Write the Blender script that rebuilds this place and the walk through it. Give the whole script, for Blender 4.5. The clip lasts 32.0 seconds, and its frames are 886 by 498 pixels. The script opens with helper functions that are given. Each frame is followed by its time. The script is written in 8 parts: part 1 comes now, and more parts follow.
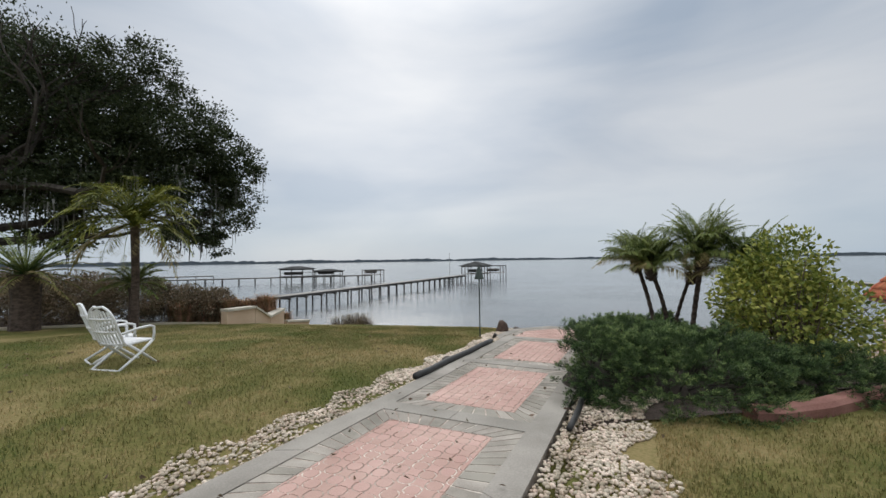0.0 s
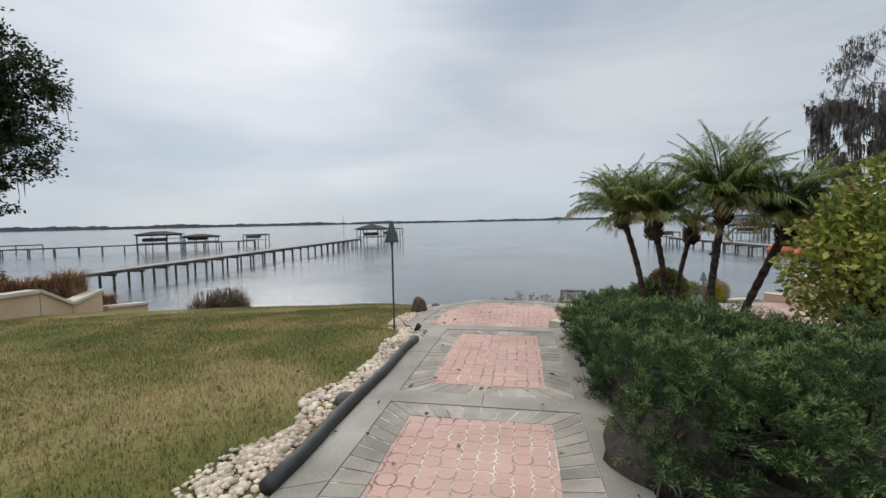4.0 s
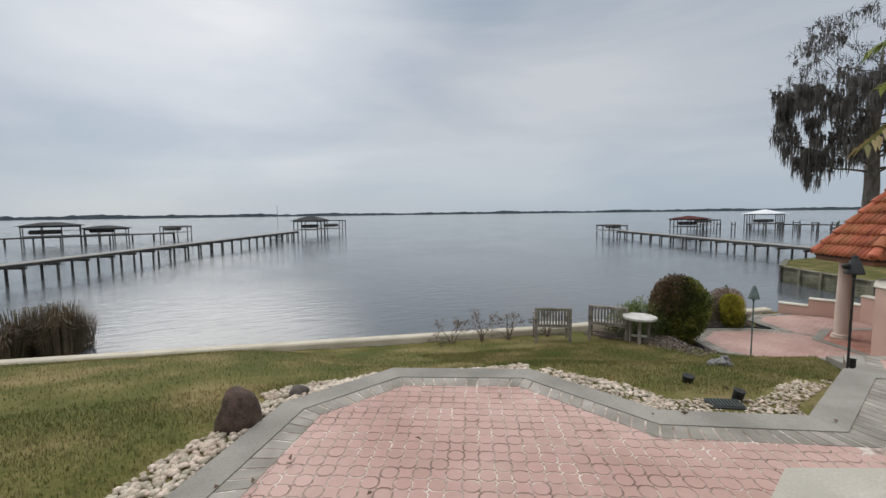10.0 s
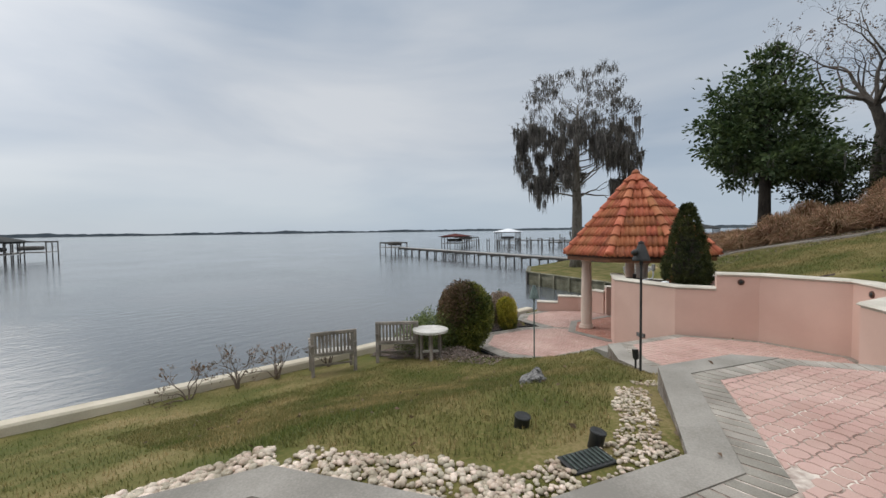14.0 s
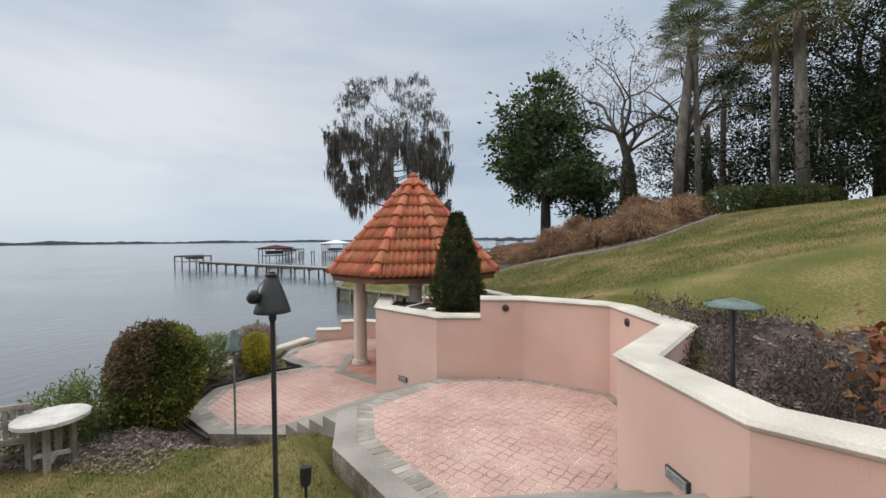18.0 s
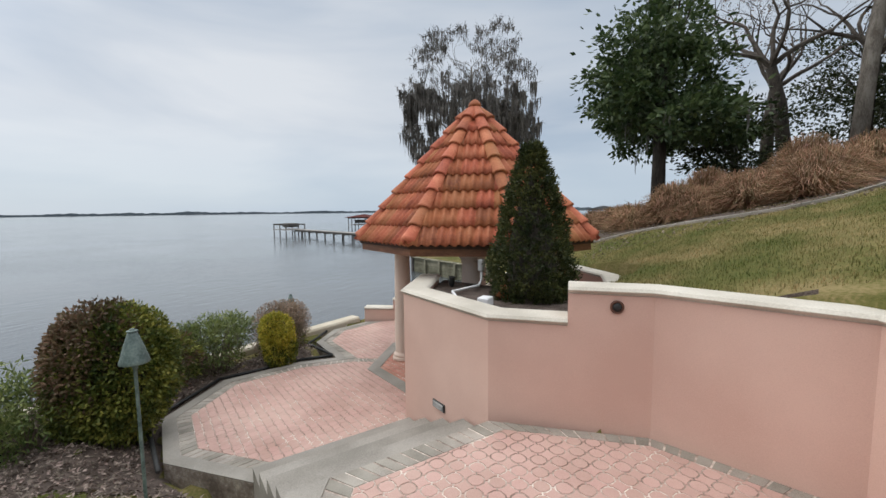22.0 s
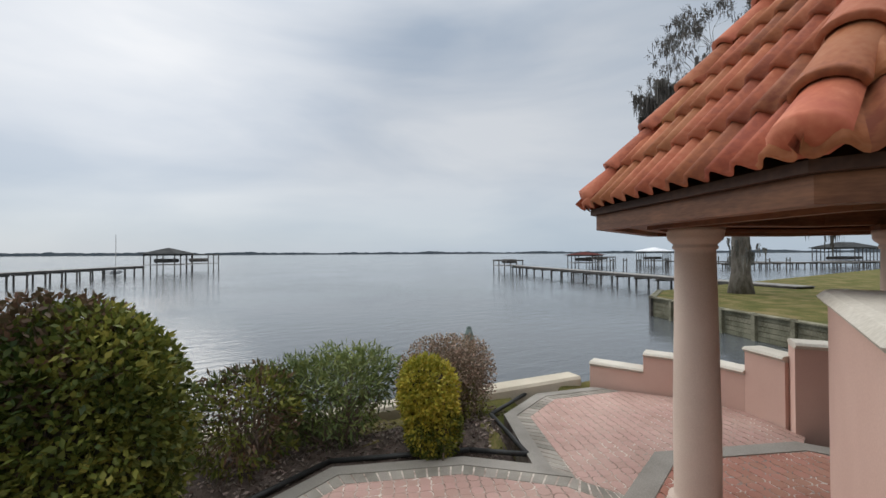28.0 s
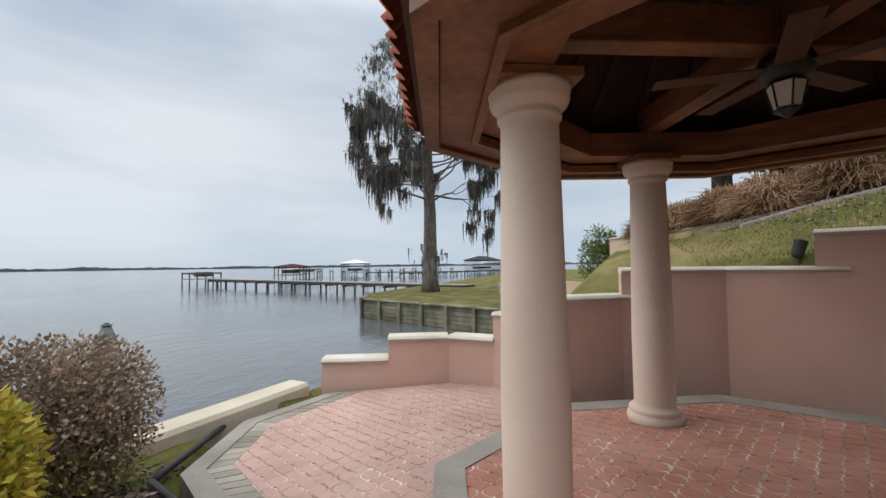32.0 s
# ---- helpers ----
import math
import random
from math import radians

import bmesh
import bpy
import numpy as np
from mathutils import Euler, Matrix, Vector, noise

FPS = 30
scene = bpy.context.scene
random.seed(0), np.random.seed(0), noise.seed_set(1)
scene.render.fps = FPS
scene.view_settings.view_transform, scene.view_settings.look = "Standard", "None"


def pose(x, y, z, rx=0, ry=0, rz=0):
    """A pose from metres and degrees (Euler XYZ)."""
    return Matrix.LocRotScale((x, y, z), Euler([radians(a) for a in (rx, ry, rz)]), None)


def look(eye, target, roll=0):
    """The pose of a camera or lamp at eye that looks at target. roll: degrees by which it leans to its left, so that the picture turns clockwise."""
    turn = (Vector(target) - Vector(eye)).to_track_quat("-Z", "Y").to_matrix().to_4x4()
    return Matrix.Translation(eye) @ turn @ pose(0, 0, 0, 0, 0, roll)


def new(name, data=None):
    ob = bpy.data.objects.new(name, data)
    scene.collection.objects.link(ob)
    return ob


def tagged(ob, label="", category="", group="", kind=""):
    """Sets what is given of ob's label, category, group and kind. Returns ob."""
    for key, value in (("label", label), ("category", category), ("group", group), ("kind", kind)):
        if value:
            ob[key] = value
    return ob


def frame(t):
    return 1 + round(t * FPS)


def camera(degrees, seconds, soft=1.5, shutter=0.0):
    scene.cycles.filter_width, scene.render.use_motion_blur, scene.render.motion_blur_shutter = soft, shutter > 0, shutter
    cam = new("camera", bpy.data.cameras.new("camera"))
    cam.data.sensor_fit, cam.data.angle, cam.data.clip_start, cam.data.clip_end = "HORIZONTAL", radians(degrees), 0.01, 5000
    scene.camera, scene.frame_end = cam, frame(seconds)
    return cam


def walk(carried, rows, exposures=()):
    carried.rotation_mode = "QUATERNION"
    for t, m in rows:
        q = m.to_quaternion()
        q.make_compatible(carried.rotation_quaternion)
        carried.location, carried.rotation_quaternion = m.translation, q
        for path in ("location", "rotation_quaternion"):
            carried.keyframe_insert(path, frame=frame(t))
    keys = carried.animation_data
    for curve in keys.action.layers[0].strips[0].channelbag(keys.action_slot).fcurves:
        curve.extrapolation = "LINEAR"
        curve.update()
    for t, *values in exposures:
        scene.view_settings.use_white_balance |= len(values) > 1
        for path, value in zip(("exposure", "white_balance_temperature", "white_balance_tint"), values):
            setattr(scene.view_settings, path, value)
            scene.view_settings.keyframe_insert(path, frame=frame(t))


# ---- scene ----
cam = camera(94.2, 32.0)
PATH = [
    (0, (0.027, 0.047, 2.032), (-0.01, 2.046, 2.087), -0.8),
    (0.5, (-0.046, 0.438, 2.024), (-0.079, 2.437, 2.079), -0.8),
    (1, (-0.146, 0.841, 2.024), (-0.173, 2.84, 2.082), -0.7),
    (1.5, (-0.198, 1.284, 2.003), (-0.199, 3.283, 2.059), -0.7),
    (2, (-0.249, 1.647, 1.989), (-0.204, 3.646, 2.034), -0.7),
    (2.5, (-0.202, 2.065, 1.923), (-0.076, 4.061, 1.936), -0.8),
    (3, (-0.196, 2.45, 1.916), (0.036, 4.437, 1.876), -1.0),
    (3.5, (-0.115, 2.844, 1.893), (0.233, 4.812, 1.798), -1.1),
    (5.5, (0.427, 4.817, 1.871), (1.124, 6.682, 1.683), -1.0),
    (6, (0.659, 5.247, 1.86), (1.385, 7.1, 1.659), -0.9),
    (6.5, (0.844, 5.663, 1.833), (1.586, 7.508, 1.623), -0.9),
    (7, (1.032, 6.054, 1.813), (1.782, 7.895, 1.599), -0.8),
    (7.5, (1.208, 6.422, 1.784), (1.958, 8.264, 1.569), -0.8),
    (8, (1.375, 6.817, 1.794), (2.116, 8.663, 1.578), -0.8),
    (8.5, (1.552, 7.164, 1.796), (2.28, 9.015, 1.585), -0.8),
    (9, (1.667, 7.525, 1.784), (2.382, 9.382, 1.586), -0.8),
    (9.5, (1.813, 7.899, 1.742), (2.518, 9.761, 1.558), -0.8),
    (10, (1.929, 8.234, 1.705), (2.625, 10.102, 1.534), -0.7),
    (10.5, (2.069, 8.55, 1.7), (2.767, 10.418, 1.544), -0.7),
    (11, (2.173, 8.813, 1.699), (2.895, 10.673, 1.552), -0.8),
    (11.5, (2.254, 9.02, 1.624), (3.036, 10.855, 1.484), -0.8),
    (12, (2.438, 9.164, 1.541), (3.335, 10.947, 1.414), -0.8),
    (12.5, (2.565, 9.348, 1.456), (3.614, 11.048, 1.345), -0.8),
    (13, (2.788, 9.547, 1.342), (4.02, 11.119, 1.248), -0.8),
    (13.5, (3.029, 9.701, 1.294), (4.417, 11.137, 1.21), -0.8),
    (14, (3.261, 9.818, 1.288), (4.784, 11.111, 1.2), -0.8),
    (14.5, (3.616, 9.884, 1.287), (5.256, 11.025, 1.195), -0.9),
    (15, (4.03, 9.873, 1.282), (5.771, 10.853, 1.187), -0.9),
    (15.5, (4.489, 9.751, 1.276), (6.302, 10.59, 1.18), -1.0),
    (17.5, (6.008, 9.5, 1.322), (7.911, 10.112, 1.264), -0.7),
    (18, (6.469, 9.533, 1.307), (8.375, 10.137, 1.264), -0.6),
    (18.5, (6.921, 9.653, 1.261), (8.825, 10.263, 1.232), -0.6),
    (19, (7.346, 9.671, 1.251), (9.245, 10.3, 1.227), -0.6),
    (19.5, (7.743, 9.731, 1.233), (9.625, 10.407, 1.195), -0.5),
    (20, (8.126, 9.802, 1.201), (9.982, 10.542, 1.126), -0.4),
    (20.5, (8.437, 9.879, 1.212), (10.264, 10.683, 1.09), -0.4),
    (21, (8.736, 9.975, 1.204), (10.534, 10.836, 1.042), -0.5),
    (21.5, (8.984, 10.035, 1.135), (10.753, 10.951, 0.952), -0.7),
    (22, (9.231, 10.139, 1.047), (10.963, 11.123, 0.864), -0.7),
    (22.5, (9.469, 10.259, 0.918), (11.144, 11.337, 0.744), -0.7),
    (23, (9.71, 10.366, 0.81), (11.307, 11.56, 0.653), -0.5),
    (23.5, (9.964, 10.479, 0.643), (11.456, 11.805, 0.517), -0.3),
    (24, (10.297, 10.656, 0.549), (11.687, 12.091, 0.454), -0.4),
    (24.5, (10.643, 10.915, 0.492), (11.948, 12.429, 0.435), -0.8),
    (25, (10.901, 11.267, 0.48), (12.14, 12.836, 0.442), -1.1),
    (25.5, (11.194, 11.578, 0.481), (12.368, 13.196, 0.452), -1.0),
    (26, (11.408, 11.837, 0.465), (12.525, 13.496, 0.439), -0.6),
    (26.5, (11.666, 12.171, 0.45), (12.742, 13.857, 0.428), -0.4),
    (28.5, (12.252, 12.974, 0.136), (13.269, 14.696, 0.182), -0.4),
    (29, (12.343, 13.185, -0.018), (13.383, 14.892, 0.053), -0.5),
    (29.5, (12.533, 13.376, -0.13), (13.627, 15.048, -0.046), -0.6),
    (30, (12.642, 13.577, -0.23), (13.835, 15.18, -0.139), -0.6),
    (30.5, (12.879, 13.802, -0.339), (14.227, 15.277, -0.243), -0.4),
    (31, (13.071, 14.019, -0.357), (14.601, 15.303, -0.251), -0.3),
    (31.5, (13.283, 14.12, -0.342), (15.006, 15.131, -0.24), -0.6),
    (32, (13.427, 14.217, -0.371), (15.304, 14.903, -0.291), -0.8),
]
EXPOSURES = [(0.0, 0.12), (6.0, 0.18), (10.0, 0.0), (13.0, 0.05), (17.0, 0.38), (22.0, 0.35), (26.0, 0.18), (29.0, 0.15), (31.0, 0.28), (32.0, 0.42)]
walk(cam, [(t, look(eye, target, roll)) for t, eye, target, roll in PATH], EXPOSURES)

# ---- daylight: a bright overcast sky, the sun behind cloud over the water ----
SUN_YAW, SUN_UP = 10.0, 30.0                      # degrees left of +y, and above the horizon
sun_way = Vector((-math.sin(radians(SUN_YAW)) * math.cos(radians(SUN_UP)),
                  math.cos(radians(SUN_YAW)) * math.cos(radians(SUN_UP)), math.sin(radians(SUN_UP))))
sun = new("sun", bpy.data.lights.new("sun", "SUN"))
sun.data.energy, sun.data.angle, sun.data.color = 0.7, radians(40), (1.0, 0.95, 0.88)
sun.matrix_world = look(sun_way * 60, (0, 0, 0))

world = bpy.data.worlds.new("world")
scene.world = world
world.use_nodes = True


def sky_nodes():
    nt = world.node_tree
    nt.nodes.clear()
    n, l = nt.nodes.new, nt.links.new
    out, bg = n("ShaderNodeOutputWorld"), n("ShaderNodeBackground")
    l(bg.outputs[0], out.inputs[0])
    sky = n("ShaderNodeTexSky")
    sky.sky_type, sky.sun_disc = "NISHITA", False
    sky.sun_elevation, sky.sun_rotation = radians(SUN_UP), radians(-SUN_YAW)
    thin = n("ShaderNodeMix")
    thin.data_type, thin.blend_type = "RGBA", "MULTIPLY"
    thin.inputs[0].default_value = 1.0
    l(sky.outputs[0], thin.inputs[6])
    thin.inputs[7].default_value = (0.055, 0.06, 0.07, 1)
    co = n("ShaderNodeTexCoord")
    mp = n("ShaderNodeMapping")
    mp.inputs["Rotation"].default_value = (0, 0, radians(25))
    mp.inputs["Scale"].default_value = (1.0, 0.55, 3.2)
    l(co.outputs["Generated"], mp.inputs[0])
    nz = n("ShaderNodeTexNoise")
    nz.inputs["Scale"].default_value, nz.inputs["Detail"].default_value = 1.7, 5.0
    nz.inputs["Roughness"].default_value, nz.inputs["Distortion"].default_value = 0.48, 0.35
    l(mp.outputs[0], nz.inputs[0])
    # cloud sheet: grey to near white
    ramp = n("ShaderNodeValToRGB")
    e = ramp.color_ramp.elements
    e[0].position, e[0].color = 0.32, (0.355, 0.42, 0.505, 1)
    e[1].position, e[1].color = 0.66, (0.605, 0.63, 0.66, 1)
    l(nz.outputs[0], ramp.inputs[0])
    # glow of the veiled sun
    dot = n("ShaderNodeVectorMath")
    dot.operation = "DOT_PRODUCT"
    l(co.outputs["Generated"], dot.inputs[0])
    dot.inputs[1].default_value = sun_way
    gl = n("ShaderNodeMapRange")
    gl.interpolation_type = "SMOOTHSTEP"
    l(dot.outputs["Value"], gl.inputs[0])
    gl.inputs[1].default_value, gl.inputs[2].default_value = 0.84, 1.0
    gl.inputs[3].default_value, gl.inputs[4].default_value = 0.0, 0.19
    glow = n("ShaderNodeMix")
    glow.data_type, glow.blend_type = "RGBA", "ADD"
    l(gl.outputs[0], glow.inputs[0])
    l(ramp.outputs[0], glow.inputs[6])
    glow.inputs[7].default_value = (1.0, 0.97, 0.93, 1)
    # paler, bluer band towards the horizon
    sep = n("ShaderNodeSeparateXYZ")
    l(co.outputs["Generated"], sep.inputs[0])
    up = n("ShaderNodeMapRange")
    l(sep.outputs[2], up.inputs[0])
    up.inputs[1].default_value, up.inputs[2].default_value = 0.0, 0.20
    up.inputs[3].default_value, up.inputs[4].default_value = 0.55, 0.0
    hor = n("ShaderNodeMix")
    hor.data_type = "RGBA"
    l(up.outputs[0], hor.inputs[0])
    l(glow.outputs[2], hor.inputs[6])
    hor.inputs[7].default_value = (0.42, 0.52, 0.62, 1)
    mix = n("ShaderNodeMix")
    mix.data_type, mix.blend_type = "RGBA", "MIX"
    mix.inputs[0].default_value = 0.90
    l(thin.outputs[2], mix.inputs[6])
    l(hor.outputs[2], mix.inputs[7])
    # an overcast dome is brightest overhead
    zen = n("ShaderNodeMapRange")
    zen.interpolation_type = "SMOOTHSTEP"
    l(sep.outputs[2], zen.inputs[0])
    zen.inputs[1].default_value, zen.inputs[2].default_value = 0.45, 1.0
    dome = n("ShaderNodeMix")
    dome.data_type, dome.blend_type = "RGBA", "MULTIPLY"
    l(zen.outputs[0], dome.inputs[0])
    l(mix.outputs[2], dome.inputs[6])
    dome.inputs[7].default_value = (3.9, 3.6, 3.25, 1)
    l(dome.outputs[2], bg.inputs[0])
    bg.inputs[1].default_value = 1.0


sky_nodes()

# ---- materials ----
MATS = {}


def mat(name, a, b, rough=0.8, scale=6.0, fine=60.0, bump=0.15, metal=0.0, rand=0.0, spec=0.4, stretch=(1, 1, 1), third=None, island=False, depth=0.01):
    """A two-scale surface: colours a and b in patches and grain, relief, and a shift from piece to piece."""
    if name in MATS:
        return MATS[name]
    m = bpy.data.materials.new(name)
    m.use_nodes = True
    nt = m.node_tree
    n, l = nt.nodes.new, nt.links.new
    bs = nt.nodes["Principled BSDF"]
    geo, mp = n("ShaderNodeNewGeometry"), n("ShaderNodeMapping")
    mp.inputs["Scale"].default_value = stretch
    l(geo.outputs["Position"], mp.inputs[0])
    big, small = n("ShaderNodeTexNoise"), n("ShaderNodeTexNoise")
    big.inputs["Scale"].default_value, big.inputs["Detail"].default_value = scale, 4.0
    small.inputs["Scale"].default_value, small.inputs["Detail"].default_value = fine, 3.0
    l(mp.outputs[0], big.inputs[0])
    l(mp.outputs[0], small.inputs[0])
    ad = n("ShaderNodeMath")
    ad.operation = "MULTIPLY_ADD"
    l(small.outputs[0], ad.inputs[0])
    ad.inputs[1].default_value = 0.55
    l(big.outputs[0], ad.inputs[2])
    ramp = n("ShaderNodeValToRGB")
    e = ramp.color_ramp.elements
    e[0].position, e[0].color = 0.60, (*a, 1)
    e[1].position, e[1].color = 0.95, (*b, 1)
    if third:
        x = e.new(0.78)
        x.color = (*third, 1)
    l(ad.outputs[0], ramp.inputs[0])
    col = ramp.outputs[0]
    if rand:
        if island:
            src = geo.outputs["Random Per Island"]
        else:
            src = n("ShaderNodeObjectInfo").outputs["Random"]
        hs, mr, mh = n("ShaderNodeHueSaturation"), n("ShaderNodeMapRange"), n("ShaderNodeMapRange")
        l(src, mr.inputs[0])
        mr.inputs[3].default_value, mr.inputs[4].default_value = 1 - rand, 1 + rand
        l(src, mh.inputs[0])
        mh.inputs[3].default_value, mh.inputs[4].default_value = 0.5 + rand * 0.07, 0.5 - rand * 0.07
        l(mr.outputs[0], hs.inputs["Value"])
        l(mh.outputs[0], hs.inputs["Hue"])
        l(col, hs.inputs["Color"])
        col = hs.outputs[0]
    l(col, bs.inputs["Base Color"])
    bs.inputs["Roughness"].default_value, bs.inputs["Metallic"].default_value = rough, metal
    bs.inputs["Specular IOR Level"].default_value = spec
    if bump:
        bp = n("ShaderNodeBump")
        bp.inputs["Strength"].default_value, bp.inputs["Distance"].default_value = bump, depth
        l(ad.outputs[0], bp.inputs["Height"])
        l(bp.outputs[0], bs.inputs["Normal"])
    MATS[name] = m
    return m


def leaf_mat(name, a, b, rand=0.35, rough=0.55, glow=0.25, third=None, scale=1.2):
    """Leaves: each leaf its own tone, with some light coming through."""
    if name in MATS:
        return MATS[name]
    m = mat(name, a, b, rough=rough, scale=scale, fine=9.0, bump=0.0, rand=rand, island=True, spec=0.3, third=third)
    nt = m.node_tree
    n, l = nt.nodes.new, nt.links.new
    bs, out = nt.nodes["Principled BSDF"], nt.nodes["Material Output"]
    tr, mx = n("ShaderNodeBsdfTranslucent"), n("ShaderNodeMixShader")
    l(bs.inputs["Base Color"].links[0].from_socket, tr.inputs[0])
    mx.inputs[0].default_value = glow
    l(bs.outputs[0], mx.inputs[1])
    l(tr.outputs[0], mx.inputs[2])
    l(mx.outputs[0], out.inputs[0])
    return m


def water_mat():
    m = bpy.data.materials.new("river_water")
    m.use_nodes = True
    nt = m.node_tree
    n, l = nt.nodes.new, nt.links.new
    bs = nt.nodes["Principled BSDF"]
    bs.inputs["Base Color"].default_value = (0.105, 0.117, 0.127, 1)
    bs.inputs["Roughness"].default_value = 0.09
    bs.inputs["IOR"].default_value = 1.33
    geo = n("ShaderNodeNewGeometry")
    hs = []
    for sc, st in ((1.3, (0.6, 1.6, 1)), (5.5, (1, 1.5, 1)), (0.09, (1, 1, 1))):
        mp, nz = n("ShaderNodeMapping"), n("ShaderNodeTexNoise")
        mp.inputs["Scale"].default_value = st
        mp.inputs["Rotation"].default_value = (0, 0, radians(-15))
        l(geo.outputs["Position"], mp.inputs[0])
        l(mp.outputs[0], nz.inputs[0])
        nz.inputs["Scale"].default_value, nz.inputs["Detail"].default_value = sc, 3.0
        hs.append(nz)
    mul = n("ShaderNodeMath")
    mul.operation = "MULTIPLY_ADD"
    l(hs[1].outputs[0], mul.inputs[0])
    mul.inputs[1].default_value = 0.35
    l(hs[0].outputs[0], mul.inputs[2])
    gate = n("ShaderNodeMapRange")
    l(hs[2].outputs[0], gate.inputs[0])
    gate.inputs[1].default_value, gate.inputs[2].default_value = 0.35, 0.65
    gate.inputs[3].default_value, gate.inputs[4].default_value = 0.06, 0.17
    bp = n("ShaderNodeBump")
    bp.inputs["Distance"].default_value = 0.25
    l(gate.outputs[0], bp.inputs["Strength"])
    l(mul.outputs[0], bp.inputs["Height"])
    l(bp.outputs[0], bs.inputs["Normal"])
    return m


M_WATER = water_mat()
M_LAWN = mat("lawn_soil", (0.085, 0.095, 0.027), (0.235, 0.185, 0.088), rough=0.95, scale=0.9, fine=34, bump=0.6, depth=0.03, third=(0.135, 0.125, 0.042), spec=0.1)
M_PINK = mat("pink_paver", (0.42, 0.262, 0.222), (0.53, 0.362, 0.312), rough=0.85, scale=1.3, fine=160, bump=0.3, rand=0.055, depth=0.003)
M_RED = mat("red_paver", (0.38, 0.165, 0.12), (0.50, 0.26, 0.195), rough=0.8, scale=2.5, fine=160, bump=0.3, rand=0.07, depth=0.003)
M_PINK_J = mat("pink_paver_joined", (0.42, 0.262, 0.222), (0.53, 0.362, 0.312), rough=0.85, scale=1.3, fine=160, bump=0.3, rand=0.055, depth=0.003, island=True)
M_RED_J = mat("red_paver_joined", (0.38, 0.165, 0.12), (0.50, 0.26, 0.195), rough=0.8, scale=2.5, fine=160, bump=0.3, rand=0.07, depth=0.003, island=True)
M_GREYP = mat("grey_paver", (0.22, 0.20, 0.17), (0.37, 0.34, 0.295), rough=0.9, scale=3, fine=140, bump=0.35, rand=0.17, depth=0.003)
M_CURB = mat("grey_concrete", (0.215, 0.20, 0.175), (0.34, 0.315, 0.28), rough=0.9, scale=1.6, fine=90, bump=0.25, rand=0.05, depth=0.003)
M_MORTAR = mat("pale_joint_sand", (0.19, 0.14, 0.115), (0.70, 0.63, 0.56), rough=0.95, scale=3.2, fine=22, bump=0.3, depth=0.003, third=(0.42, 0.34, 0.29))
M_STUCCO = mat("pink_stucco", (0.58, 0.385, 0.318), (0.67, 0.465, 0.39), rough=0.9, scale=1.1, fine=140, bump=0.35, depth=0.004)
M_CAP = mat("cast_stone_cap", (0.46, 0.425, 0.36), (0.63, 0.59, 0.515), rough=0.85, scale=2.0, fine=70, bump=0.25, depth=0.004, third=(0.54, 0.50, 0.43))
M_COLUMN = mat("cream_column", (0.62, 0.50, 0.42), (0.72, 0.60, 0.51), rough=0.8, scale=1.5, fine=110, bump=0.15, depth=0.003)
M_SEAWALL = mat("pale_concrete", (0.46, 0.41, 0.32), (0.60, 0.545, 0.44), rough=0.9, scale=1.5, fine=60, bump=0.3, depth=0.005)
M_TILE = mat("clay_tile", (0.275, 0.078, 0.038), (0.43, 0.155, 0.075), rough=0.7, scale=2.6, fine=30, bump=0.2, rand=0.12, depth=0.004, third=(0.39, 0.115, 0.05))
# Both cedar tones are darkened to carry the shade under the roof.
M_CEDAR = mat("cedar_beam", (0.125, 0.048, 0.021), (0.25, 0.108, 0.05), rough=0.55, scale=2, fine=18, bump=0.1, stretch=(1, 1, 6))
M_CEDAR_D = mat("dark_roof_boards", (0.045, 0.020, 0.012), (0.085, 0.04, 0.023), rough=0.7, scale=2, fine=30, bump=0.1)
M_TEAK = mat("weathered_teak", (0.16, 0.14, 0.12), (0.32, 0.285, 0.25), rough=0.85, scale=4, fine=45, bump=0.2, rand=0.12, depth=0.003)
M_PILE = mat("dark_wet_piling", (0.055, 0.05, 0.046), (0.13, 0.12, 0.11), rough=0.8, scale=3, fine=20, bump=0.1, rand=0.2)
M_DECK = mat("grey_dock_boards", (0.20, 0.19, 0.18), (0.34, 0.325, 0.30), rough=0.85, scale=1, fine=14, bump=0.1, rand=0.12)
M_BULK = mat("bulkhead_boards", (0.10, 0.095, 0.06), (0.26, 0.25, 0.18), rough=0.9, scale=1.5, fine=16, bump=0.2, rand=0.15)
M_BLACK = mat("black_metal", (0.018, 0.019, 0.019), (0.035, 0.036, 0.036), rough=0.55, scale=8, fine=50, bump=0.05, metal=0.0)
M_VERD = mat("green_patina_metal", (0.055, 0.085, 0.08), (0.16, 0.21, 0.195), rough=0.6, scale=9, fine=60, bump=0.1)
M_PEBBLE = mat("river_pebble", (0.36, 0.285, 0.21), (0.66, 0.57, 0.465), rough=0.7, scale=4, fine=40, bump=0.1, rand=0.30, island=True)
M_ROCK = mat("dark_rock", (0.035, 0.028, 0.024), (0.12, 0.10, 0.09), rough=0.9, scale=6, fine=40, bump=0.6, depth=0.02)
M_MULCH = mat("bark_mulch", (0.085, 0.06, 0.048), (0.34, 0.28, 0.235), rough=0.95, scale=8, fine=50, bump=0.6, rand=0.35, island=True)
M_SOIL = mat("dark_bed_soil", (0.05, 0.036, 0.028), (0.13, 0.10, 0.085), rough=0.95, scale=6, fine=60, bump=0.8, depth=0.03)
M_WHITE = mat("white_plastic", (0.72, 0.73, 0.74), (0.82, 0.83, 0.84), rough=0.45, scale=4, fine=60, bump=0.03)
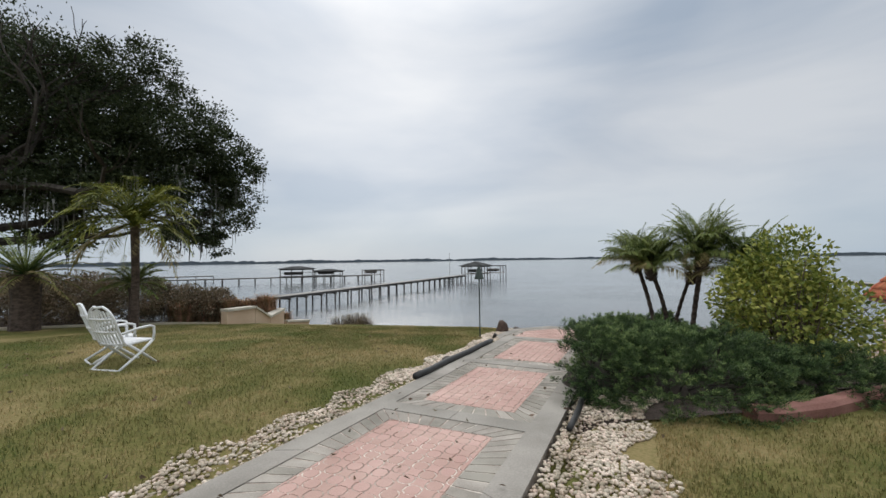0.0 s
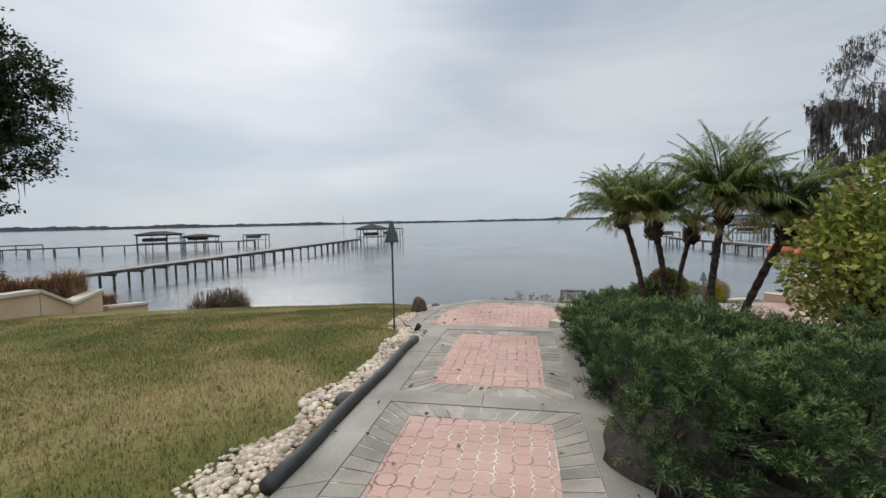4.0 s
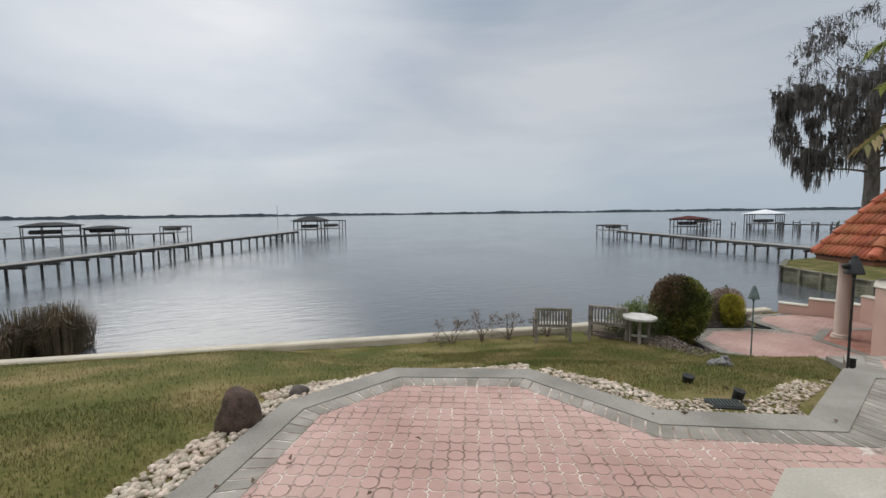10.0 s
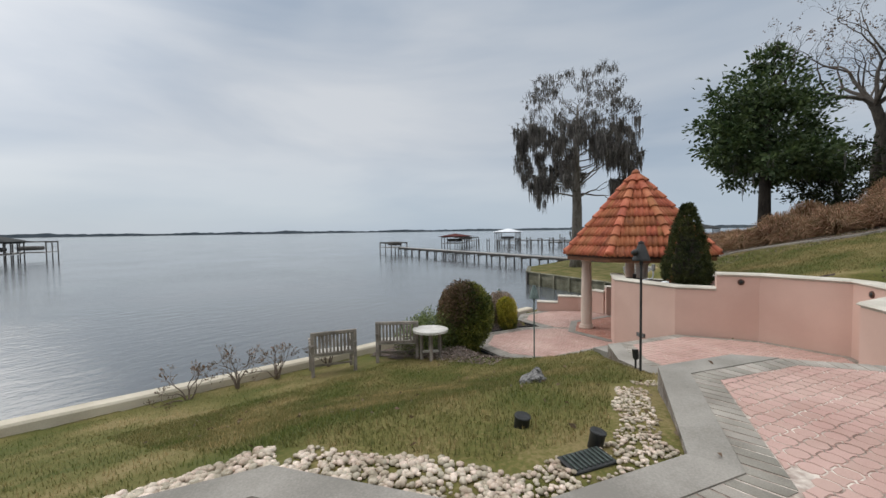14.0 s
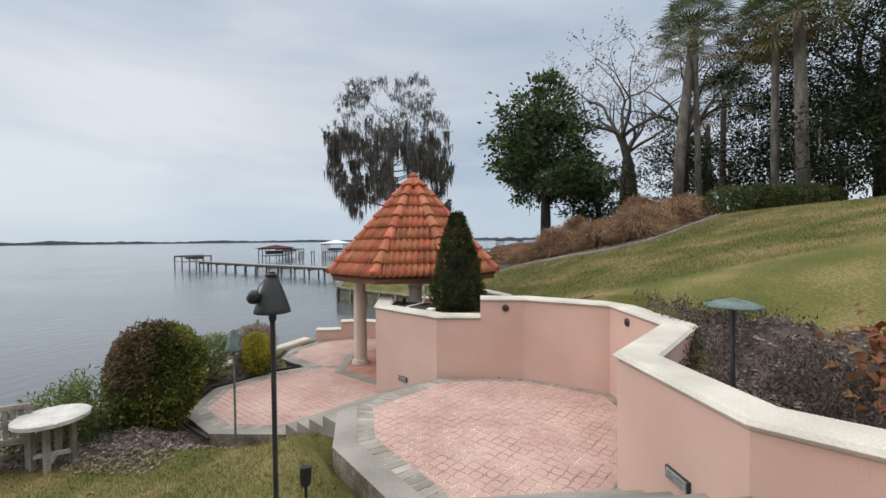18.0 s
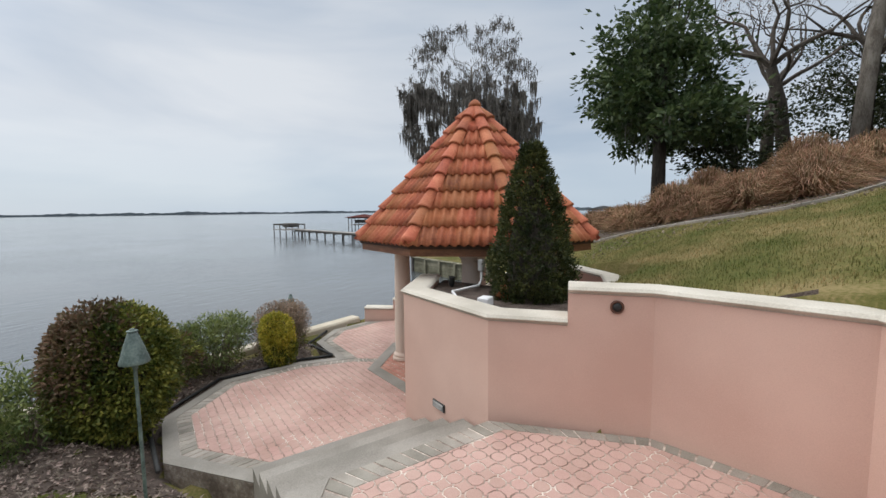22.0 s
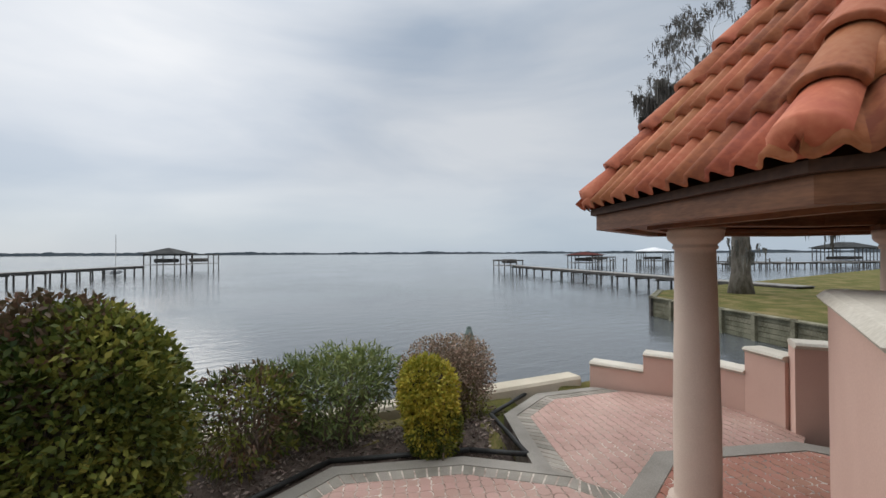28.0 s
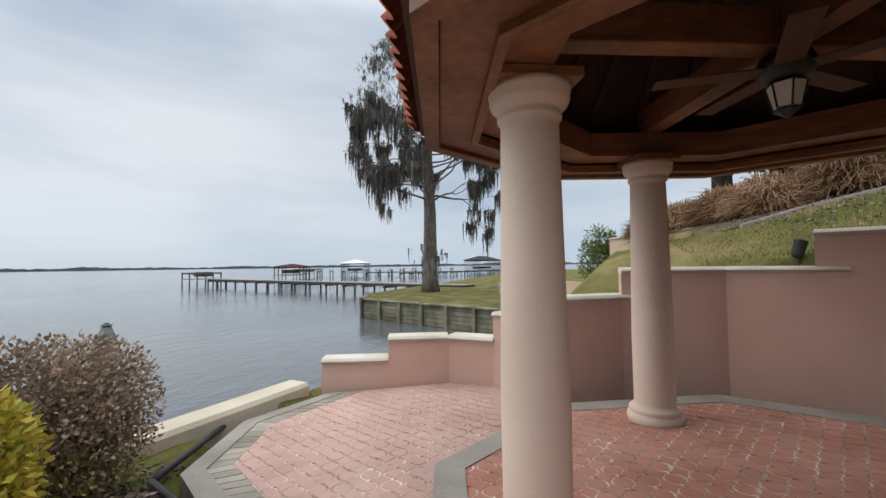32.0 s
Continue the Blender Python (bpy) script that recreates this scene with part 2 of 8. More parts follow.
M_BARK = mat("grey_bark", (0.10, 0.085, 0.07), (0.22, 0.20, 0.175), rough=0.95, scale=5, fine=30, bump=0.8, stretch=(1, 1, 0.3), depth=0.02)
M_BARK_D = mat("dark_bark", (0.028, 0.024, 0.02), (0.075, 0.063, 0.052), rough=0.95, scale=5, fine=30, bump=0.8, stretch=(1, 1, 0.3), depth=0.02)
M_PALMBARK = mat("palm_bark", (0.045, 0.033, 0.027), (0.13, 0.095, 0.075), rough=0.95, scale=9, fine=40, bump=0.8, stretch=(1, 1, 2), depth=0.02)
M_MOSS = leaf_mat("spanish_moss", (0.10, 0.10, 0.09), (0.21, 0.21, 0.19), rand=0.25, glow=0.15)
M_OAK = leaf_mat("oak_leaf", (0.022, 0.032, 0.012), (0.055, 0.075, 0.03))
M_MAG = leaf_mat("magnolia_leaf", (0.03, 0.055, 0.018), (0.09, 0.13, 0.05), rough=0.4)
M_JUNI = leaf_mat("juniper_needle", (0.022, 0.045, 0.017), (0.085, 0.135, 0.050))
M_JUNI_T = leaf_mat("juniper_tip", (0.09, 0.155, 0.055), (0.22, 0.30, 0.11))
M_FROND = leaf_mat("palm_frond", (0.085, 0.125, 0.035), (0.25, 0.30, 0.085), glow=0.35)
M_FROND_Y = leaf_mat("yellow_green_frond", (0.10, 0.125, 0.02), (0.24, 0.25, 0.045))
M_FROND_O = leaf_mat("old_palm_frond", (0.17, 0.14, 0.05), (0.30, 0.25, 0.11))
M_HOLLY = leaf_mat("clipped_shrub_leaf", (0.045, 0.068, 0.012), (0.20, 0.215, 0.042), rand=0.45, scale=2.4)
M_RUST = leaf_mat("rusty_shrub_leaf", (0.075, 0.052, 0.030), (0.20, 0.135, 0.078), rand=0.45)
M_YELLOW = leaf_mat("golden_shrub_leaf", (0.20, 0.19, 0.02), (0.42, 0.38, 0.05))
M_CONIF = leaf_mat("dark_conifer_leaf", (0.012, 0.022, 0.008), (0.045, 0.055, 0.018))
M_OLEA = leaf_mat("grey_green_leaf", (0.078, 0.115, 0.032), (0.205, 0.25, 0.084))
M_STRAW = leaf_mat("dry_grass_blade", (0.17, 0.098, 0.05), (0.43, 0.285, 0.165), rand=0.45, glow=0.15)
M_DRYTW = leaf_mat("pale_dry_leaf", (0.22, 0.16, 0.11), (0.44, 0.345, 0.255), glow=0.15)
M_REED = leaf_mat("brown_reed_blade", (0.10, 0.075, 0.045), (0.20, 0.155, 0.095), glow=0.2)
M_GRASS = leaf_mat("lawn_blade", (0.115, 0.140, 0.034), (0.34, 0.27, 0.12), rand=0.32, glow=0.2, third=(0.18, 0.165, 0.058), scale=0.9)
M_TWIG = mat("brown_twig", (0.10, 0.075, 0.058), (0.20, 0.155, 0.125), rough=0.9, scale=4, fine=30, bump=0.0)
# Haze over the far trees is mixed into this blue-grey colour.
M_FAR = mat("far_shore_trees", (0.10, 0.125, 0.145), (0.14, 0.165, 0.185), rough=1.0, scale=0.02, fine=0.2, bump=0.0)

# ---- mesh helpers ----
def ob_from(name, verts, faces, material, parent=None, label="", smooth=False):
    me = bpy.data.meshes.new(name)
    me.from_pydata([tuple(v) for v in verts], [], faces)
    me.materials.append(material)
    if smooth:
        me.polygons.foreach_set("use_smooth", [True] * len(me.polygons))
    me.update()
    ob = new(name, me)
    if parent:
        ob.parent = parent
    if label:
        ob["label"] = label
    return ob


def part(name, bm, material, parent=None, label="", smooth=False):
    me = bpy.data.meshes.new(name)
    bm.normal_update()
    bm.to_mesh(me)
    bm.free()
    me.materials.append(material)
    if smooth:
        me.polygons.foreach_set("use_smooth", [True] * len(me.polygons))
    ob = new(name, me)
    if parent:
        ob.parent = parent
    if label:
        ob["label"] = label
    return ob


def share(name, me, m, parent):
    """Another piece on the same mesh."""
    ob = new(name, me)
    ob.parent = parent
    ob.matrix_basis = m
    return ob


def empty(name, x, y, z, label, category, group="", kind=""):
    ob = new(name)
    ob.location = (x, y, z)
    return tagged(ob, label, category, group, kind)


def box_bm(size, at=(0, 0, 0), bevel=0.0, bm=None, rot=None):
    own = bm or bmesh.new()
    m = Matrix.Translation(at) @ (rot or Matrix()) @ Matrix.Diagonal((*size, 1))
    got = bmesh.ops.create_cube(own, size=1.0, matrix=m)
    if bevel:
        es = list({e for v in got["verts"] for e in v.link_edges})
        bmesh.ops.bevel(own, geom=es, offset=bevel, segments=1, affect="EDGES", profile=0.5)
    return own


def lathe_bm(profile, sides=24, bm=None, at=(0, 0, 0)):
    """A turned body from (radius, height) pairs."""
    own = bm or bmesh.new()
    rings = []
    for r, h in profile:
        rings.append([own.verts.new((at[0] + r * math.cos(k * math.tau / sides), at[1] + r * math.sin(k * math.tau / sides), at[2] + h)) for k in range(sides)])
    for a, b in zip(rings, rings[1:]):
        for k in range(sides):
            own.faces.new((a[k], a[(k + 1) % sides], b[(k + 1) % sides], b[k]))
    own.faces.new(list(reversed(rings[0])))
    own.faces.new(rings[-1])
    return own


def tube_bm(points, radii, sides=7, bm=None):
    """A tapered tube along points."""
    own = bm or bmesh.new()
    pts = [Vector(p) for p in points]
    rings = []
    for i, p in enumerate(pts):
        d = (pts[min(i + 1, len(pts) - 1)] - pts[max(i - 1, 0)]).normalized()
        s = d.orthogonal().normalized() if i == 0 else (s - d * s.dot(d)).normalized()
        t = d.cross(s)
        r = radii[i] if isinstance(radii, (list, tuple)) else radii
        rings.append([own.verts.new(p + (s * math.cos(k * math.tau / sides) + t * math.sin(k * math.tau / sides)) * r) for k in range(sides)])
    for a, b in zip(rings, rings[1:]):
        for k in range(sides):
            own.faces.new((a[k], a[(k + 1) % sides], b[(k + 1) % sides], b[k]))
    own.faces.new(list(reversed(rings[0])))
    own.faces.new(rings[-1])
    return own


def area2(poly):
    return sum(poly[i][0] * poly[(i + 1) % len(poly)][1] - poly[(i + 1) % len(poly)][0] * poly[i][1] for i in range(len(poly)))


def inset(poly, ds):
    """The polygon (counter-clockwise) with each edge i moved inwards by ds[i]."""
    n = len(poly)
    if not isinstance(ds, (list, tuple)):
        ds = [ds] * n
    lines = []
    for i in range(n):
        a, b = Vector(poly[i]), Vector(poly[(i + 1) % n])
        d = (b - a).normalized()
        nrm = Vector((-d.y, d.x))
        lines.append((a + nrm * ds[i], d))
    out = []
    for i in range(n):
        (p, d), (q, e) = lines[i - 1], lines[i]
        den = d.x * e.y - d.y * e.x
        if abs(den) < 1e-4:
            out.append(tuple(q))
        else:
            k = ((q.x - p.x) * e.y - (q.y - p.y) * e.x) / den
            out.append(tuple(p + d * k))
    return out


BOXES = {}


def inside(poly, x, y):
    box = BOXES.get(id(poly))
    if box is None:
        box = BOXES[id(poly)] = (min(p[0] for p in poly), min(p[1] for p in poly), max(p[0] for p in poly), max(p[1] for p in poly), poly)
    if x < box[0] or y < box[1] or x > box[2] or y > box[3]:
        return False
    hit = False
    for i in range(len(poly)):
        (x0, y0), (x1, y1) = poly[i - 1], poly[i]
        if (y0 > y) != (y1 > y) and x < (x1 - x0) * (y - y0) / (y1 - y0) + x0:
            hit = not hit
    return hit


def prism(name, poly, z0, z1, material, parent=None, label="", slope=None):
    """An upright prism over a polygon; slope(x, y) may raise its top."""
    n = len(poly)
    up = slope or (lambda x, y: 0.0)
    vs = [(x, y, z0 + up(x, y)) for x, y in poly] + [(x, y, z1 + up(x, y)) for x, y in poly]
    fs = [tuple(reversed(range(n))), tuple(range(n, 2 * n))]
    fs += [(i, (i + 1) % n, n + (i + 1) % n, n + i) for i in range(n)]
    return ob_from(name, vs, fs, material, parent, label)


def sweep(name, pts, profile, material, parent=None, label="", closed=False, smooth=False):
    """A profile of (offset to the left, z) carried along a level line, mitred at its corners."""
    pts = [Vector(p[:2]) for p in pts]
    n = len(pts)
    rows = []
    for i, p in enumerate(pts):
        before = (p - pts[i - 1]).normalized() if (i or closed) else None
        after = (pts[(i + 1) % n] - p).normalized() if (i < n - 1 or closed) else None
        before, after = before or after, after or before
        na, nb = Vector((-before.y, before.x)), Vector((-after.y, after.x))
        mid = (na + nb).normalized()
        mid = mid / max(0.35, mid.dot(na))
        rows.append([(p.x + mid.x * o, p.y + mid.y * o, z) for o, z in profile])
    k = len(profile)
    vs = [v for r in rows for v in r]
    fs = []
    for i in range(n if closed else n - 1):
        j = (i + 1) % n
        for a in range(k):
            b = (a + 1) % k
            fs.append((i * k + a, j * k + a, j * k + b, i * k + b))
    if not closed:
        fs += [tuple(range(k)), tuple(reversed(range((n - 1) * k, n * k)))]
    return ob_from(name, vs, fs, material, parent, label, smooth)


def cap_profile(half, z, h=0.085, lip=0.02):
    """A cast cap with a rounded upper edge and a cove below."""
    w = half
    return [(-w + 0.045, z - h), (-w + 0.03, z - h + 0.03), (-w, z - h + 0.045), (-w - 0.005, z - 0.03), (-w + 0.02, z - 0.006), (-w + 0.05, z),
            (w - 0.05, z), (w - 0.02, z - 0.006), (w + 0.005, z - 0.03), (w, z - h + 0.045), (w - 0.03, z - h + 0.03), (w - 0.045, z - h)]


# ---- plan ----
Z_TER, Z_LAND, Z_PAT, Z_WATER = 0.0, -0.865, -1.80, -3.2
GRID = radians(-24.5)                              # the way the paving rows run
WALK_V = Vector((0.4067, 0.9135))                  # along the walk, towards the water
WALK_U = Vector((0.9135, -0.4067))


def walk_xy(u, s):
    p = WALK_U * u + WALK_V * s
    return (p.x, p.y)


def walk_z(x, y):
    return 0.62 - 0.033 * max(-6.0, min(9.2, (Vector((x, y)).dot(WALK_V))))


TERRACE = [(1.75, 9.42), (3.0, 9.0), (4.42, 9.6), (5.2, 9.3), (6.6, 8.35), (8.45, 7.75), (8.89, 8.69), (8.25, 10.27),
           (7.42, 10.75), (5.89, 10.25), (4.84, 10.78), (4.33, 12.0), (2.95, 12.6), (1.81, 12.15), (1.0, 10.79)]
STEP_N = Vector((0.927, 0.375))                     # down from the terrace to the landing
LANDING = [(9.36, 10.72), (10.02, 9.2), (11.39, 8.6), (12.62, 9.05), (12.93, 10.27), (12.56, 11.58), (11.0, 12.4), (10.2, 11.96)]
PATIO = [(11.66, 13.74), (13.24, 12.94), (14.95, 13.35), (15.2, 14.75), (14.9, 15.75), (14.45, 16.25), (13.28, 16.78), (12.02, 16.2), (11.45, 15.0)]
LOBE = [(15.2, 14.75), (17.1, 14.45), (17.66, 14.6), (18.02, 15.3), (18.04, 15.83), (17.4, 17.1), (16.48, 17.36), (15.53, 16.95), (14.9, 15.75)]
GAZ = (15.95, 13.28)
GAZ_R = 2.05


def pat_z(x, y):
    """The lower patio falls gently towards the water."""
    return -1.66 - 0.05 * (y - 14.2)


def ring(r, turn=0.0, n=8, at=GAZ):
    return [(at[0] + r * math.cos(radians(turn) + k * math.tau / n), at[1] + r * math.sin(radians(turn) + k * math.tau / n)) for k in range(n)]


GAZ_FLOOR = ring(2.3, 132)
SHORE = lambda x: 19.9 - 0.184 * x if x < 9 else 18.244 - 0.092 * (x - 9)                  # the line of the sea wall


def lerp_pts(x, pts):
    if x <= pts[0][0]:
        return pts[0][1]
    for (a, u), (b, v) in zip(pts, pts[1:]):
        if x <= b:
            k = (x - a) / (b - a)
            return u + (v - u) * k
    return pts[-1][1]


def smooth01(x, a, b):
    k = min(1.0, max(0.0, (x - a) / (b - a)))
    return k * k * (3 - 2 * k)


def land_z(x, y):
    """Height of the open ground."""
    d = (SHORE(x) - y) / 1.017
    lawn = lerp_pts(d, [(-0.35, -1.85), (0.5, -1.80), (1.5, -1.62), (4.0, -0.95), (6.6, -0.12), (8.0, 0.06), (10.0, 0.24), (13.0, 0.48), (18.0, 0.62), (40.0, 1.5)])
    lawn -= 0.38 * smooth01(x, 4.5, 9.5) * smooth01(d, 1.0, 4.5)
    if x < 3.5:                                             # the lawn holds its height towards the water here
        crest = lerp_pts(d, [(-0.35, -1.85), (0.5, -1.74), (1.5, -1.35), (2.5, -0.98), (4.0, -0.54), (6.6, -0.08)])
        lawn += max(0.0, crest - lawn) * (1 - smooth01(x, 0.8, 3.5)) * (1 - smooth01(d, 6.0, 7.0))
    # the bank behind the landing rises inland and to the east
    hill = 0.36 + 0.061 * (x - 13.0) + 0.245 * (9.5 - y)
    hill = hill if hill < 2.1 else 2.1 + (hill - 2.1) * 0.3
    if x > 20.5 and (y - 12.1) > 0.27 * (x - 20.9):
        hill = min(hill, 0.2 - 0.22 * (x - 21.0))          # foot of the tan wall
    hill -= 0.45 * math.exp(-((x - 17.6) ** 2 + (y - 13.6) ** 2) / 7.0)
    hill = min(hill, -2.6 + 0.95 * (16.4 - y)) if x > 18.3 else min(hill, lawn + 1.6 + 0.3 * max(0.0, x - 14))
    hill = max(-2.9, min(7.0, hill))
    k = smooth01(x, 9.3, 12.8)
    if x < 18.3:
        k *= smooth01(d, 3.6, 6.5) if x < 13.5 else smooth01(d, 2.2, 4.0)
    return lawn * (1 - k) + hill * k


HARD = [inset(TERRACE, [-0.16] * 6 + [0.12] + [0.32] * 8), inset(LANDING, -0.16), inset(PATIO, [-0.16] * 4 + [0.10] * 5), inset(LOBE, -0.16), inset(GAZ_FLOOR, -0.34)]
BED_PATIO = [(10.2, 15.2), (11.3, 14.4), (11.5, 15.05), (12.05, 16.12), (13.28, 16.70), (14.4, 16.18), (14.85, 15.72), (15.55, 16.88), (16.3, 17.25), (16.4, 16.9), (9.9, 18.0), (9.6, 16.6)]
PLANTER = [(12.8, 10.85), (14.4, 11.1), (14.75, 13.2), (13.3, 12.95), (12.7, 11.6)]
EDGE_LEVELS = [(PATIO[i], -1.86, PATIO[(i + 1) % 9], -1.86) for i in range(4, 9)] + [(LOBE[6], -1.86, LOBE[7], -1.86), (LOBE[5], -1.86, LOBE[6], -1.86)]
EDGE_LEVELS += [((11.0, 12.4), -0.92, (11.68, 13.8), -1.86), (LANDING[6], -0.90, LANDING[7], -0.90), (LANDING[7], -0.90, LANDING[0], -0.90), ((8.25, 10.27), -0.06, (9.36, 10.72), -0.90)]
STEPS_A = [(8.25, 10.27), (8.89, 8.69), (10.1, 9.2), (9.5, 10.8)]
STEPS_B = [(11.0, 12.4), (12.6, 11.55), (13.25, 13.1), (11.6, 14.0)]
STEPS_AX, STEPS_BX = inset(STEPS_A, -0.15), inset(STEPS_B, -0.2)
WALKQ = [walk_xy(-2.72, -8), walk_xy(-0.53, -8), walk_xy(-0.53, 9.6), walk_xy(-2.72, 9.6)]


def ground_z(x, y):
    z = land_z(x, y)
    for poly, floor in zip(HARD, (Z_TER, Z_LAND, Z_PAT, Z_PAT, Z_PAT)):
        if inside(poly, x, y):
            z = min(z, floor - 0.25)
    if not inside(TERRACE, x, y) and -0.5 < x < 9.5 and 9.3 < y < 13.5:
        near = 9.0
        for i in range(7, 15):
            a, b = TERRACE[i], TERRACE[(i + 1) % 15]
            k = ((x - a[0]) * (b[0] - a[0]) + (y - a[1]) * (b[1] - a[1])) / ((b[0] - a[0]) ** 2 + (b[1] - a[1]) ** 2)
            k = min(1.0, max(0.0, k))
            near = min(near, math.hypot(x - a[0] - (b[0] - a[0]) * k, y - a[1] - (b[1] - a[1]) * k))
        z = min(z, -0.035 + 0.35 * max(0.0, near - 0.35))
    elif inside(TERRACE, x, y):
        z = min(z, -0.06)
    if inside(BED_PATIO, x, y):
        z = min(z, -1.70 + 0.5 * max(0.0, 11.6 - x))
    if 8.0 < x < 16.8 and 10.0 < y < 17.6:
        for a, za, b, zb in EDGE_LEVELS:
            k = ((x - a[0]) * (b[0] - a[0]) + (y - a[1]) * (b[1] - a[1])) / ((b[0] - a[0]) ** 2 + (b[1] - a[1]) ** 2)
            k = min(1.0, max(0.0, k))
            away = math.hypot(x - a[0] - (b[0] - a[0]) * k, y - a[1] - (b[1] - a[1]) * k)
            z = min(z, za + (zb - za) * k + 0.6 * max(0.0, away - 0.2))
    if inside(PLANTER, x, y):
        z = min(z, -0.05)
    for poly, floor in ((STEPS_AX, Z_LAND), (STEPS_BX, Z_PAT)):
        if inside(poly, x, y):
            z = min(z, floor - 0.3)
    if inside(WALKQ, x, y):
        z = min(z, walk_z(x, y) - 0.15) if Vector((x, y)).dot(WALK_V) < 9.0 else min(z, -0.25)
    else:
        s = Vector((x, y)).dot(WALK_V)
        u = Vector((x, y)).dot(WALK_U)
        if s < 9.05 and -4.2 < u < 1.5:
            k = smooth01(max(-2.7 - u, u + 0.55), 0.0, 1.4)
            z = z * k + (walk_z(x, y) - 0.035) * (1 - k)
    if y > SHORE(x) + 0.05 and x < 18.5:
        z = min(z, Z_WATER - 0.8)
    return z


GROUND = {}


def heights(P):
    """Heights of the ground sheet under many points."""
    xs, ys, Z = GROUND["xs"], GROUND["ys"], GROUND["z"]
    i = np.clip(np.searchsorted(xs, P[:, 0]) - 1, 0, len(xs) - 2)
    j = np.clip(np.searchsorted(ys, P[:, 1]) - 1, 0, len(ys) - 2)
    a, b = (P[:, 0] - xs[i]) / (xs[i + 1] - xs[i]), (P[:, 1] - ys[j]) / (ys[j + 1] - ys[j])
    return (Z[j, i] * (1 - a) + Z[j, i + 1] * a) * (1 - b) + (Z[j + 1, i] * (1 - a) + Z[j + 1, i + 1] * a) * b


def ground_mesh():
    """One sheet: fine near the walk, widening towards the horizon."""
    def axis(lo, hi, step):
        fine = list(np.arange(lo, hi + 1e-6, step))
        g, out = step, []
        x = hi
        while x < 1500:
            g *= 1.45
            x += g
            out.append(x)
        g, pre = step, []
        x = lo
        while x > -1500:
            g *= 1.45
            x -= g
            pre.append(x)
        return pre[::-1] + fine + out
    xs, ys = axis(-10.0, 24.0, 0.2), axis(-2.0, 20.6, 0.2)
    vs = []
    for y in ys:
        for x in xs:
            z = ground_z(x, y) if y < SHORE(x) + 40 or x > 18.5 else Z_WATER - 2.0
            if x >= 18.5 and y > 18.7 - 0.184 * x:
                z = min(z, Z_WATER - 0.8)
            if abs(x) < 40 and abs(y) < 40:
                z += 0.02 * noise.noise((x * 0.8, y * 0.8, 0))
            vs.append((x, y, z))
    nx = len(xs)
    GROUND["xs"], GROUND["ys"], GROUND["z"] = np.array(xs), np.array(ys), np.array([v[2] for v in vs]).reshape(len(ys), nx)
    fs = [(j * nx + i, j * nx + i + 1, (j + 1) * nx + i + 1, (j + 1) * nx + i) for j in range(len(ys) - 1) for i in range(nx - 1)]
    return tagged(ob_from("ground", vs, fs, M_LAWN, smooth=True), "mown lawn, green with straw-brown patches, sloping to the water", "lawn", kind="structure")


ground = ground_mesh()
water = tagged(ob_from("water", [(-3000, -200, Z_WATER), (3000, -200, Z_WATER), (3000, 4500, Z_WATER), (-3000, 4500, Z_WATER)], [(0, 1, 2, 3)], M_WATER),
               "calm grey river water with fine ripples", "water", kind="structure")


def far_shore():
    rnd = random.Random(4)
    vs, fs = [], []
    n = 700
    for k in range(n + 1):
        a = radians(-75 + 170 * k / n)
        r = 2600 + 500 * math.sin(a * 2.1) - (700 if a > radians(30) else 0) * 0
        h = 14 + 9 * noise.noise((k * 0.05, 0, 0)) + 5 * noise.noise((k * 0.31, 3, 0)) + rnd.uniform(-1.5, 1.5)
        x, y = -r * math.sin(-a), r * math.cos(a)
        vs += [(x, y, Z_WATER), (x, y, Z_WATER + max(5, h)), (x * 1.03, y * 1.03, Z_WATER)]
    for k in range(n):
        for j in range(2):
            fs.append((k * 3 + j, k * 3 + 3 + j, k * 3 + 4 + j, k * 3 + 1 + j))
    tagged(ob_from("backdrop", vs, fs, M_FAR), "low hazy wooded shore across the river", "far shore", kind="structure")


far_shore()


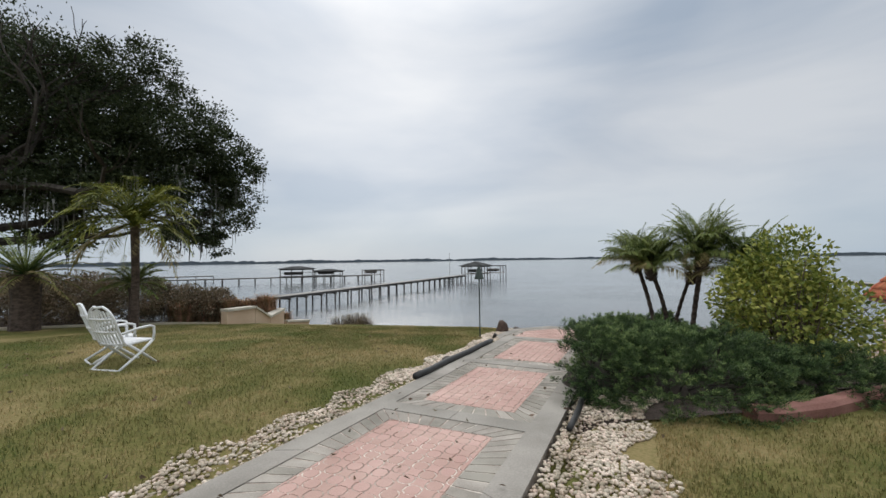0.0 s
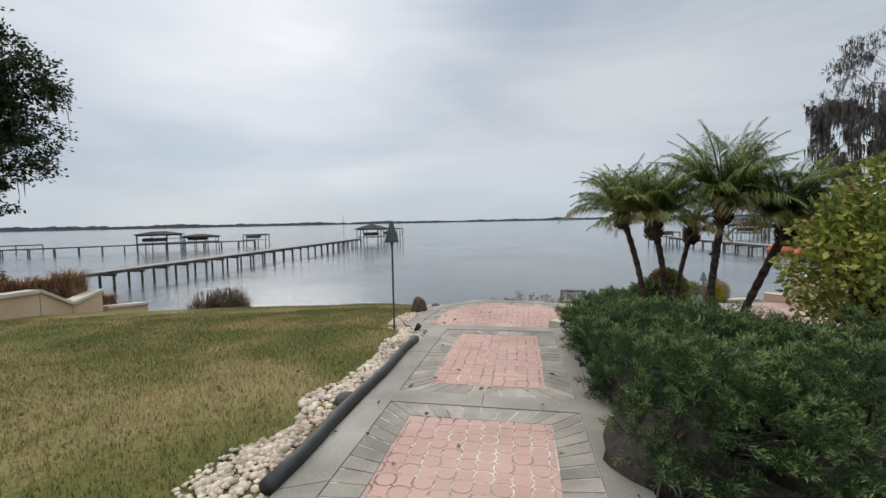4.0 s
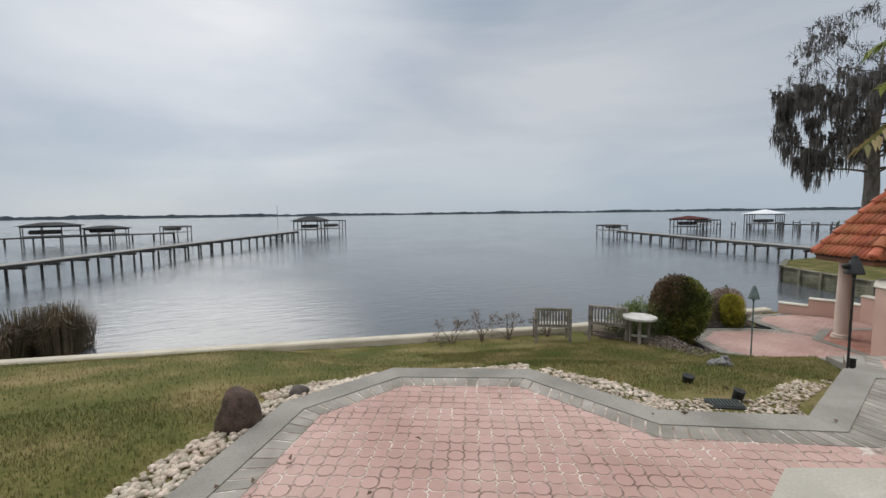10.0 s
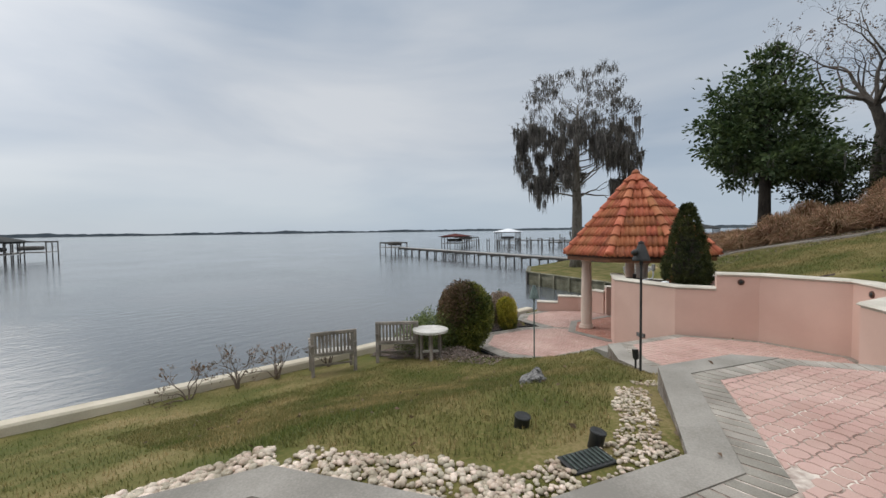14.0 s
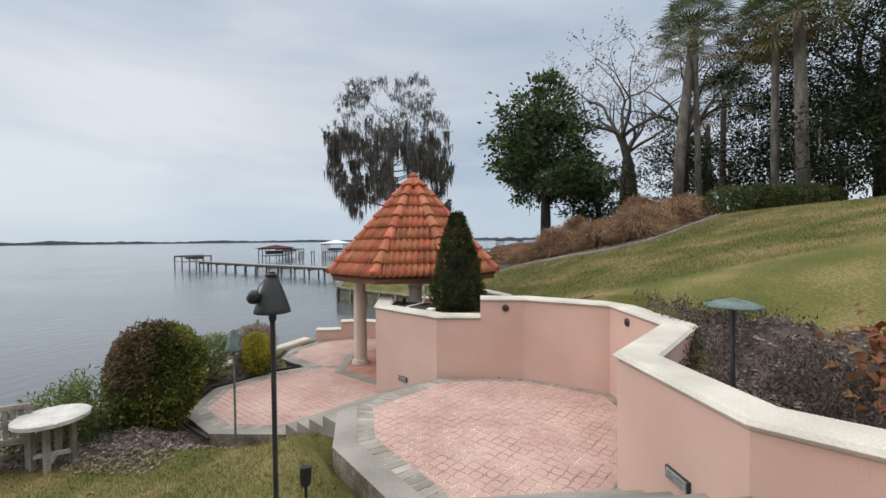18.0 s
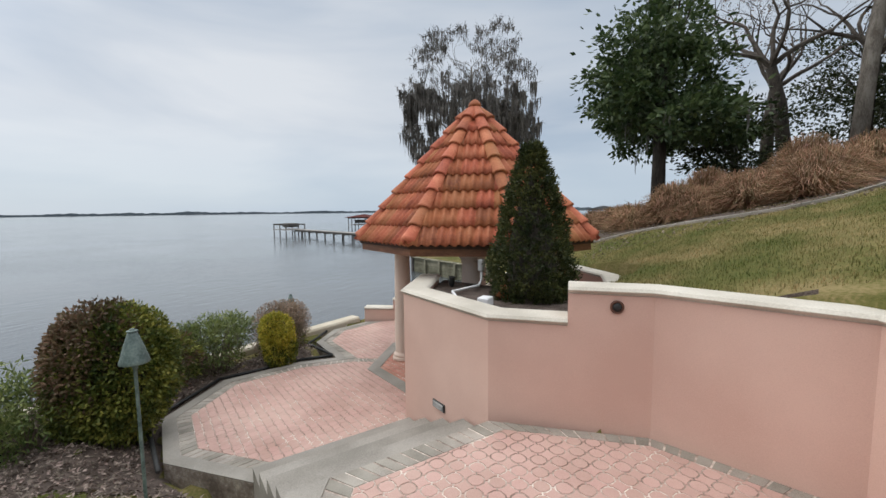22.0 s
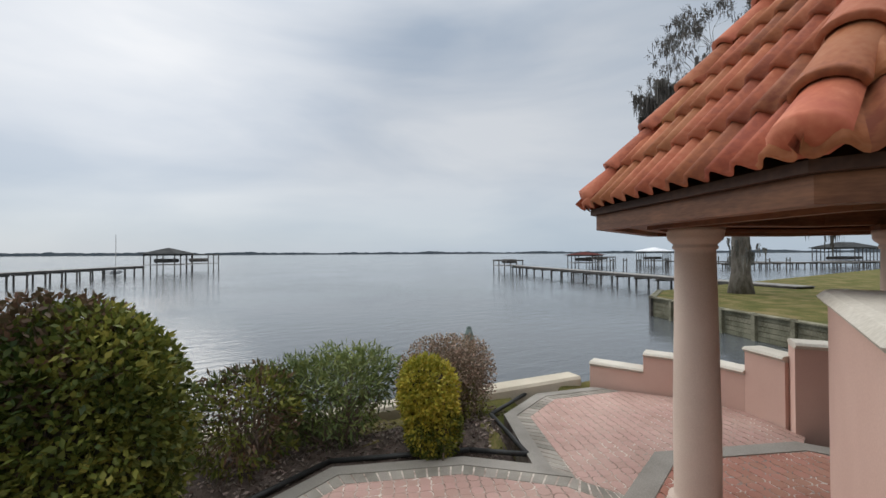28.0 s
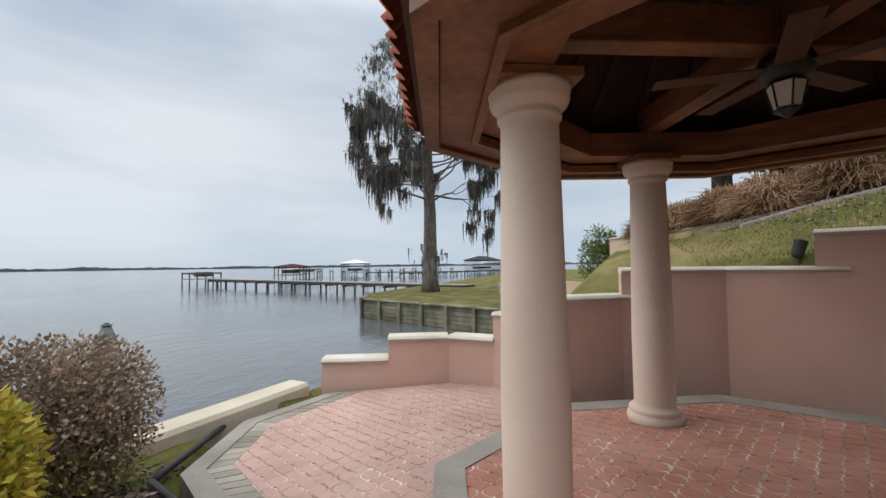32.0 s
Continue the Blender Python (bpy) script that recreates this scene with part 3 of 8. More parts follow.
# ---- paving ----
def grid_cells(poly, size=0.108, turn=GRID):
    """Chequered octagon and waisted square cells that fill a polygon, trimmed at its edges: (kind, corners)."""
    c, s = math.cos(turn), math.sin(turn)
    loc = [(x * c + y * s, -x * s + y * c) for x, y in poly]
    n = len(loc)
    x0, x1, y0, y1 = min(p[0] for p in loc), max(p[0] for p in loc), min(p[1] for p in loc), max(p[1] for p in loc)
    out = []
    cut = 0.27 * size
    gap = 0.0048
    for j in range(int(y0 / size) - 1, int(y1 / size) + 2):
        for i in range(int(x0 / size) - 1, int(x1 / size) + 2):
            cx, cy = (i + 0.5) * size, (j + 0.5) * size
            odd = (i + j) % 2
            h = size * 0.55 - gap
            if odd:
                k = cut
                cell = [(cx - h + k, cy - h), (cx + h - k, cy - h), (cx + h, cy - h + k), (cx + h, cy + h - k), (cx + h - k, cy + h), (cx - h + k, cy + h), (cx - h, cy + h - k), (cx - h, cy - h + k)]
            else:
                q, e = size - size * 0.55, gap * 0.9
                p1, p2 = (q - e, size * 0.55 - cut), (size * 0.585 - e * 1.3, size * 0.415 - e * 0.2)
                cell = []
                for r in range(4):
                    co, si = (1, 0, -1, 0)[r], (0, 1, 0, -1)[r]
                    for u, v in ((p1[0], p1[1] - e), p2, (p2[1], p2[0]), (p1[1] - e, p1[0])):
                        cell.append((cx + u * co - v * si, cy + u * si + v * co))
            flags = [inside(loc, *p) for p in cell]
            if all(flags):
                out.append((odd, cell, (cx, cy), True))
            elif any(flags) or inside(loc, cx, cy):
                for a in range(n):
                    p, q = loc[a], loc[(a + 1) % n]
                    dx, dy = q[0] - p[0], q[1] - p[1]
                    ln = math.hypot(dx, dy)
                    t = ((cx - p[0]) * dx + (cy - p[1]) * dy) / (ln * ln)
                    near = abs((cx - p[0]) * dy - (cy - p[1]) * dx) / ln
                    if near > size or not -0.15 < t < 1.15:
                        continue
                    got = []
                    for b in range(len(cell)):
                        u, v = cell[b - 1], cell[b]
                        du = dx * (u[1] - p[1]) - dy * (u[0] - p[0])
                        dv = dx * (v[1] - p[1]) - dy * (v[0] - p[0])
                        if (du >= 0) != (dv >= 0):
                            r = du / (du - dv)
                            got.append((u[0] + (v[0] - u[0]) * r, u[1] + (v[1] - u[1]) * r))
                        if dv >= 0:
                            got.append(v)
                    cell = got
                    if len(cell) < 3:
                        break
                if len(cell) >= 3 and abs(area2(cell)) > 0.0012:
                    out.append((odd, cell, (cx, cy), False))
    return [(odd, [(x * c - y * s, x * s + y * c) for x, y in cell], (cx * c - cy * s, cx * s + cy * c), whole) for odd, cell, (cx, cy), whole in out]


PIECES = []                                          # paving laid down at the end of the file


def pave(name, poly, z, material, joined, floor, near, slope=None, turn=GRID):
    PIECES.append((name, poly, z, material, joined, floor, near, slope, turn))


def pave_now(name, poly, z, material, joined, floor, near, slope, turn):
    rnd = random.Random(len(poly) * 7)
    cells = grid_cells(poly, turn=turn)
    up = slope or (lambda x, y: 0.0)
    cells.sort(key=lambda c: (c[2][0] - near[0]) ** 2 + (c[2][1] - near[1]) ** 2)
    shared = {}
    vs, fs, count = [], [], 0
    base = floor.location
    for odd, cell, (cx, cy), whole in cells:
        dz = rnd.uniform(-0.0025, 0.0015)
        n = len(cell)
        top = [((x - cx) * 0.955, (y - cy) * 0.955) for x, y in cell]
        low = [(x - cx, y - cy) for x, y in cell]
        tri = [(x, y, 0) for x, y in top] + [(x, y, -0.006) for x, y in low] + [(x, y, -0.02) for x, y in low]
        faces = [tuple(range(n))] + [(n + i, n + (i + 1) % n, (i + 1) % n, i) for i in range(n)] + [(2 * n + i, 2 * n + (i + 1) % n, n + (i + 1) % n, n + i) for i in range(n)]
        if whole and count < 280:
            count += 1
            if odd not in shared:
                me = bpy.data.meshes.new("paver")
                me.from_pydata(tri, [], faces)
                me.materials.append(material)
                shared[odd] = me
            share("paver", shared[odd], Matrix.Translation((cx, cy, z + up(cx, cy) + dz)), floor)
        else:
            o = len(vs)
            h = z + up(cx, cy) + dz
            vs += [(x + cx, y + cy, q + h) for x, y, q in tri]
            fs += [tuple(o + i for i in f) for f in faces]
    if vs:
        ob = ob_from("paver_field", vs, fs, joined, floor)
        ob["kind"] = "stuff"


def edging(floor, poly, edges, w, z, slope=None):
    """Concrete kerb lengths along the outer edges of a floor, butted at the corners."""
    up = slope or (lambda x, y: 0.0)
    inner = inset(poly, [w if i in edges else 0.0 for i in range(len(poly))])
    for i in edges:
        a, b, c, d = poly[i], poly[(i + 1) % len(poly)], inner[(i + 1) % len(poly)], inner[i]
        ln = math.dist(a, b)
        k = max(1, round(ln / 1.25))
        for j in range(k):
            p, q = j / k + (0.0015 if j else 0), (j + 1) / k - (0.0015 if j < k - 1 else 0)
            mixp = lambda u, v, r: (u[0] + (v[0] - u[0]) * r, u[1] + (v[1] - u[1]) * r)
            prism("kerb_stone", [mixp(a, b, p), mixp(a, b, q), mixp(d, c, q), mixp(d, c, p)], z - 0.35, z + 0.006, M_CURB, floor, slope=slope)
    return inner


def soldiers(floor, poly, edges, w, z, slope=None, width=0.108):
    """A row of grey pavers set across each edge."""
    ws = w if isinstance(w, dict) else {i: w for i in edges}
    inner = inset(poly, [ws[i] if i in edges else 0.0 for i in range(len(poly))])
    rnd = random.Random(9)
    mixp = lambda u, v, r: (u[0] + (v[0] - u[0]) * r, u[1] + (v[1] - u[1]) * r)
    for i in edges:
        a, b, c, d = poly[i], poly[(i + 1) % len(poly)], inner[(i + 1) % len(poly)], inner[i]
        k = max(1, round(math.dist(d, c) / width))
        g = 0.0085 / max(0.2, math.dist(a, b))
        for j in range(k):
            p, q = j / k + g, (j + 1) / k - g
            quad = [mixp(a, b, p), mixp(a, b, q), mixp(d, c, q), mixp(d, c, p)]
            quad = [mixp(quad[m], quad[3 - m], 0.02) for m in range(4)]
            prism("grey_paver", quad, z - 0.03, z + rnd.uniform(-0.002, 0.001), M_GREYP, floor, slope=slope)
    return inner


def floor_of(name, poly, z, label, kerbs, rows, material, joined, near, w=0.25, slope=None, turn=GRID, row=0.20):
    f = prism(name, poly, z - 0.30, z - 0.0045, M_MORTAR, slope=slope)
    tagged(f, label, "paved floor", kind="structure")
    inner = edging(f, poly, kerbs, w, z, slope) if kerbs else poly
    inner = soldiers(f, inner, rows, row, z, slope) if rows else inner
    pave(name, inset(inner, 0.004), z, material, joined, f, near, slope, turn)
    return f


WALK_U0, WALK_U1, WALK_END = -2.65, -0.68, 9.03
WALK_BANDS = [-8.0, -3.72, -1.24, 1.23, 3.70, 6.17]          # where the concrete cross strips begin
for k, s0 in enumerate(WALK_BANDS):
    last = k == len(WALK_BANDS) - 1
    s1 = WALK_END if last else WALK_BANDS[k + 1]
    floor_of("pavement_walk_%d" % (k + 1), [walk_xy(WALK_U0, s0), walk_xy(WALK_U1, s0), walk_xy(WALK_U1, s1), walk_xy(WALK_U0, s1)], 0.0,
             "garden walk of pink pavers between grey soldier rows and concrete strips", [0, 1, 2, 3] if last else [0, 1, 3], [0, 1, 2, 3],
             M_PINK, M_PINK_J, walk_xy(-1.67, 0.5 * (s0 + s1)), 0.24, walk_z, math.atan2(WALK_U.y, WALK_U.x), 0.225)
terrace = floor_of("pavement_terrace", TERRACE, Z_TER, "eight-sided terrace of pink pavers with grey borders", [7, 8, 9, 10, 11, 12, 13, 14], [5, 6, 7, 8, 9, 10, 11, 12, 13, 14],
                   M_PINK, M_PINK_J, (3.6, 11.3))
landing = floor_of("pavement_landing", LANDING, Z_LAND, "eight-sided landing of pink pavers below the stucco wall", [6, 7], [0, 1, 2, 3, 4, 5, 6, 7], M_PINK, M_PINK_J, (11.4, 10.8), row={0: 0.12, 1: 0.12, 2: 0.12, 3: 0.12, 4: 0.12, 5: 0.20, 6: 0.20, 7: 0.20})
patio = floor_of("pavement_patio", PATIO, 0.0, "lower patio of pink pavers near the water", [4, 5, 6, 7, 8], [3, 4, 5, 6, 7, 8], M_PINK, M_PINK_J, (13.6, 15.2), 0.17, pat_z, row=0.17)
floor_of("pavement_lobe", LOBE, 0.0, "waterside patio of pink pavers by the low wall", [5, 6, 7], [5, 6, 7], M_PINK, M_PINK_J, (16.4, 16.2), 0.15, pat_z, row=0.16)
floor_of("pavement_gazebo", ring(1.98, 132), 0.004, "dark red paver floor under the gazebo", [0, 1, 2, 3, 4, 5, 6, 7], [], M_RED, M_RED_J, (16.2, 14.2), 0.2, pat_z)


def steps(name, p, q, way, n, tread, z_top, z_low, label):
    """Concrete steps down from the edge p-q."""
    st = empty(name, p[0], p[1], z_top, label, "steps", kind="structure")
    rise = (z_top - z_low) / n
    inv = Matrix.Translation((-p[0], -p[1], -z_top))
    for k in range(n - 1):
        a, b = Vector(p) + way * (tread * k + 0.003), Vector(q) + way * (tread * k + 0.003)
        c, d = Vector(q) + way * tread * (k + 1), Vector(p) + way * tread * (k + 1)
        top = z_top - rise * (k + 1)
        ob = prism("tread", [tuple(v) for v in (a, b, c, d)][::-1] if area2([a, b, c, d]) < 0 else [tuple(v) for v in (a, b, c, d)], z_low - 0.25, top, M_CURB, st)
        ob.data.transform(inv)
    return st


steps("steps_terrace", (8.25, 10.27), (8.89, 8.69), STEP_N, 5, 0.30, Z_TER, Z_LAND, "grey concrete steps from the terrace to the landing")
steps("steps_patio", (11.0, 12.4), (12.58, 11.6), Vector((0.443, 0.897)), 5, 0.366, Z_LAND, -1.615, "grey concrete steps from the landing to the lower patio")
steps("steps_walk", walk_xy(WALK_U0, WALK_END), walk_xy(WALK_U1, WALK_END), WALK_V, 2, 0.34, 0.323, Z_TER, "broad concrete step from the walk to the terrace")


# ---- walls ----
def wall(name, pts, z0, z1, label, half=0.13, caph=0.16, capped=True, skin=M_STUCCO):
    w = sweep(name, pts, [(-half, z0), (-half, z1 - 0.07), (half, z1 - 0.07), (half, z0)][::-1], skin)
    tagged(w, label, "stucco wall", kind="structure")
    if capped:
        sweep("cap", pts, cap_profile(caph, z1), M_CAP, w, "weathered cast stone cap")
    return w


def off(pts, d):
    """The line moved d to the left."""
    pts = [Vector(p) for p in pts]
    out = []
    for i, p in enumerate(pts):
        a = (p - pts[i - 1]).normalized() if i else None
        b = (pts[i + 1] - p).normalized() if i < len(pts) - 1 else None
        a, b = a or b, b or a
        m = (Vector((-a.y, a.x)) + Vector((-b.y, b.x))).normalized()
        m = m / max(0.35, m.dot(Vector((-a.y, a.x))))
        out.append(tuple(p + m * d))
    return out


# high retaining wall round the landing, from the terrace side to the step in its cap
HIGH = [(8.30, 7.45), (8.45, 7.75), (8.89, 8.69), (10.02, 9.2), (11.39, 8.6), (12.62, 9.05), (12.93, 10.27), (12.79, 10.93)]
wall("wall_high", off(HIGH, -0.13), Z_LAND - 0.3, 0.40, "pink stucco retaining wall with a pale stone cap")
LOW = [(12.79, 10.93), (12.635, 11.61), (13.31, 13.02), (14.4, 13.45)]
wall("wall_planter", off(LOW, -0.13), Z_PAT - 0.2, 0.115, "pink stucco planter wall with a pale stone cap")
# waterside stepped wall
B1, B3, B5 = (17.45, 17.2), (18.04, 15.85), (17.1, 14.45)
mid = lambda a, b, k: (a[0] + (b[0] - a[0]) * k, a[1] + (b[1] - a[1]) * k)
wall("wall_water_low", off([mid(B1, B3, 0.52), B1][::-1], 0.12), -3.3, -1.43, "low pink stucco wall beside the water", 0.12, 0.155)
wall("wall_water_mid", off([B3, mid(B1, B3, 0.52)][::-1], 0.12), -3.3, -1.19, "stepped pink stucco wall beside the water", 0.12, 0.155)
wall("wall_water_high", off([(18.0, 15.30), B3][::-1], 0.12), -3.3, -1.19, "pink stucco wall by the grass bank", 0.12, 0.155)
wall("wall_gate_side", off([(17.80, 14.82), (18.0, 15.30)][::-1], 0.12), -3.3, -0.90, "pink stucco wall stepping up to the bank", 0.12, 0.155)
back = ring(2.24, 0)
BK = [(17.66, 14.68), (17.86, 14.36), (18.15, 13.95), (18.2, 13.0), (17.93, 12.4), (17.75, 12.0), (16.9, 11.25), (15.8, 11.0), (14.9, 11.3), (14.2, 12.0)]
wall("wall_back_low", off(BK[:3] + [(18.17, 13.70)], 0.13), -2.2, -0.70, "pink stucco wall behind the gazebo", 0.124, 0.157)
wall("wall_back_mid", off(BK[2:5] + [(17.84, 12.2)], 0.13), -2.2, -0.42, "pink stucco wall behind the gazebo", 0.127, 0.158)
wall("wall_back_high", off(BK[4:], 0.13), -2.2, -0.10, "taller pink stucco wall behind the gazebo")
# seat wall beside the walk's end
seat = prism("seat_wall", [(3.0, 9.03), (3.24, 8.72), (4.28, 9.16), (5.05, 8.9), (5.2, 9.22), (4.36, 9.56)], -0.1, 0.33, M_CAP)
tagged(seat, "low wall capped with a broad pale concrete slab", "low wall", kind="structure")
# sea wall
sea = sweep("sea_wall", [(x, SHORE(x)) for x in (-60, -20, 0, 9, 17.45)], [(-0.10, -4.2), (-0.10, -1.69), (-0.07, -1.65), (0.19, -1.65), (0.22, -1.69), (0.22, -4.2)][::-1], M_SEAWALL)
for v in sea.data.vertices:
    v.co.z -= 0.06 * smooth01(v.co.x, 9, 17) if v.co.z > -2 else 0.0
tagged(sea, "pale concrete sea wall along the water", "sea wall", kind="structure")



# ---- planting beds laid over the ground ----
def bed(name, poly, material, label, lift=0.02):
    """A sheet of bed soil draped over the ground inside a polygon."""
    x0, x1, y0, y1 = min(p[0] for p in poly), max(p[0] for p in poly), min(p[1] for p in poly), max(p[1] for p in poly)
    xs, ys = np.arange(x0, x1 + 0.16, 0.16), np.arange(y0, y1 + 0.16, 0.16)
    P = np.array([(x, y) for y in ys for x in xs])
    z = heights(P)
    nx = len(xs)
    keep = {}
    vs, fs = [], []
    for j in range(len(ys) - 1):
        for i in range(nx - 1):
            cx, cy = xs[i] + 0.08, ys[j] + 0.08
            if not inside(poly, cx, cy):
                continue
            f = []
            for q in (j * nx + i, j * nx + i + 1, (j + 1) * nx + i + 1, (j + 1) * nx + i):
                if q not in keep:
                    keep[q] = len(vs)
                    vs.append((P[q][0], P[q][1], z[q] + lift + 0.025 * noise.noise((P[q][0] * 2, P[q][1] * 2, 3))))
                f.append(keep[q])
            fs.append(tuple(f))
    return tagged(ob_from(name, vs, fs, material, smooth=True), label, "bed", kind="structure")


BED_WALL = [(8.6, 6.2), (10.7, 6.3), (11.2, 7.2), (11.8, 8.2), (12.8, 9.0), (13.2, 9.6), (13.3, 10.4), (13.1, 10.9), (12.9, 9.0), (11.4, 8.4), (10.1, 8.95), (9.1, 8.5)]
BED_PALM = [(1.2, 4.0), (3.0, 4.0), (5.0, 4.6), (8.3, 4.4), (8.4, 7.5), (6.5, 8.2), (5.2, 8.95), (4.3, 9.2), (3.3, 8.8), (2.9, 8.6)]
BED_HILL = [(20.9, 12.2), (21.05, 11.2), (20.45, 10.0), (19.25, 8.7), (19.2, 7.6), (20.6, 6.35), (22.5, 4.75), (23.2, 3.0), (25.0, 1.2), (27.0, 0.0), (30.0, -1.0), (36.0, 2.0), (30.0, 12.0), (22.0, 12.5)]
BED_SHORE = [(-16.0, 9.4), (-12.2, 11.1), (-10.6, 12.7), (-9.0, 13.6), (-7.7, 13.9), (-7.2, 15.5), (-7.2, 17.6), (-20.0, 18.0), (-20.0, 9.0)]
bed("bed_wall", BED_WALL, M_SOIL, "mulched bed behind the retaining wall")
bed("bed_palm", BED_PALM, M_SOIL, "mulched bed under junipers and palms")
bed("bed_patio", BED_PATIO, M_SOIL, "mulched shrub bed beside the lower patio")
bed("bed_hill", BED_HILL, M_SOIL, "leaf-strewn bed above the sloping lawn")
bed("bed_shore", BED_SHORE, M_SOIL, "rough bed of shrubs and reeds by the shore")

# ---- gazebo ----
def local(ob, thing):
    """Shift a mesh given in world places to the place of its thing."""
    ob.data.transform(Matrix.Translation(-Vector(thing.location)))
    return ob


def gazebo():
    g = empty("gazebo", GAZ[0], GAZ[1], pat_z(*GAZ), "open gazebo with a steep clay-tiled roof on round cream columns", "gazebo")
    turn, n = 133.0, 8
    ez, az, R = 0.585, 2.87, GAZ_R
    apo = R * math.cos(math.pi / n)
    # boarded deck under the tiles
    pts = ring(R - 0.05, turn)
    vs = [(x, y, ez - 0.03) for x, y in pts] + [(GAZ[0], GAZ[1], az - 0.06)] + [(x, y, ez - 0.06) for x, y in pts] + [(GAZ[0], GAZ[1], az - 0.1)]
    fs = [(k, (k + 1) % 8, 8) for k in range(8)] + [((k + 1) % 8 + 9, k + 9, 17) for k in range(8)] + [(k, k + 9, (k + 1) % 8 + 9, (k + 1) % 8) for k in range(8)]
    local(ob_from("roof_deck", vs, fs, M_CEDAR_D, g, "roof boards in brown darkened for the shade beneath"), g)
    # tiles: rows of double-rolled clay tiles on each face
    rows, slant = 9, math.hypot(az - ez, apo)
    rise, run = (az - ez) / slant, apo / slant
    pitch, roll = slant / rows, 0.128
    rnd = random.Random(3)
    mats = [M_TILE, M_TILE_PALE, M_TILE_DARK]
    for k in range(n):
        a = radians(turn + 360.0 / n * (k + 0.5))
        out, side = Vector((math.cos(a), math.sin(a), 0)), Vector((-math.sin(a), math.cos(a), 0))
        down = (out * run - Vector((0, 0, rise))).normalized()
        up = down.cross(side) * -1
        if up.z < 0:
            up = -up
        apex = Vector((GAZ[0], GAZ[1], az))
        half_at = lambda s: s / slant * apo * math.tan(math.pi / n)
        for r in range(rows):
            s0, s1 = r * pitch, (r + 1) * pitch + 0.035
            reach = half_at(s1)
            wide = roll * 2
            m = int(reach / wide) + 1
            for c in range(-m, m + 1):
                x0 = (c - 0.5) * wide 
                steps_x, vs, fs = 17, [], []
                for q, s in enumerate((s0, (s0 + s1) / 2, s1)):
                    lim = half_at(min(s, slant)) + 0.02
                    for i in range(steps_x):
                        x = x0 + wide * i / (steps_x - 1)
                        h = 0.050 * (0.5 - 0.5 * math.cos(math.tau * (x - x0) / roll)) ** 1.15 + 0.034 * (q / 2.0) + 0.004
                        x = max(-lim, min(lim, x))
                        vs.append(apex + down * s + side * x + up * h)
                if max(v.dot(side) for v in vs) - min(v.dot(side) for v in vs) < 0.03:
                    continue
                for i in range(steps_x):
                    vs.append(vs[2 * steps_x + i] - up * 0.026)
                for q in range(3):
                    for i in range(steps_x - 1):
                        b = q * steps_x + i
                        fs.append((b, b + 1, b + steps_x + 1, b + steps_x))
                pick = rnd.random()
                local(ob_from("tile", vs, fs, mats[0 if pick < 0.82 else (1 if pick < 0.94 else 2)], g, smooth=True), g)
        # ridge tiles over the hip
        a = radians(turn + 360.0 / n * k)
        out, side = Vector((math.cos(a), math.sin(a), 0)), Vector((-math.sin(a), math.cos(a), 0))
        hl = math.hypot(R, az - ez)
        down = (out * R - Vector((0, 0, az - ez))) / hl
        up = side.cross(down)
        if up.z < 0:
            up = -up
        hp = hl / rows
        for r in range(rows):
            s0, s1 = r * hp, (r + 1) * hp + (0.05 if r < rows - 1 else -0.045)
            vs, fs, seg = [], [], 8
            for q, (s, w, lift) in enumerate(((s0, 0.090, 0.004), (s1 - 0.03, 0.112, 0.032), (s1, 0.115, 0.034), (s1, 0.096, 0.018))):
                w = min(w, 0.055 + s * 0.22)
                for i in range(seg + 1):
                    b = math.pi * i / seg
                    vs.append(apex + down * s + side * (math.cos(b) * w) + up * (math.sin(b) * w * 0.85 + lift))
            if r == rows - 1:                                   # rounded starter at the eave
                for i in range(seg + 1):
                    b = math.pi * i / seg
                    vs.append(apex + down * (s1 + 0.045) + side * (math.cos(b) * 0.055) + up * (math.sin(b) * 0.045 - 0.01))
                o = 3 * (seg + 1)
                for i in range(seg + 1):
                    vs[o + i] = apex + down * (s1 + 0.022) + side * (math.cos(math.pi * i / seg) * 0.105) + up * (math.sin(math.pi * i / seg) * 0.085 + 0.012)
                fs.append(tuple(range(4 * (seg + 1), 5 * (seg + 1))))
            for q in range(4 if r == rows - 1 else 3):
                for i in range(seg):
                    b = q * (seg + 1) + i
                    fs.append((b, b + 1, b + seg + 2, b + seg + 1))
            local(ob_from("hip_tile", vs, fs, M_TILE_PALE if rnd.random() < 0.45 else M_TILE, g, smooth=True), g)
    local(part("finial", lathe_bm([(0.12, 0), (0.11, 0.05), (0.07, 0.10), (0.02, 0.13)], 12, at=(GAZ[0], GAZ[1], az - 0.02)), M_TILE, g, smooth=True), g)
    # eave: drip edge coloured as the shadow under the tiles, fascia, soffit, ring beam
    def band(name, r0, r1, z0, z1, m, label=""):
        for k in range(n):
            p, q = ring(r1, turn)[k], ring(r1, turn)[(k + 1) % n]
            u, v = ring(r0, turn)[k], ring(r0, turn)[(k + 1) % n]
            local(prism(name, [p, q, v, u], z0, z1, m, g, label), g)
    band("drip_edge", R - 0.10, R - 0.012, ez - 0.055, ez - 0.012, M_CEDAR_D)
    band("fascia", R - 0.15, R - 0.05, ez - 0.16, ez - 0.057, M_CEDAR, "reddish cedar fascia board")
    band("soffit", 1.62, R - 0.155, ez - 0.13, ez - 0.105, M_CEDAR)
    band("crown_trim", 1.625, 1.675, ez - 0.165, ez - 0.133, M_CEDAR)
    band("beam", 1.36, 1.615, ez - 0.09, ez + 0.10, M_CEDAR, "reddish cedar ring beam")
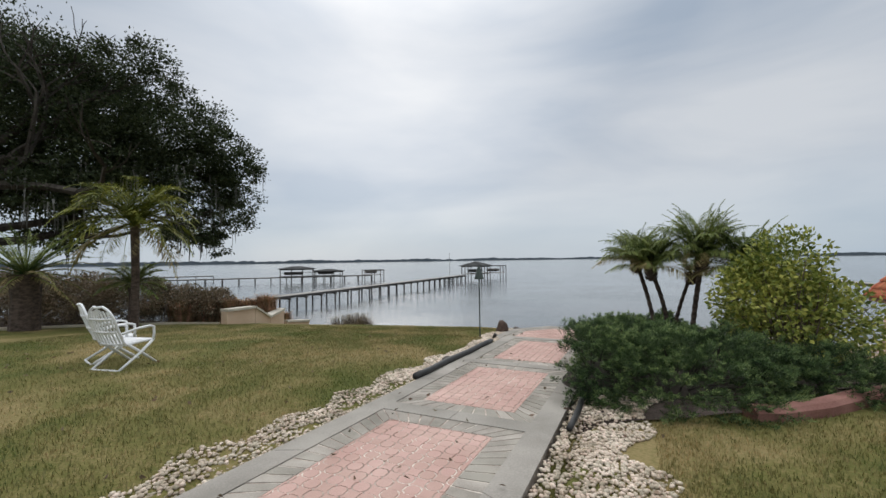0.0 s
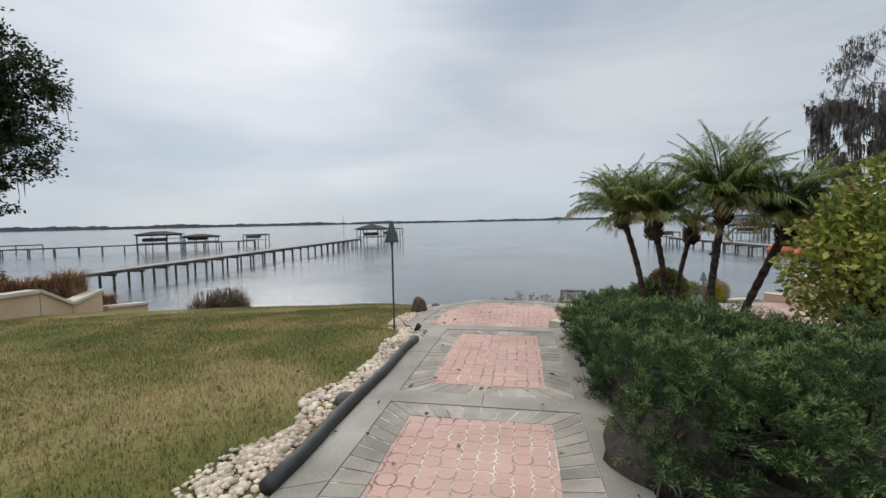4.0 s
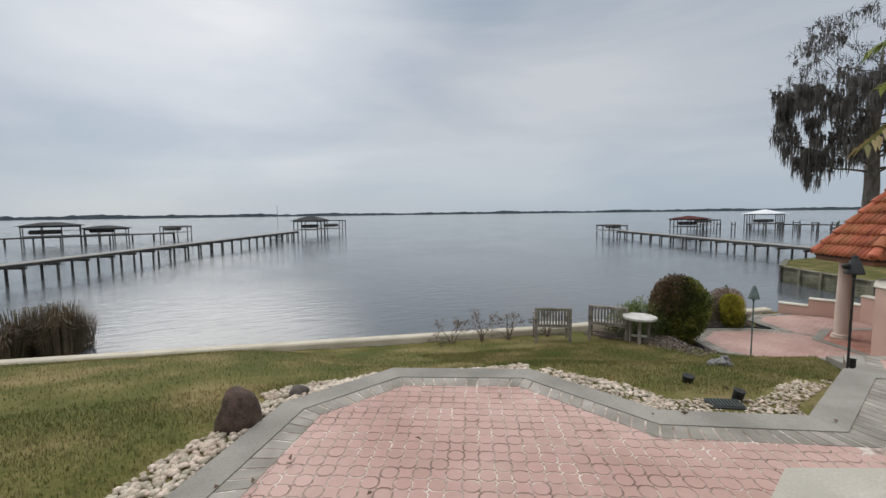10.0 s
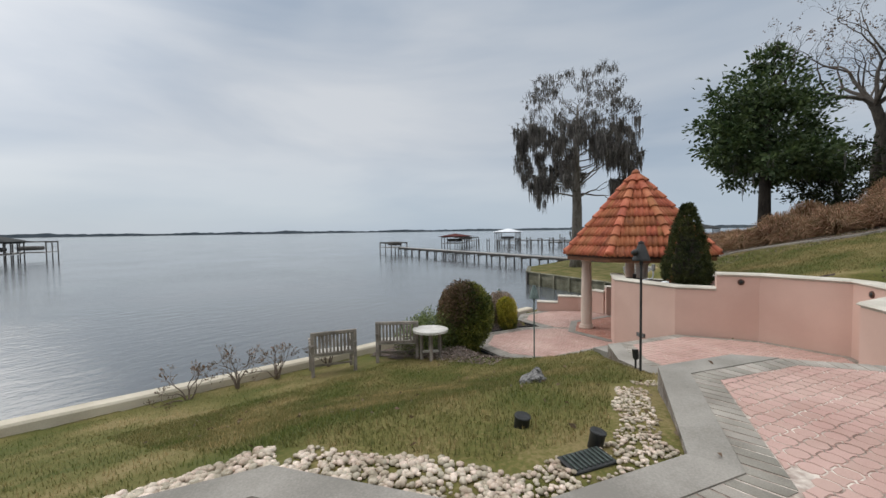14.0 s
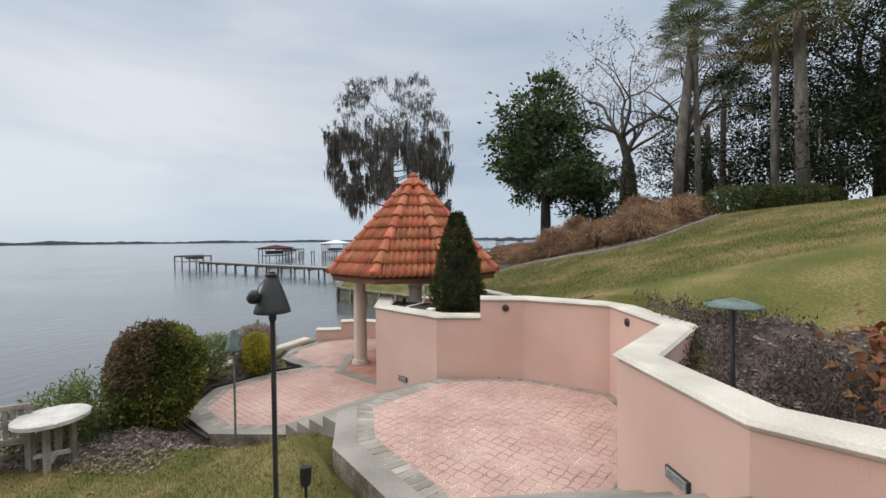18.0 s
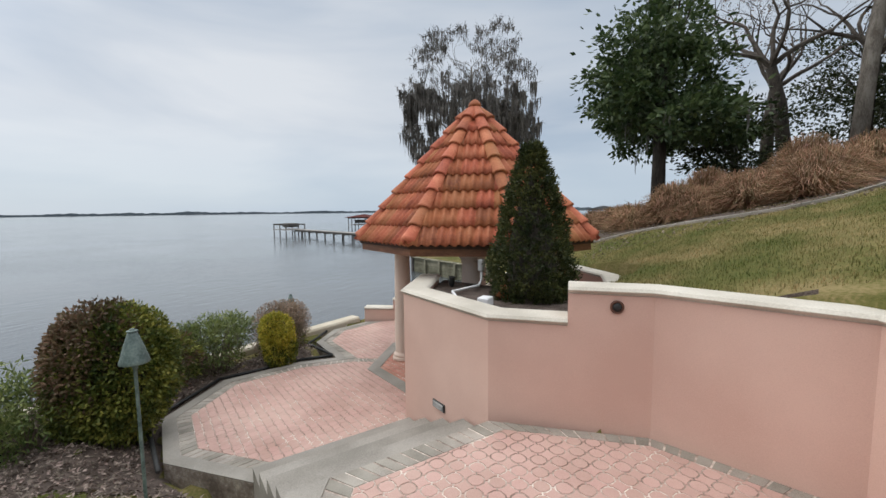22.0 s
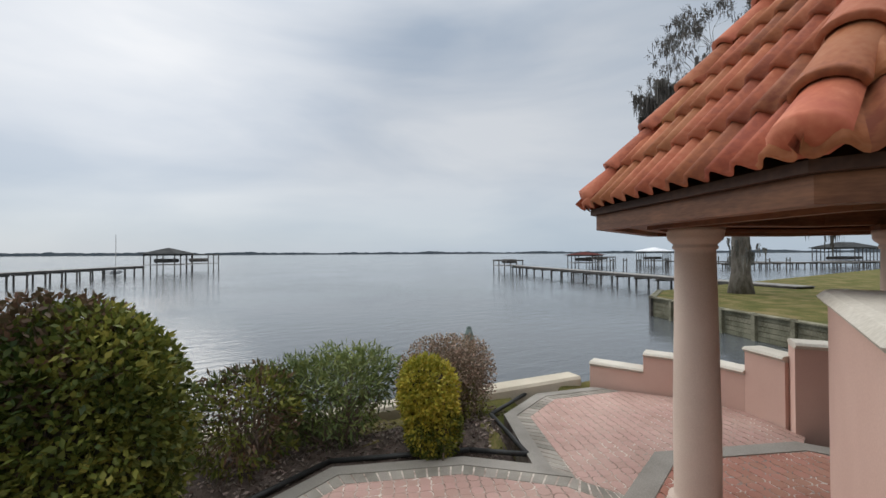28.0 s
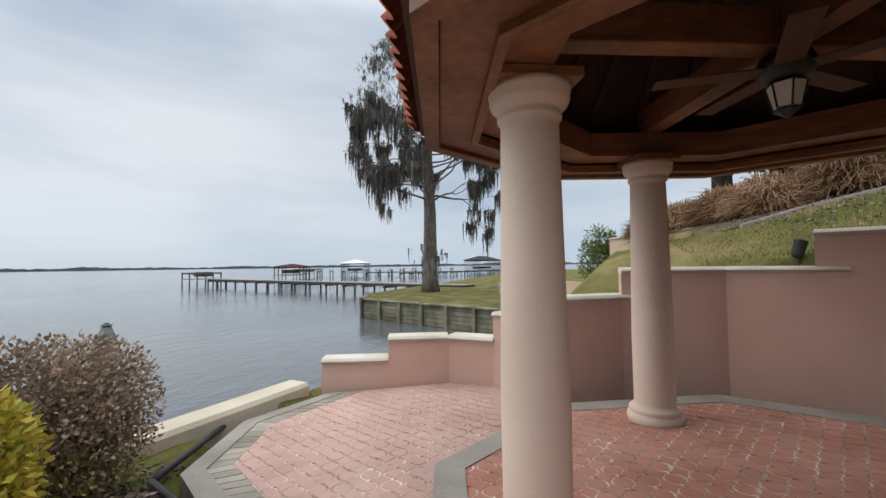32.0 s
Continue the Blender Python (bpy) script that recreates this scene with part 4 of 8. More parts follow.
    for a in (116, 22, 202, 291):
        x, y = GAZ[0] + 1.34 * math.cos(radians(a)), GAZ[1] + 1.34 * math.sin(radians(a))
        foot = pat_z(x, y)
        g0 = (0.445 - foot) / 2.175
        prof = [(0.205, -0.02), (0.212, 0.03), (0.207, 0.055), (0.190, 0.065), (0.188, 0.075), (0.196, 0.09), (0.194, 0.105), (0.178, 0.118), (0.160, 0.125), (0.155, 0.15), (0.157, 0.7), (0.135, 1.98), (0.134, 2.01),
                (0.148, 2.02), (0.150, 2.035), (0.142, 2.05), (0.150, 2.06), (0.176, 2.085), (0.186, 2.11), (0.186, 2.14), (0.190, 2.145), (0.190, 2.175)]
        bm = lathe_bm([(r, h * g0) for r, h in prof], 40, at=(x, y, foot))
        local(part("column", bm, M_COLUMN, g, "smooth cream round column", smooth=True), g)
        local(part("column_block", box_bm((0.40, 0.34, 0.05), (x, y, ez - 0.117), 0.006, rot=Matrix.Rotation(radians(a), 4, "Z")), M_CEDAR, g), g)
    for a in (21, 114):
        bm = box_bm((2.75, 0.13, 0.20), (GAZ[0], GAZ[1], ez + 0.20 + (0.003 if a == 21 else 0)), 0.006, rot=Matrix.Rotation(radians(a), 4, "Z"))
        local(part("tie_beam", bm, M_CEDAR, g, "exposed cedar tie beam"), g)
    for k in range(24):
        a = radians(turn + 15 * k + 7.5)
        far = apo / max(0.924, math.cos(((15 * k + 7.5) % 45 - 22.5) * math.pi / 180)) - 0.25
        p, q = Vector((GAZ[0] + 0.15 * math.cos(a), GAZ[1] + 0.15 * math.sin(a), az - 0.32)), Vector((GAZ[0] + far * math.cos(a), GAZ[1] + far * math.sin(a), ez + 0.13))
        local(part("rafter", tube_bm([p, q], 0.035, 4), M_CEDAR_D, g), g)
    return g


M_TILE_PALE = mat("clay_tile_pale", (0.39, 0.12, 0.052), (0.51, 0.20, 0.095), rough=0.7, scale=4.0, fine=30, bump=0.2, rand=0.18, depth=0.004, third=(0.44, 0.15, 0.065))
M_TILE_DARK = mat("clay_tile_mottled", (0.22, 0.065, 0.032), (0.42, 0.14, 0.06), rough=0.7, scale=7.0, fine=30, bump=0.2, rand=0.15, depth=0.004, third=(0.30, 0.11, 0.05))
gazebo()


def ceiling_fan():
    x, y, z = GAZ[0], GAZ[1], 0.68
    f = empty("ceiling_fan", x, y, z, "black ceiling fan with a lantern light under the tie beams", "ceiling fan")
    part("motor", lathe_bm([(0.03, 0), (0.11, -0.02), (0.13, -0.07), (0.11, -0.13), (0.05, -0.15)][::-1], 20), M_BLACK, f, smooth=True)
    for k in range(5):
        bm = box_bm((0.50, 0.12, 0.008), (0.36, 0, -0.09), 0.003)
        ob = part("blade", bm, M_CEDAR_D, f)
        ob.matrix_basis = Matrix.Rotation(k * math.tau / 5 + 0.4, 4, "Z")
    g = 0.66
    lan = part("lantern", lathe_bm([(0.05 * g, -0.15 - 0.21 * g), (0.085 * g, -0.15 - 0.19 * g), (0.125 * g, -0.15 - 0.02 * g), (0.11 * g, -0.15 - 0.005 * g)], 6), M_FROST, f, "frosted glass lantern")
    part("lantern_cap", lathe_bm([(0.14 * g, -0.16), (0.10 * g, -0.14), (0.04 * g, -0.12)], 6), M_BLACK, lan)
    part("lantern_base", lathe_bm([(0.02 * g, -0.15 - 0.27 * g), (0.09 * g, -0.15 - 0.22 * g), (0.09 * g, -0.15 - 0.205 * g)], 6), M_BLACK, lan)
    for k in range(6):
        c, q = math.cos(k * math.tau / 6) * g, math.sin(k * math.tau / 6) * g
        part("lantern_bar", tube_bm([(0.128 * c, 0.128 * q, -0.15 - 0.015 * g), (0.088 * c, 0.088 * q, -0.15 - 0.2 * g)], 0.005, 4), M_BLACK, lan)


M_FROST = mat("frosted_glass", (0.62, 0.60, 0.55), (0.70, 0.68, 0.63), rough=0.35, scale=4, fine=30, bump=0.02)
ceiling_fan()


# ---- lamps and small fixtures ----
def torch(x, y, z, tip, material, cup, label, head=0.105, tall=0.27):
    t = empty("garden_torch", x, y, z, label, "torch", "garden torches")
    h = tip - z
    pole = part("pole", tube_bm([(0, 0, -0.12), (0, 0, h - tall)], 0.014, 8), material, t)
    part("collar", lathe_bm([(0.016, h - tall - 0.05), (0.021, h - tall - 0.04), (0.021, h - tall), (0.016, h - tall + 0.01)], 12), material, pole)
    shade = part("shade", lathe_bm([(head * 0.97, h - tall), (head, h - tall + 0.005), (head * 0.93, h - tall + 0.03), (head * 0.62, h - tall * 0.47), (head * 0.30, h - 0.028), (head * 0.26, h - 0.025)], 24), material, t, "conical metal shade", smooth=True)
    part("cap", lathe_bm([(0.02, h - 0.025), (0.038, h - 0.022), (0.038, h - 0.014), (0.018, h - 0.010), (0.016, h)], 14), material, shade)
    if cup:
        bm = lathe_bm([(0.02, -0.03), (0.045, -0.028), (0.036, 0.03), (0.008, 0.05)], 14)
        ob = part("snuffer", bm, M_BLACK, t, "hanging black snuffer cup", smooth=True)
        ob.matrix_basis = pose(-0.09, 0.045, h - 0.13, 40, -50, 0) @ Matrix.Diagonal((0.8, 0.8, 0.8, 1))
        part("chain", tube_bm([(-0.02, 0.01, h - 0.03), (-0.06, 0.03, h - 0.07), (-0.08, 0.04, h - 0.12)], 0.003, 4), M_BLACK, t)
    return t


M_VERD_D = mat("dark_green_metal", (0.025, 0.038, 0.034), (0.07, 0.09, 0.08), rough=0.6, scale=9, fine=60, bump=0.1)
torch(0.67, 9.50, 0.20, 1.89, M_VERD_D, False, "dark green metal garden torch on a tall pole in the lawn", 0.11, 0.30)
torch(8.38, 11.15, -0.36, 1.14, M_BLACK, True, "black metal garden torch with a snuffer beside the terrace", 0.10, 0.23)
torch(10.75, 13.78, -1.22, 0.17, M_VERD, False, "green patina garden torch beside the clipped shrub")
torch(15.45, 17.62, -1.85, -0.76, M_VERD, False, "weathered green garden torch rising out of the shrub")


def mushroom_lamp():
    t = empty("path_light", 9.72, 8.5, 0.28, "grey-green mushroom path light in the mulch bed", "garden light")
    part("stem", tube_bm([(0, 0, -0.1), (0, 0, 0.57)], 0.014, 10), M_BLACK, t)
    part("shade", lathe_bm([(0.172, 0.555), (0.176, 0.56), (0.168, 0.568), (0.105, 0.592), (0.03, 0.605), (0.012, 0.615)], 32), M_VERD, t, "shallow domed metal shade", smooth=True)


mushroom_lamp()


def spotlight(x, y, z, tilt, turn, size=1.0):
    t = empty("spotlight", x, y, z, "small black landscape spotlight staked in the grass", "garden light", "spotlights")
    part("stake", tube_bm([(0, 0, -0.08), (0, 0, 0.05)], 0.012, 6), M_BLACK, t)
    ob = part("lamp_head", lathe_bm([(0.025, -0.07), (0.042, -0.05), (0.046, 0.06), (0.050, 0.065), (0.048, 0.075), (0.03, 0.06)], 16), M_BLACK, t, smooth=True)
    ob.matrix_basis = pose(0, 0, 0.10, tilt, 0, turn) @ Matrix.Diagonal((size, size, size, 1))
    part("bracket", box_bm((0.02, 0.03, 0.05), (0, 0, 0.055), 0.004), M_BLACK, t)


spotlight(5.72, 11.22, -0.17, 8, 0, 1.15)
spotlight(5.70, 10.70, -0.10, 12, 30)
spotlight(8.92, 11.35, -0.46, 15, 120, 0.9)
spotlight(0.95, 9.05, 0.27, 30, 60, 0.8)
spotlight(14.17, 12.81, -0.02, 5, 0, 0.9)
spotlight(18.35, 12.35, land_z(18.35, 12.35) - 0.02, 25, 40, 1.2)


def drain_grate():
    t = empty("drain_grate", 5.51, 10.68, -0.02, "dark metal drain grate among the pebbles", "drain")
    t.rotation_euler = (radians(5), 0, radians(-27))
    part("grate_frame", box_bm((0.30, 0.16, 0.02), (0, 0, 0.0), 0.004), M_BLACK, t)
    for k in range(9):
        part("bar", box_bm((0.012, 0.13, 0.012), (-0.12 + k * 0.03, 0, 0.015), 0.002), M_VERD_D, t)


drain_grate()


def wall_fixture(name, x, y, z, face, label, kind):
    """A fixture set on a wall whose face looks along the angle face."""
    t = empty(name, x, y, z, label, "wall light")
    t.rotation_euler = (radians(90), 0, radians(face + 90))
    if kind == "round":
        part("rim", lathe_bm([(0.056, -0.02), (0.056, 0.012), (0.048, 0.022), (0.040, 0.012)], 20), M_BRONZE, t, smooth=True)
        part("hood", lathe_bm([(0.04, 0.006), (0.032, 0.024), (0.012, 0.032)], 16), M_BLACK, t, smooth=True)
    else:
        part("face_plate", box_bm((0.22, 0.085, 0.02), (0, 0, 0.008), 0.004), M_BLACK, t)
        for k in range(4):
            part("louvre", box_bm((0.19, 0.010, 0.014), (0, -0.027 + k * 0.018, 0.020), 0.002, rot=Matrix.Rotation(radians(30), 4, "X")), M_STEEL, t)


M_BRONZE = mat("brown_bronze", (0.10, 0.045, 0.03), (0.19, 0.09, 0.06), rough=0.5, scale=10, fine=60, bump=0.05)
M_STEEL = mat("dull_steel", (0.22, 0.22, 0.22), (0.36, 0.36, 0.35), rough=0.4, scale=10, fine=60, bump=0.05, metal=0.6)


def on_line(a, b, k, push):
    """A point on the wall line a-b, pushed off its left face."""
    a, b = Vector(a), Vector(b)
    d = (b - a).normalized()
    nrm = Vector((-d.y, d.x))
    p = a + (b - a) * k + nrm * push
    return p.x, p.y, math.degrees(math.atan2(nrm.y, nrm.x))


for line, k, z in (((HIGH[6], HIGH[7]), 0.42, 0.235), ((HIGH[4], HIGH[5]), 0.62, 0.235)):
    fx, fy, fa = on_line(*line, k, 0.0)
    wall_fixture("wall_light", fx, fy, z, fa, "round bronze eyelid light set in the stucco wall", "round")
fx, fy, fa = on_line(LOW[1], LOW[2], 0.52, 0.0)
wall_fixture("step_light", fx, fy, -1.08, fa, "louvred steel step light low in the wall", "slot")
fx, fy, fa = on_line(HIGH[2], HIGH[3], 0.42, 0.0)
wall_fixture("step_light", fx, fy, -0.22, fa, "louvred steel step light low in the wall", "slot")


# ---- seats and tables ----
def bench(x0, y0, x1, y1, z, label):
    """A slatted loveseat whose back top runs from (x0, y0) to (x1, y1); it looks to the water."""
    mx, my = (x0 + x1) / 2, (y0 + y1) / 2
    w = math.hypot(x1 - x0, y1 - y0)
    t = empty("garden_bench", mx, my, z, label, "bench", "garden benches")
    t.rotation_euler = (0, 0, math.atan2(y1 - y0, x1 - x0))
    for sx in (-1, 1):
        part("back_post", box_bm((0.07, 0.06, 0.90), (sx * (w / 2 - 0.035), 0, 0.45), 0.006), M_TEAK, t)
        part("front_leg", box_bm((0.065, 0.065, 0.62), (sx * (w / 2 - 0.035), 0.50, 0.31), 0.006), M_TEAK, t)
        bm = bmesh.new()
        for k in range(6):
            a = k / 5
            box_bm((0.07, 0.13, 0.03), (sx * (w / 2 - 0.035), 0.0 + 0.56 * a, 0.655 - 0.05 * math.sin(a * math.pi) + 0.01 * a), 0.004, bm)
        part("arm_rest", bm, M_TEAK, t)
        part("side_rail", box_bm((0.03, 0.44, 0.07), (sx * (w / 2 - 0.035), 0.25, 0.36), 0.004), M_TEAK, t)
    part("top_rail", box_bm((w, 0.045, 0.075), (0, -0.002, 0.885), 0.01), M_TEAK, t)
    part("lower_back_rail", box_bm((w - 0.14, 0.035, 0.06), (0, 0, 0.46), 0.004), M_TEAK, t)
    n = 11
    for k in range(n):
        part("back_slat", box_bm((0.045, 0.016, 0.37), (-w / 2 + 0.10 + (w - 0.20) * k / (n - 1), 0, 0.668), 0.002), M_TEAK, t)
    for k in range(6):
        part("seat_slat", box_bm((w - 0.08, 0.07, 0.022), (0, 0.05 + k * 0.085, 0.41 + 0.004 * k), 0.003), M_TEAK_P, t)
    part("front_rail", box_bm((w - 0.14, 0.03, 0.07), (0, 0.495, 0.36), 0.004), M_TEAK, t)
    part("stretcher", box_bm((w - 0.14, 0.03, 0.045), (0, 0.25, 0.16), 0.004), M_TEAK, t)


M_TEAK_P = mat("sun_bleached_teak", (0.42, 0.40, 0.36), (0.60, 0.58, 0.54), rough=0.85, scale=4, fine=45, bump=0.15, rand=0.08, depth=0.003)
bench(7.79, 17.22, 8.62, 16.80, land_z(8.2, 17.1) + 0.0, "weathered grey slatted wooden loveseat facing the water")
bench(9.21, 16.88, 9.87, 16.19, land_z(9.6, 16.7) + 0.0, "weathered grey slatted wooden loveseat beside the round table")


def round_table(x, y, z, top):
    t = empty("garden_table", x, y, z, "round slatted garden table bleached pale, on dark legs", "table")
    h = top - z
    r = 0.37
    for k in range(9):
        y0 = -r + (k + 0.5) * 2 * r / 9
        ln = 2 * math.sqrt(max(0.01, r * r - y0 * y0))
        part("top_slat", box_bm((ln, 2 * r / 9 - 0.006, 0.022), (0, y0, h - 0.011), 0.003), M_TEAK_P, t)
    bm = lathe_bm([(r - 0.03, h - 0.05), (r + 0.012, h - 0.05), (r + 0.012, h - 0.004), (r - 0.006, h - 0.004), (r - 0.03, h - 0.03)], 40)
    part("rim", bm, M_TEAK_P, t)
    for k in range(4):
        a = math.radians(45 + 90 * k)
        part("leg", box_bm((0.06, 0.06, h - 0.05), (0.20 * math.cos(a), 0.20 * math.sin(a), (h - 0.05) / 2), 0.006), M_TEAK, t)
    for k in range(2):
        part("foot_brace", box_bm((0.44, 0.05, 0.05), (0, 0, 0.12 + 0.051 * k), 0.005, rot=Matrix.Rotation(radians(45 + 90 * k), 4, "Z")), M_TEAK_P, t)


round_table(9.90, 15.85, land_z(9.90, 15.85), -0.86)


def folding_chair(x, y, z, turn):
    """A moulded folding chair with a slotted back and crossed legs."""
    t = empty("lawn_chair", x, y, z, "white plastic folding lawn chair with a slotted rounded back", "chair", "lawn chairs")
    t.rotation_euler = (0, 0, radians(turn))
    t.scale = (0.91, 0.91, 0.91)
    lean = Matrix.Translation((0, -0.20, 0.40)) @ Matrix.Rotation(radians(20), 4, "X")

    def back_pt(u, v):
        """u across -1..1, v up 0..1"""
        wv = 0.245 * (1.0 if v < 0.62 else math.sqrt(max(0.0, 1 - ((v - 0.62) / 0.40) ** 2)) * 0.97 + 0.03)
        return lean @ Vector((u * wv, -0.03 * (1 - u * u) * 1.0 - 0.02 * math.sin(v * 3), v * 0.66))
    bm = bmesh.new()
    ribs = 7
    edge = [back_pt(-1, v / 14) for v in range(15)] + [back_pt(u / 6, 1.0) for u in range(-5, 6)] + [back_pt(1, 1 - v / 14) for v in range(15)]
    part("back_frame", tube_bm(edge, 0.020, 8), M_WHITE, t, smooth=True)
    for k in range(ribs):
        u = -0.78 + 1.56 * k / (ribs - 1)
        pts = [back_pt(u, v / 8 * (0.97 - 0.12 * abs(u))) for v in range(9)]
        vs, fs = [], []
        for p in pts:
            for dx, dy in ((-0.017, -0.006), (0.017, -0.006), (0.017, 0.006), (-0.017, 0.006)):
                vs.append(p + Vector((dx, dy, 0)))
        for i in range(8):
            for j in range(4):
                fs.append((i * 4 + j, i * 4 + (j + 1) % 4, i * 4 + 4 + (j + 1) % 4, i * 4 + 4 + j))
        fs += [(3, 2, 1, 0), (32, 33, 34, 35)]
        ob_from("back_rib", vs, fs, M_WHITE, t)
    for v in (0.03, 0.36, 0.70):
        part("back_band", tube_bm([back_pt(u / 6, v) for u in range(-6, 7)], 0.019, 6), M_WHITE, t, smooth=True)
    bm.free()
    seat = bmesh.new()
    for k in range(7):
        box_bm((0.47, 0.055, 0.02), (0, -0.16 + k * 0.068, 0.405 + 0.012 * math.sin(k * 0.5)), 0.006, seat)
    part("seat", seat, M_WHITE, t)
    part("seat_frame", tube_bm([(-0.24, -0.20, 0.39), (-0.245, 0.26, 0.41), (-0.2, 0.30, 0.40), (0.2, 0.30, 0.40), (0.245, 0.26, 0.41), (0.24, -0.20, 0.39)], 0.02, 8), M_WHITE, t, smooth=True)
    for sx in (-1, 1):
        part("front_leg", tube_bm([(sx * 0.25, -0.16, 0.40), (sx * 0.26, 0.10, 0.20), (sx * 0.26, 0.33, 0.015)], [0.022, 0.024, 0.02], 8), M_WHITE, t, smooth=True)
        part("rear_leg", tube_bm([(sx * 0.275, 0.27, 0.41), (sx * 0.275, 0.02, 0.22), (sx * 0.27, -0.32, 0.015)], [0.022, 0.024, 0.02], 8), M_WHITE, t, smooth=True)
        part("arm_rest", tube_bm([(sx * 0.27, -0.26, 0.58), (sx * 0.29, -0.05, 0.63), (sx * 0.295, 0.18, 0.645), (sx * 0.29, 0.26, 0.62), (sx * 0.285, 0.27, 0.50), (sx * 0.28, 0.26, 0.40)], 0.021, 8), M_WHITE, t, smooth=True)
    part("foot_bar", tube_bm([(-0.26, -0.32, 0.02), (0.26, -0.32, 0.02)], 0.015, 8), M_WHITE, t)


folding_chair(-4.84, 6.12, land_z(-4.84, 6.12), -12)
folding_chair(-5.42, 6.58, land_z(-5.42, 6.58), -40)


# ---- docks and boat shelters ----
PILE_MESH = {}


def pile_mesh(h, r=0.115):
    key = round(h, 2), r
    if key not in PILE_MESH:
        bm = lathe_bm([(r, 0), (r * 0.95, h * 0.5), (r * 0.88, h)], 8)
        me = bpy.data.meshes.new("piling")
        bm.to_mesh(me)
        bm.free()
        me.materials.append(M_PILE)
        PILE_MESH[key] = me
    return PILE_MESH[key]


def dock(name, pts, zd, width, gap, label, rail=False, lone=False):
    """A boardwalk on paired pilings along a line."""
    t = empty(name, pts[0][0], pts[0][1], Z_WATER, label, "dock", "docks")
    o = Vector(t.location)
    inv = Matrix.Translation(-o)
    for a, b in zip(pts, pts[1:]):
        a, b = Vector(a), Vector(b)
        d, ln = (b - a).normalized(), (b - a).length
        nrm = Vector((-d.y, d.x))
        turn = Matrix.Rotation(math.atan2(d.y, d.x), 4, "Z")
        mid_p = (a + b) / 2
        if not lone:
            ob = part("deck", box_bm((ln, width, 0.06), (mid_p.x, mid_p.y, zd - 0.03), 0, rot=turn), M_DECK, t)
            ob.data.transform(inv)
            for s in (-1, 1):
                q = mid_p + nrm * s * (width / 2 - 0.12)
                ob = part("stringer", box_bm((ln, 0.08, 0.22), (q.x, q.y, zd - 0.172), 0, rot=turn), M_PILE, t)
                ob.data.transform(inv)
        k = max(1, int(ln / gap))
        for i in range(k + 1):
            p = a + d * ln * i / k
            for s in (-1, 1):
                q = p + nrm * s * (width / 2 - 0.12)
                h = (zd - 0.28 if not lone else zd + (0.15 * ((i * 7) % 3))) - Z_WATER + 0.9
                share("piling", pile_mesh(h), Matrix.Translation((q.x - o.x, q.y - o.y, -0.9)), t)
            ob = part("cross_beam", box_bm((0.12, width + 0.25, 0.18), (p.x, p.y, zd - 0.375 if not lone else zd - 0.2), 0, rot=turn), M_PILE, t)
            ob.data.transform(inv)
    return t


def shelter(x, y, turn, lx, ly, deck, eave, ridge, roof, label, hip=True, rails=True):
    """A boat shelter: deck on piles, posts, and a hipped or gabled roof."""
    t = empty("boat_shelter", x, y, Z_WATER, label, "boat shelter", "boat shelters")
    t.rotation_euler = (0, 0, radians(turn))
    dz, ez, rz = deck - Z_WATER, eave - Z_WATER, ridge - Z_WATER
    part("deck", box_bm((lx, ly, 0.12), (0, 0, dz - 0.06)), M_DECK, t)
    nx = max(2, round(lx / 2.6))
    for i in range(nx + 1):
        for s in (-1, 1):
            px, py = -lx / 2 + 0.15 + (lx - 0.3) * i / nx, s * (ly / 2 - 0.15)
            share("piling", pile_mesh(dz + 0.7), Matrix.Translation((px, py, -0.9)), t)
            part("post", box_bm((0.16, 0.16, ez - dz), (px, py, (ez + dz) / 2)), M_PILE, t)
    for s in (-1, 1):
        part("header", box_bm((lx, 0.14, 0.22), (0, s * (ly / 2 - 0.15), ez - 0.08)), M_PILE, t)
    for i in range(nx + 1):
        part("joist", box_bm((0.10, ly, 0.18), (-lx / 2 + 0.15 + (lx - 0.3) * i / nx, 0, ez - 0.02)), M_PILE, t)
    if roof:
        ox, oy, c = lx / 2 + 0.5, ly / 2 + 0.5, (lx / 2 - ly / 2 if hip else lx / 2 + 0.5)
        c = max(c, 0.3)
        vs = [(-ox, -oy, ez + 0.1), (ox, -oy, ez + 0.1), (ox, oy, ez + 0.1), (-ox, oy, ez + 0.1), (-c, 0, rz), (c, 0, rz)]
        vs += [(v[0], v[1], v[2] + 0.08) for v in vs]
        f0 = [(0, 1, 5, 4), (2, 3, 4, 5), (1, 2, 5), (3, 0, 4)]
        fs = [tuple(reversed(f)) for f in f0] + [tuple(i + 6 for i in f) for f in f0] + [(0, 1, 7, 6), (1, 2, 8, 7), (2, 3, 9, 8), (3, 0, 6, 9)]
        ob_from("roof", vs, fs, roof, t)
    if rails:
        for s in (-1, 1):
            part("rail", box_bm((lx * 0.5, 0.06, 0.06), (lx * 0.25, s * (ly / 2 - 0.1), dz + 0.95)), M_PILE, t)
    # Dark box added on the deck, standing in for boats and clutter.
    part("lift_cradle", box_bm((lx * 0.55, ly * 0.5, 0.75), (-lx * 0.1, 0, dz + 0.75), 0.2), M_PILE, t)
    return t


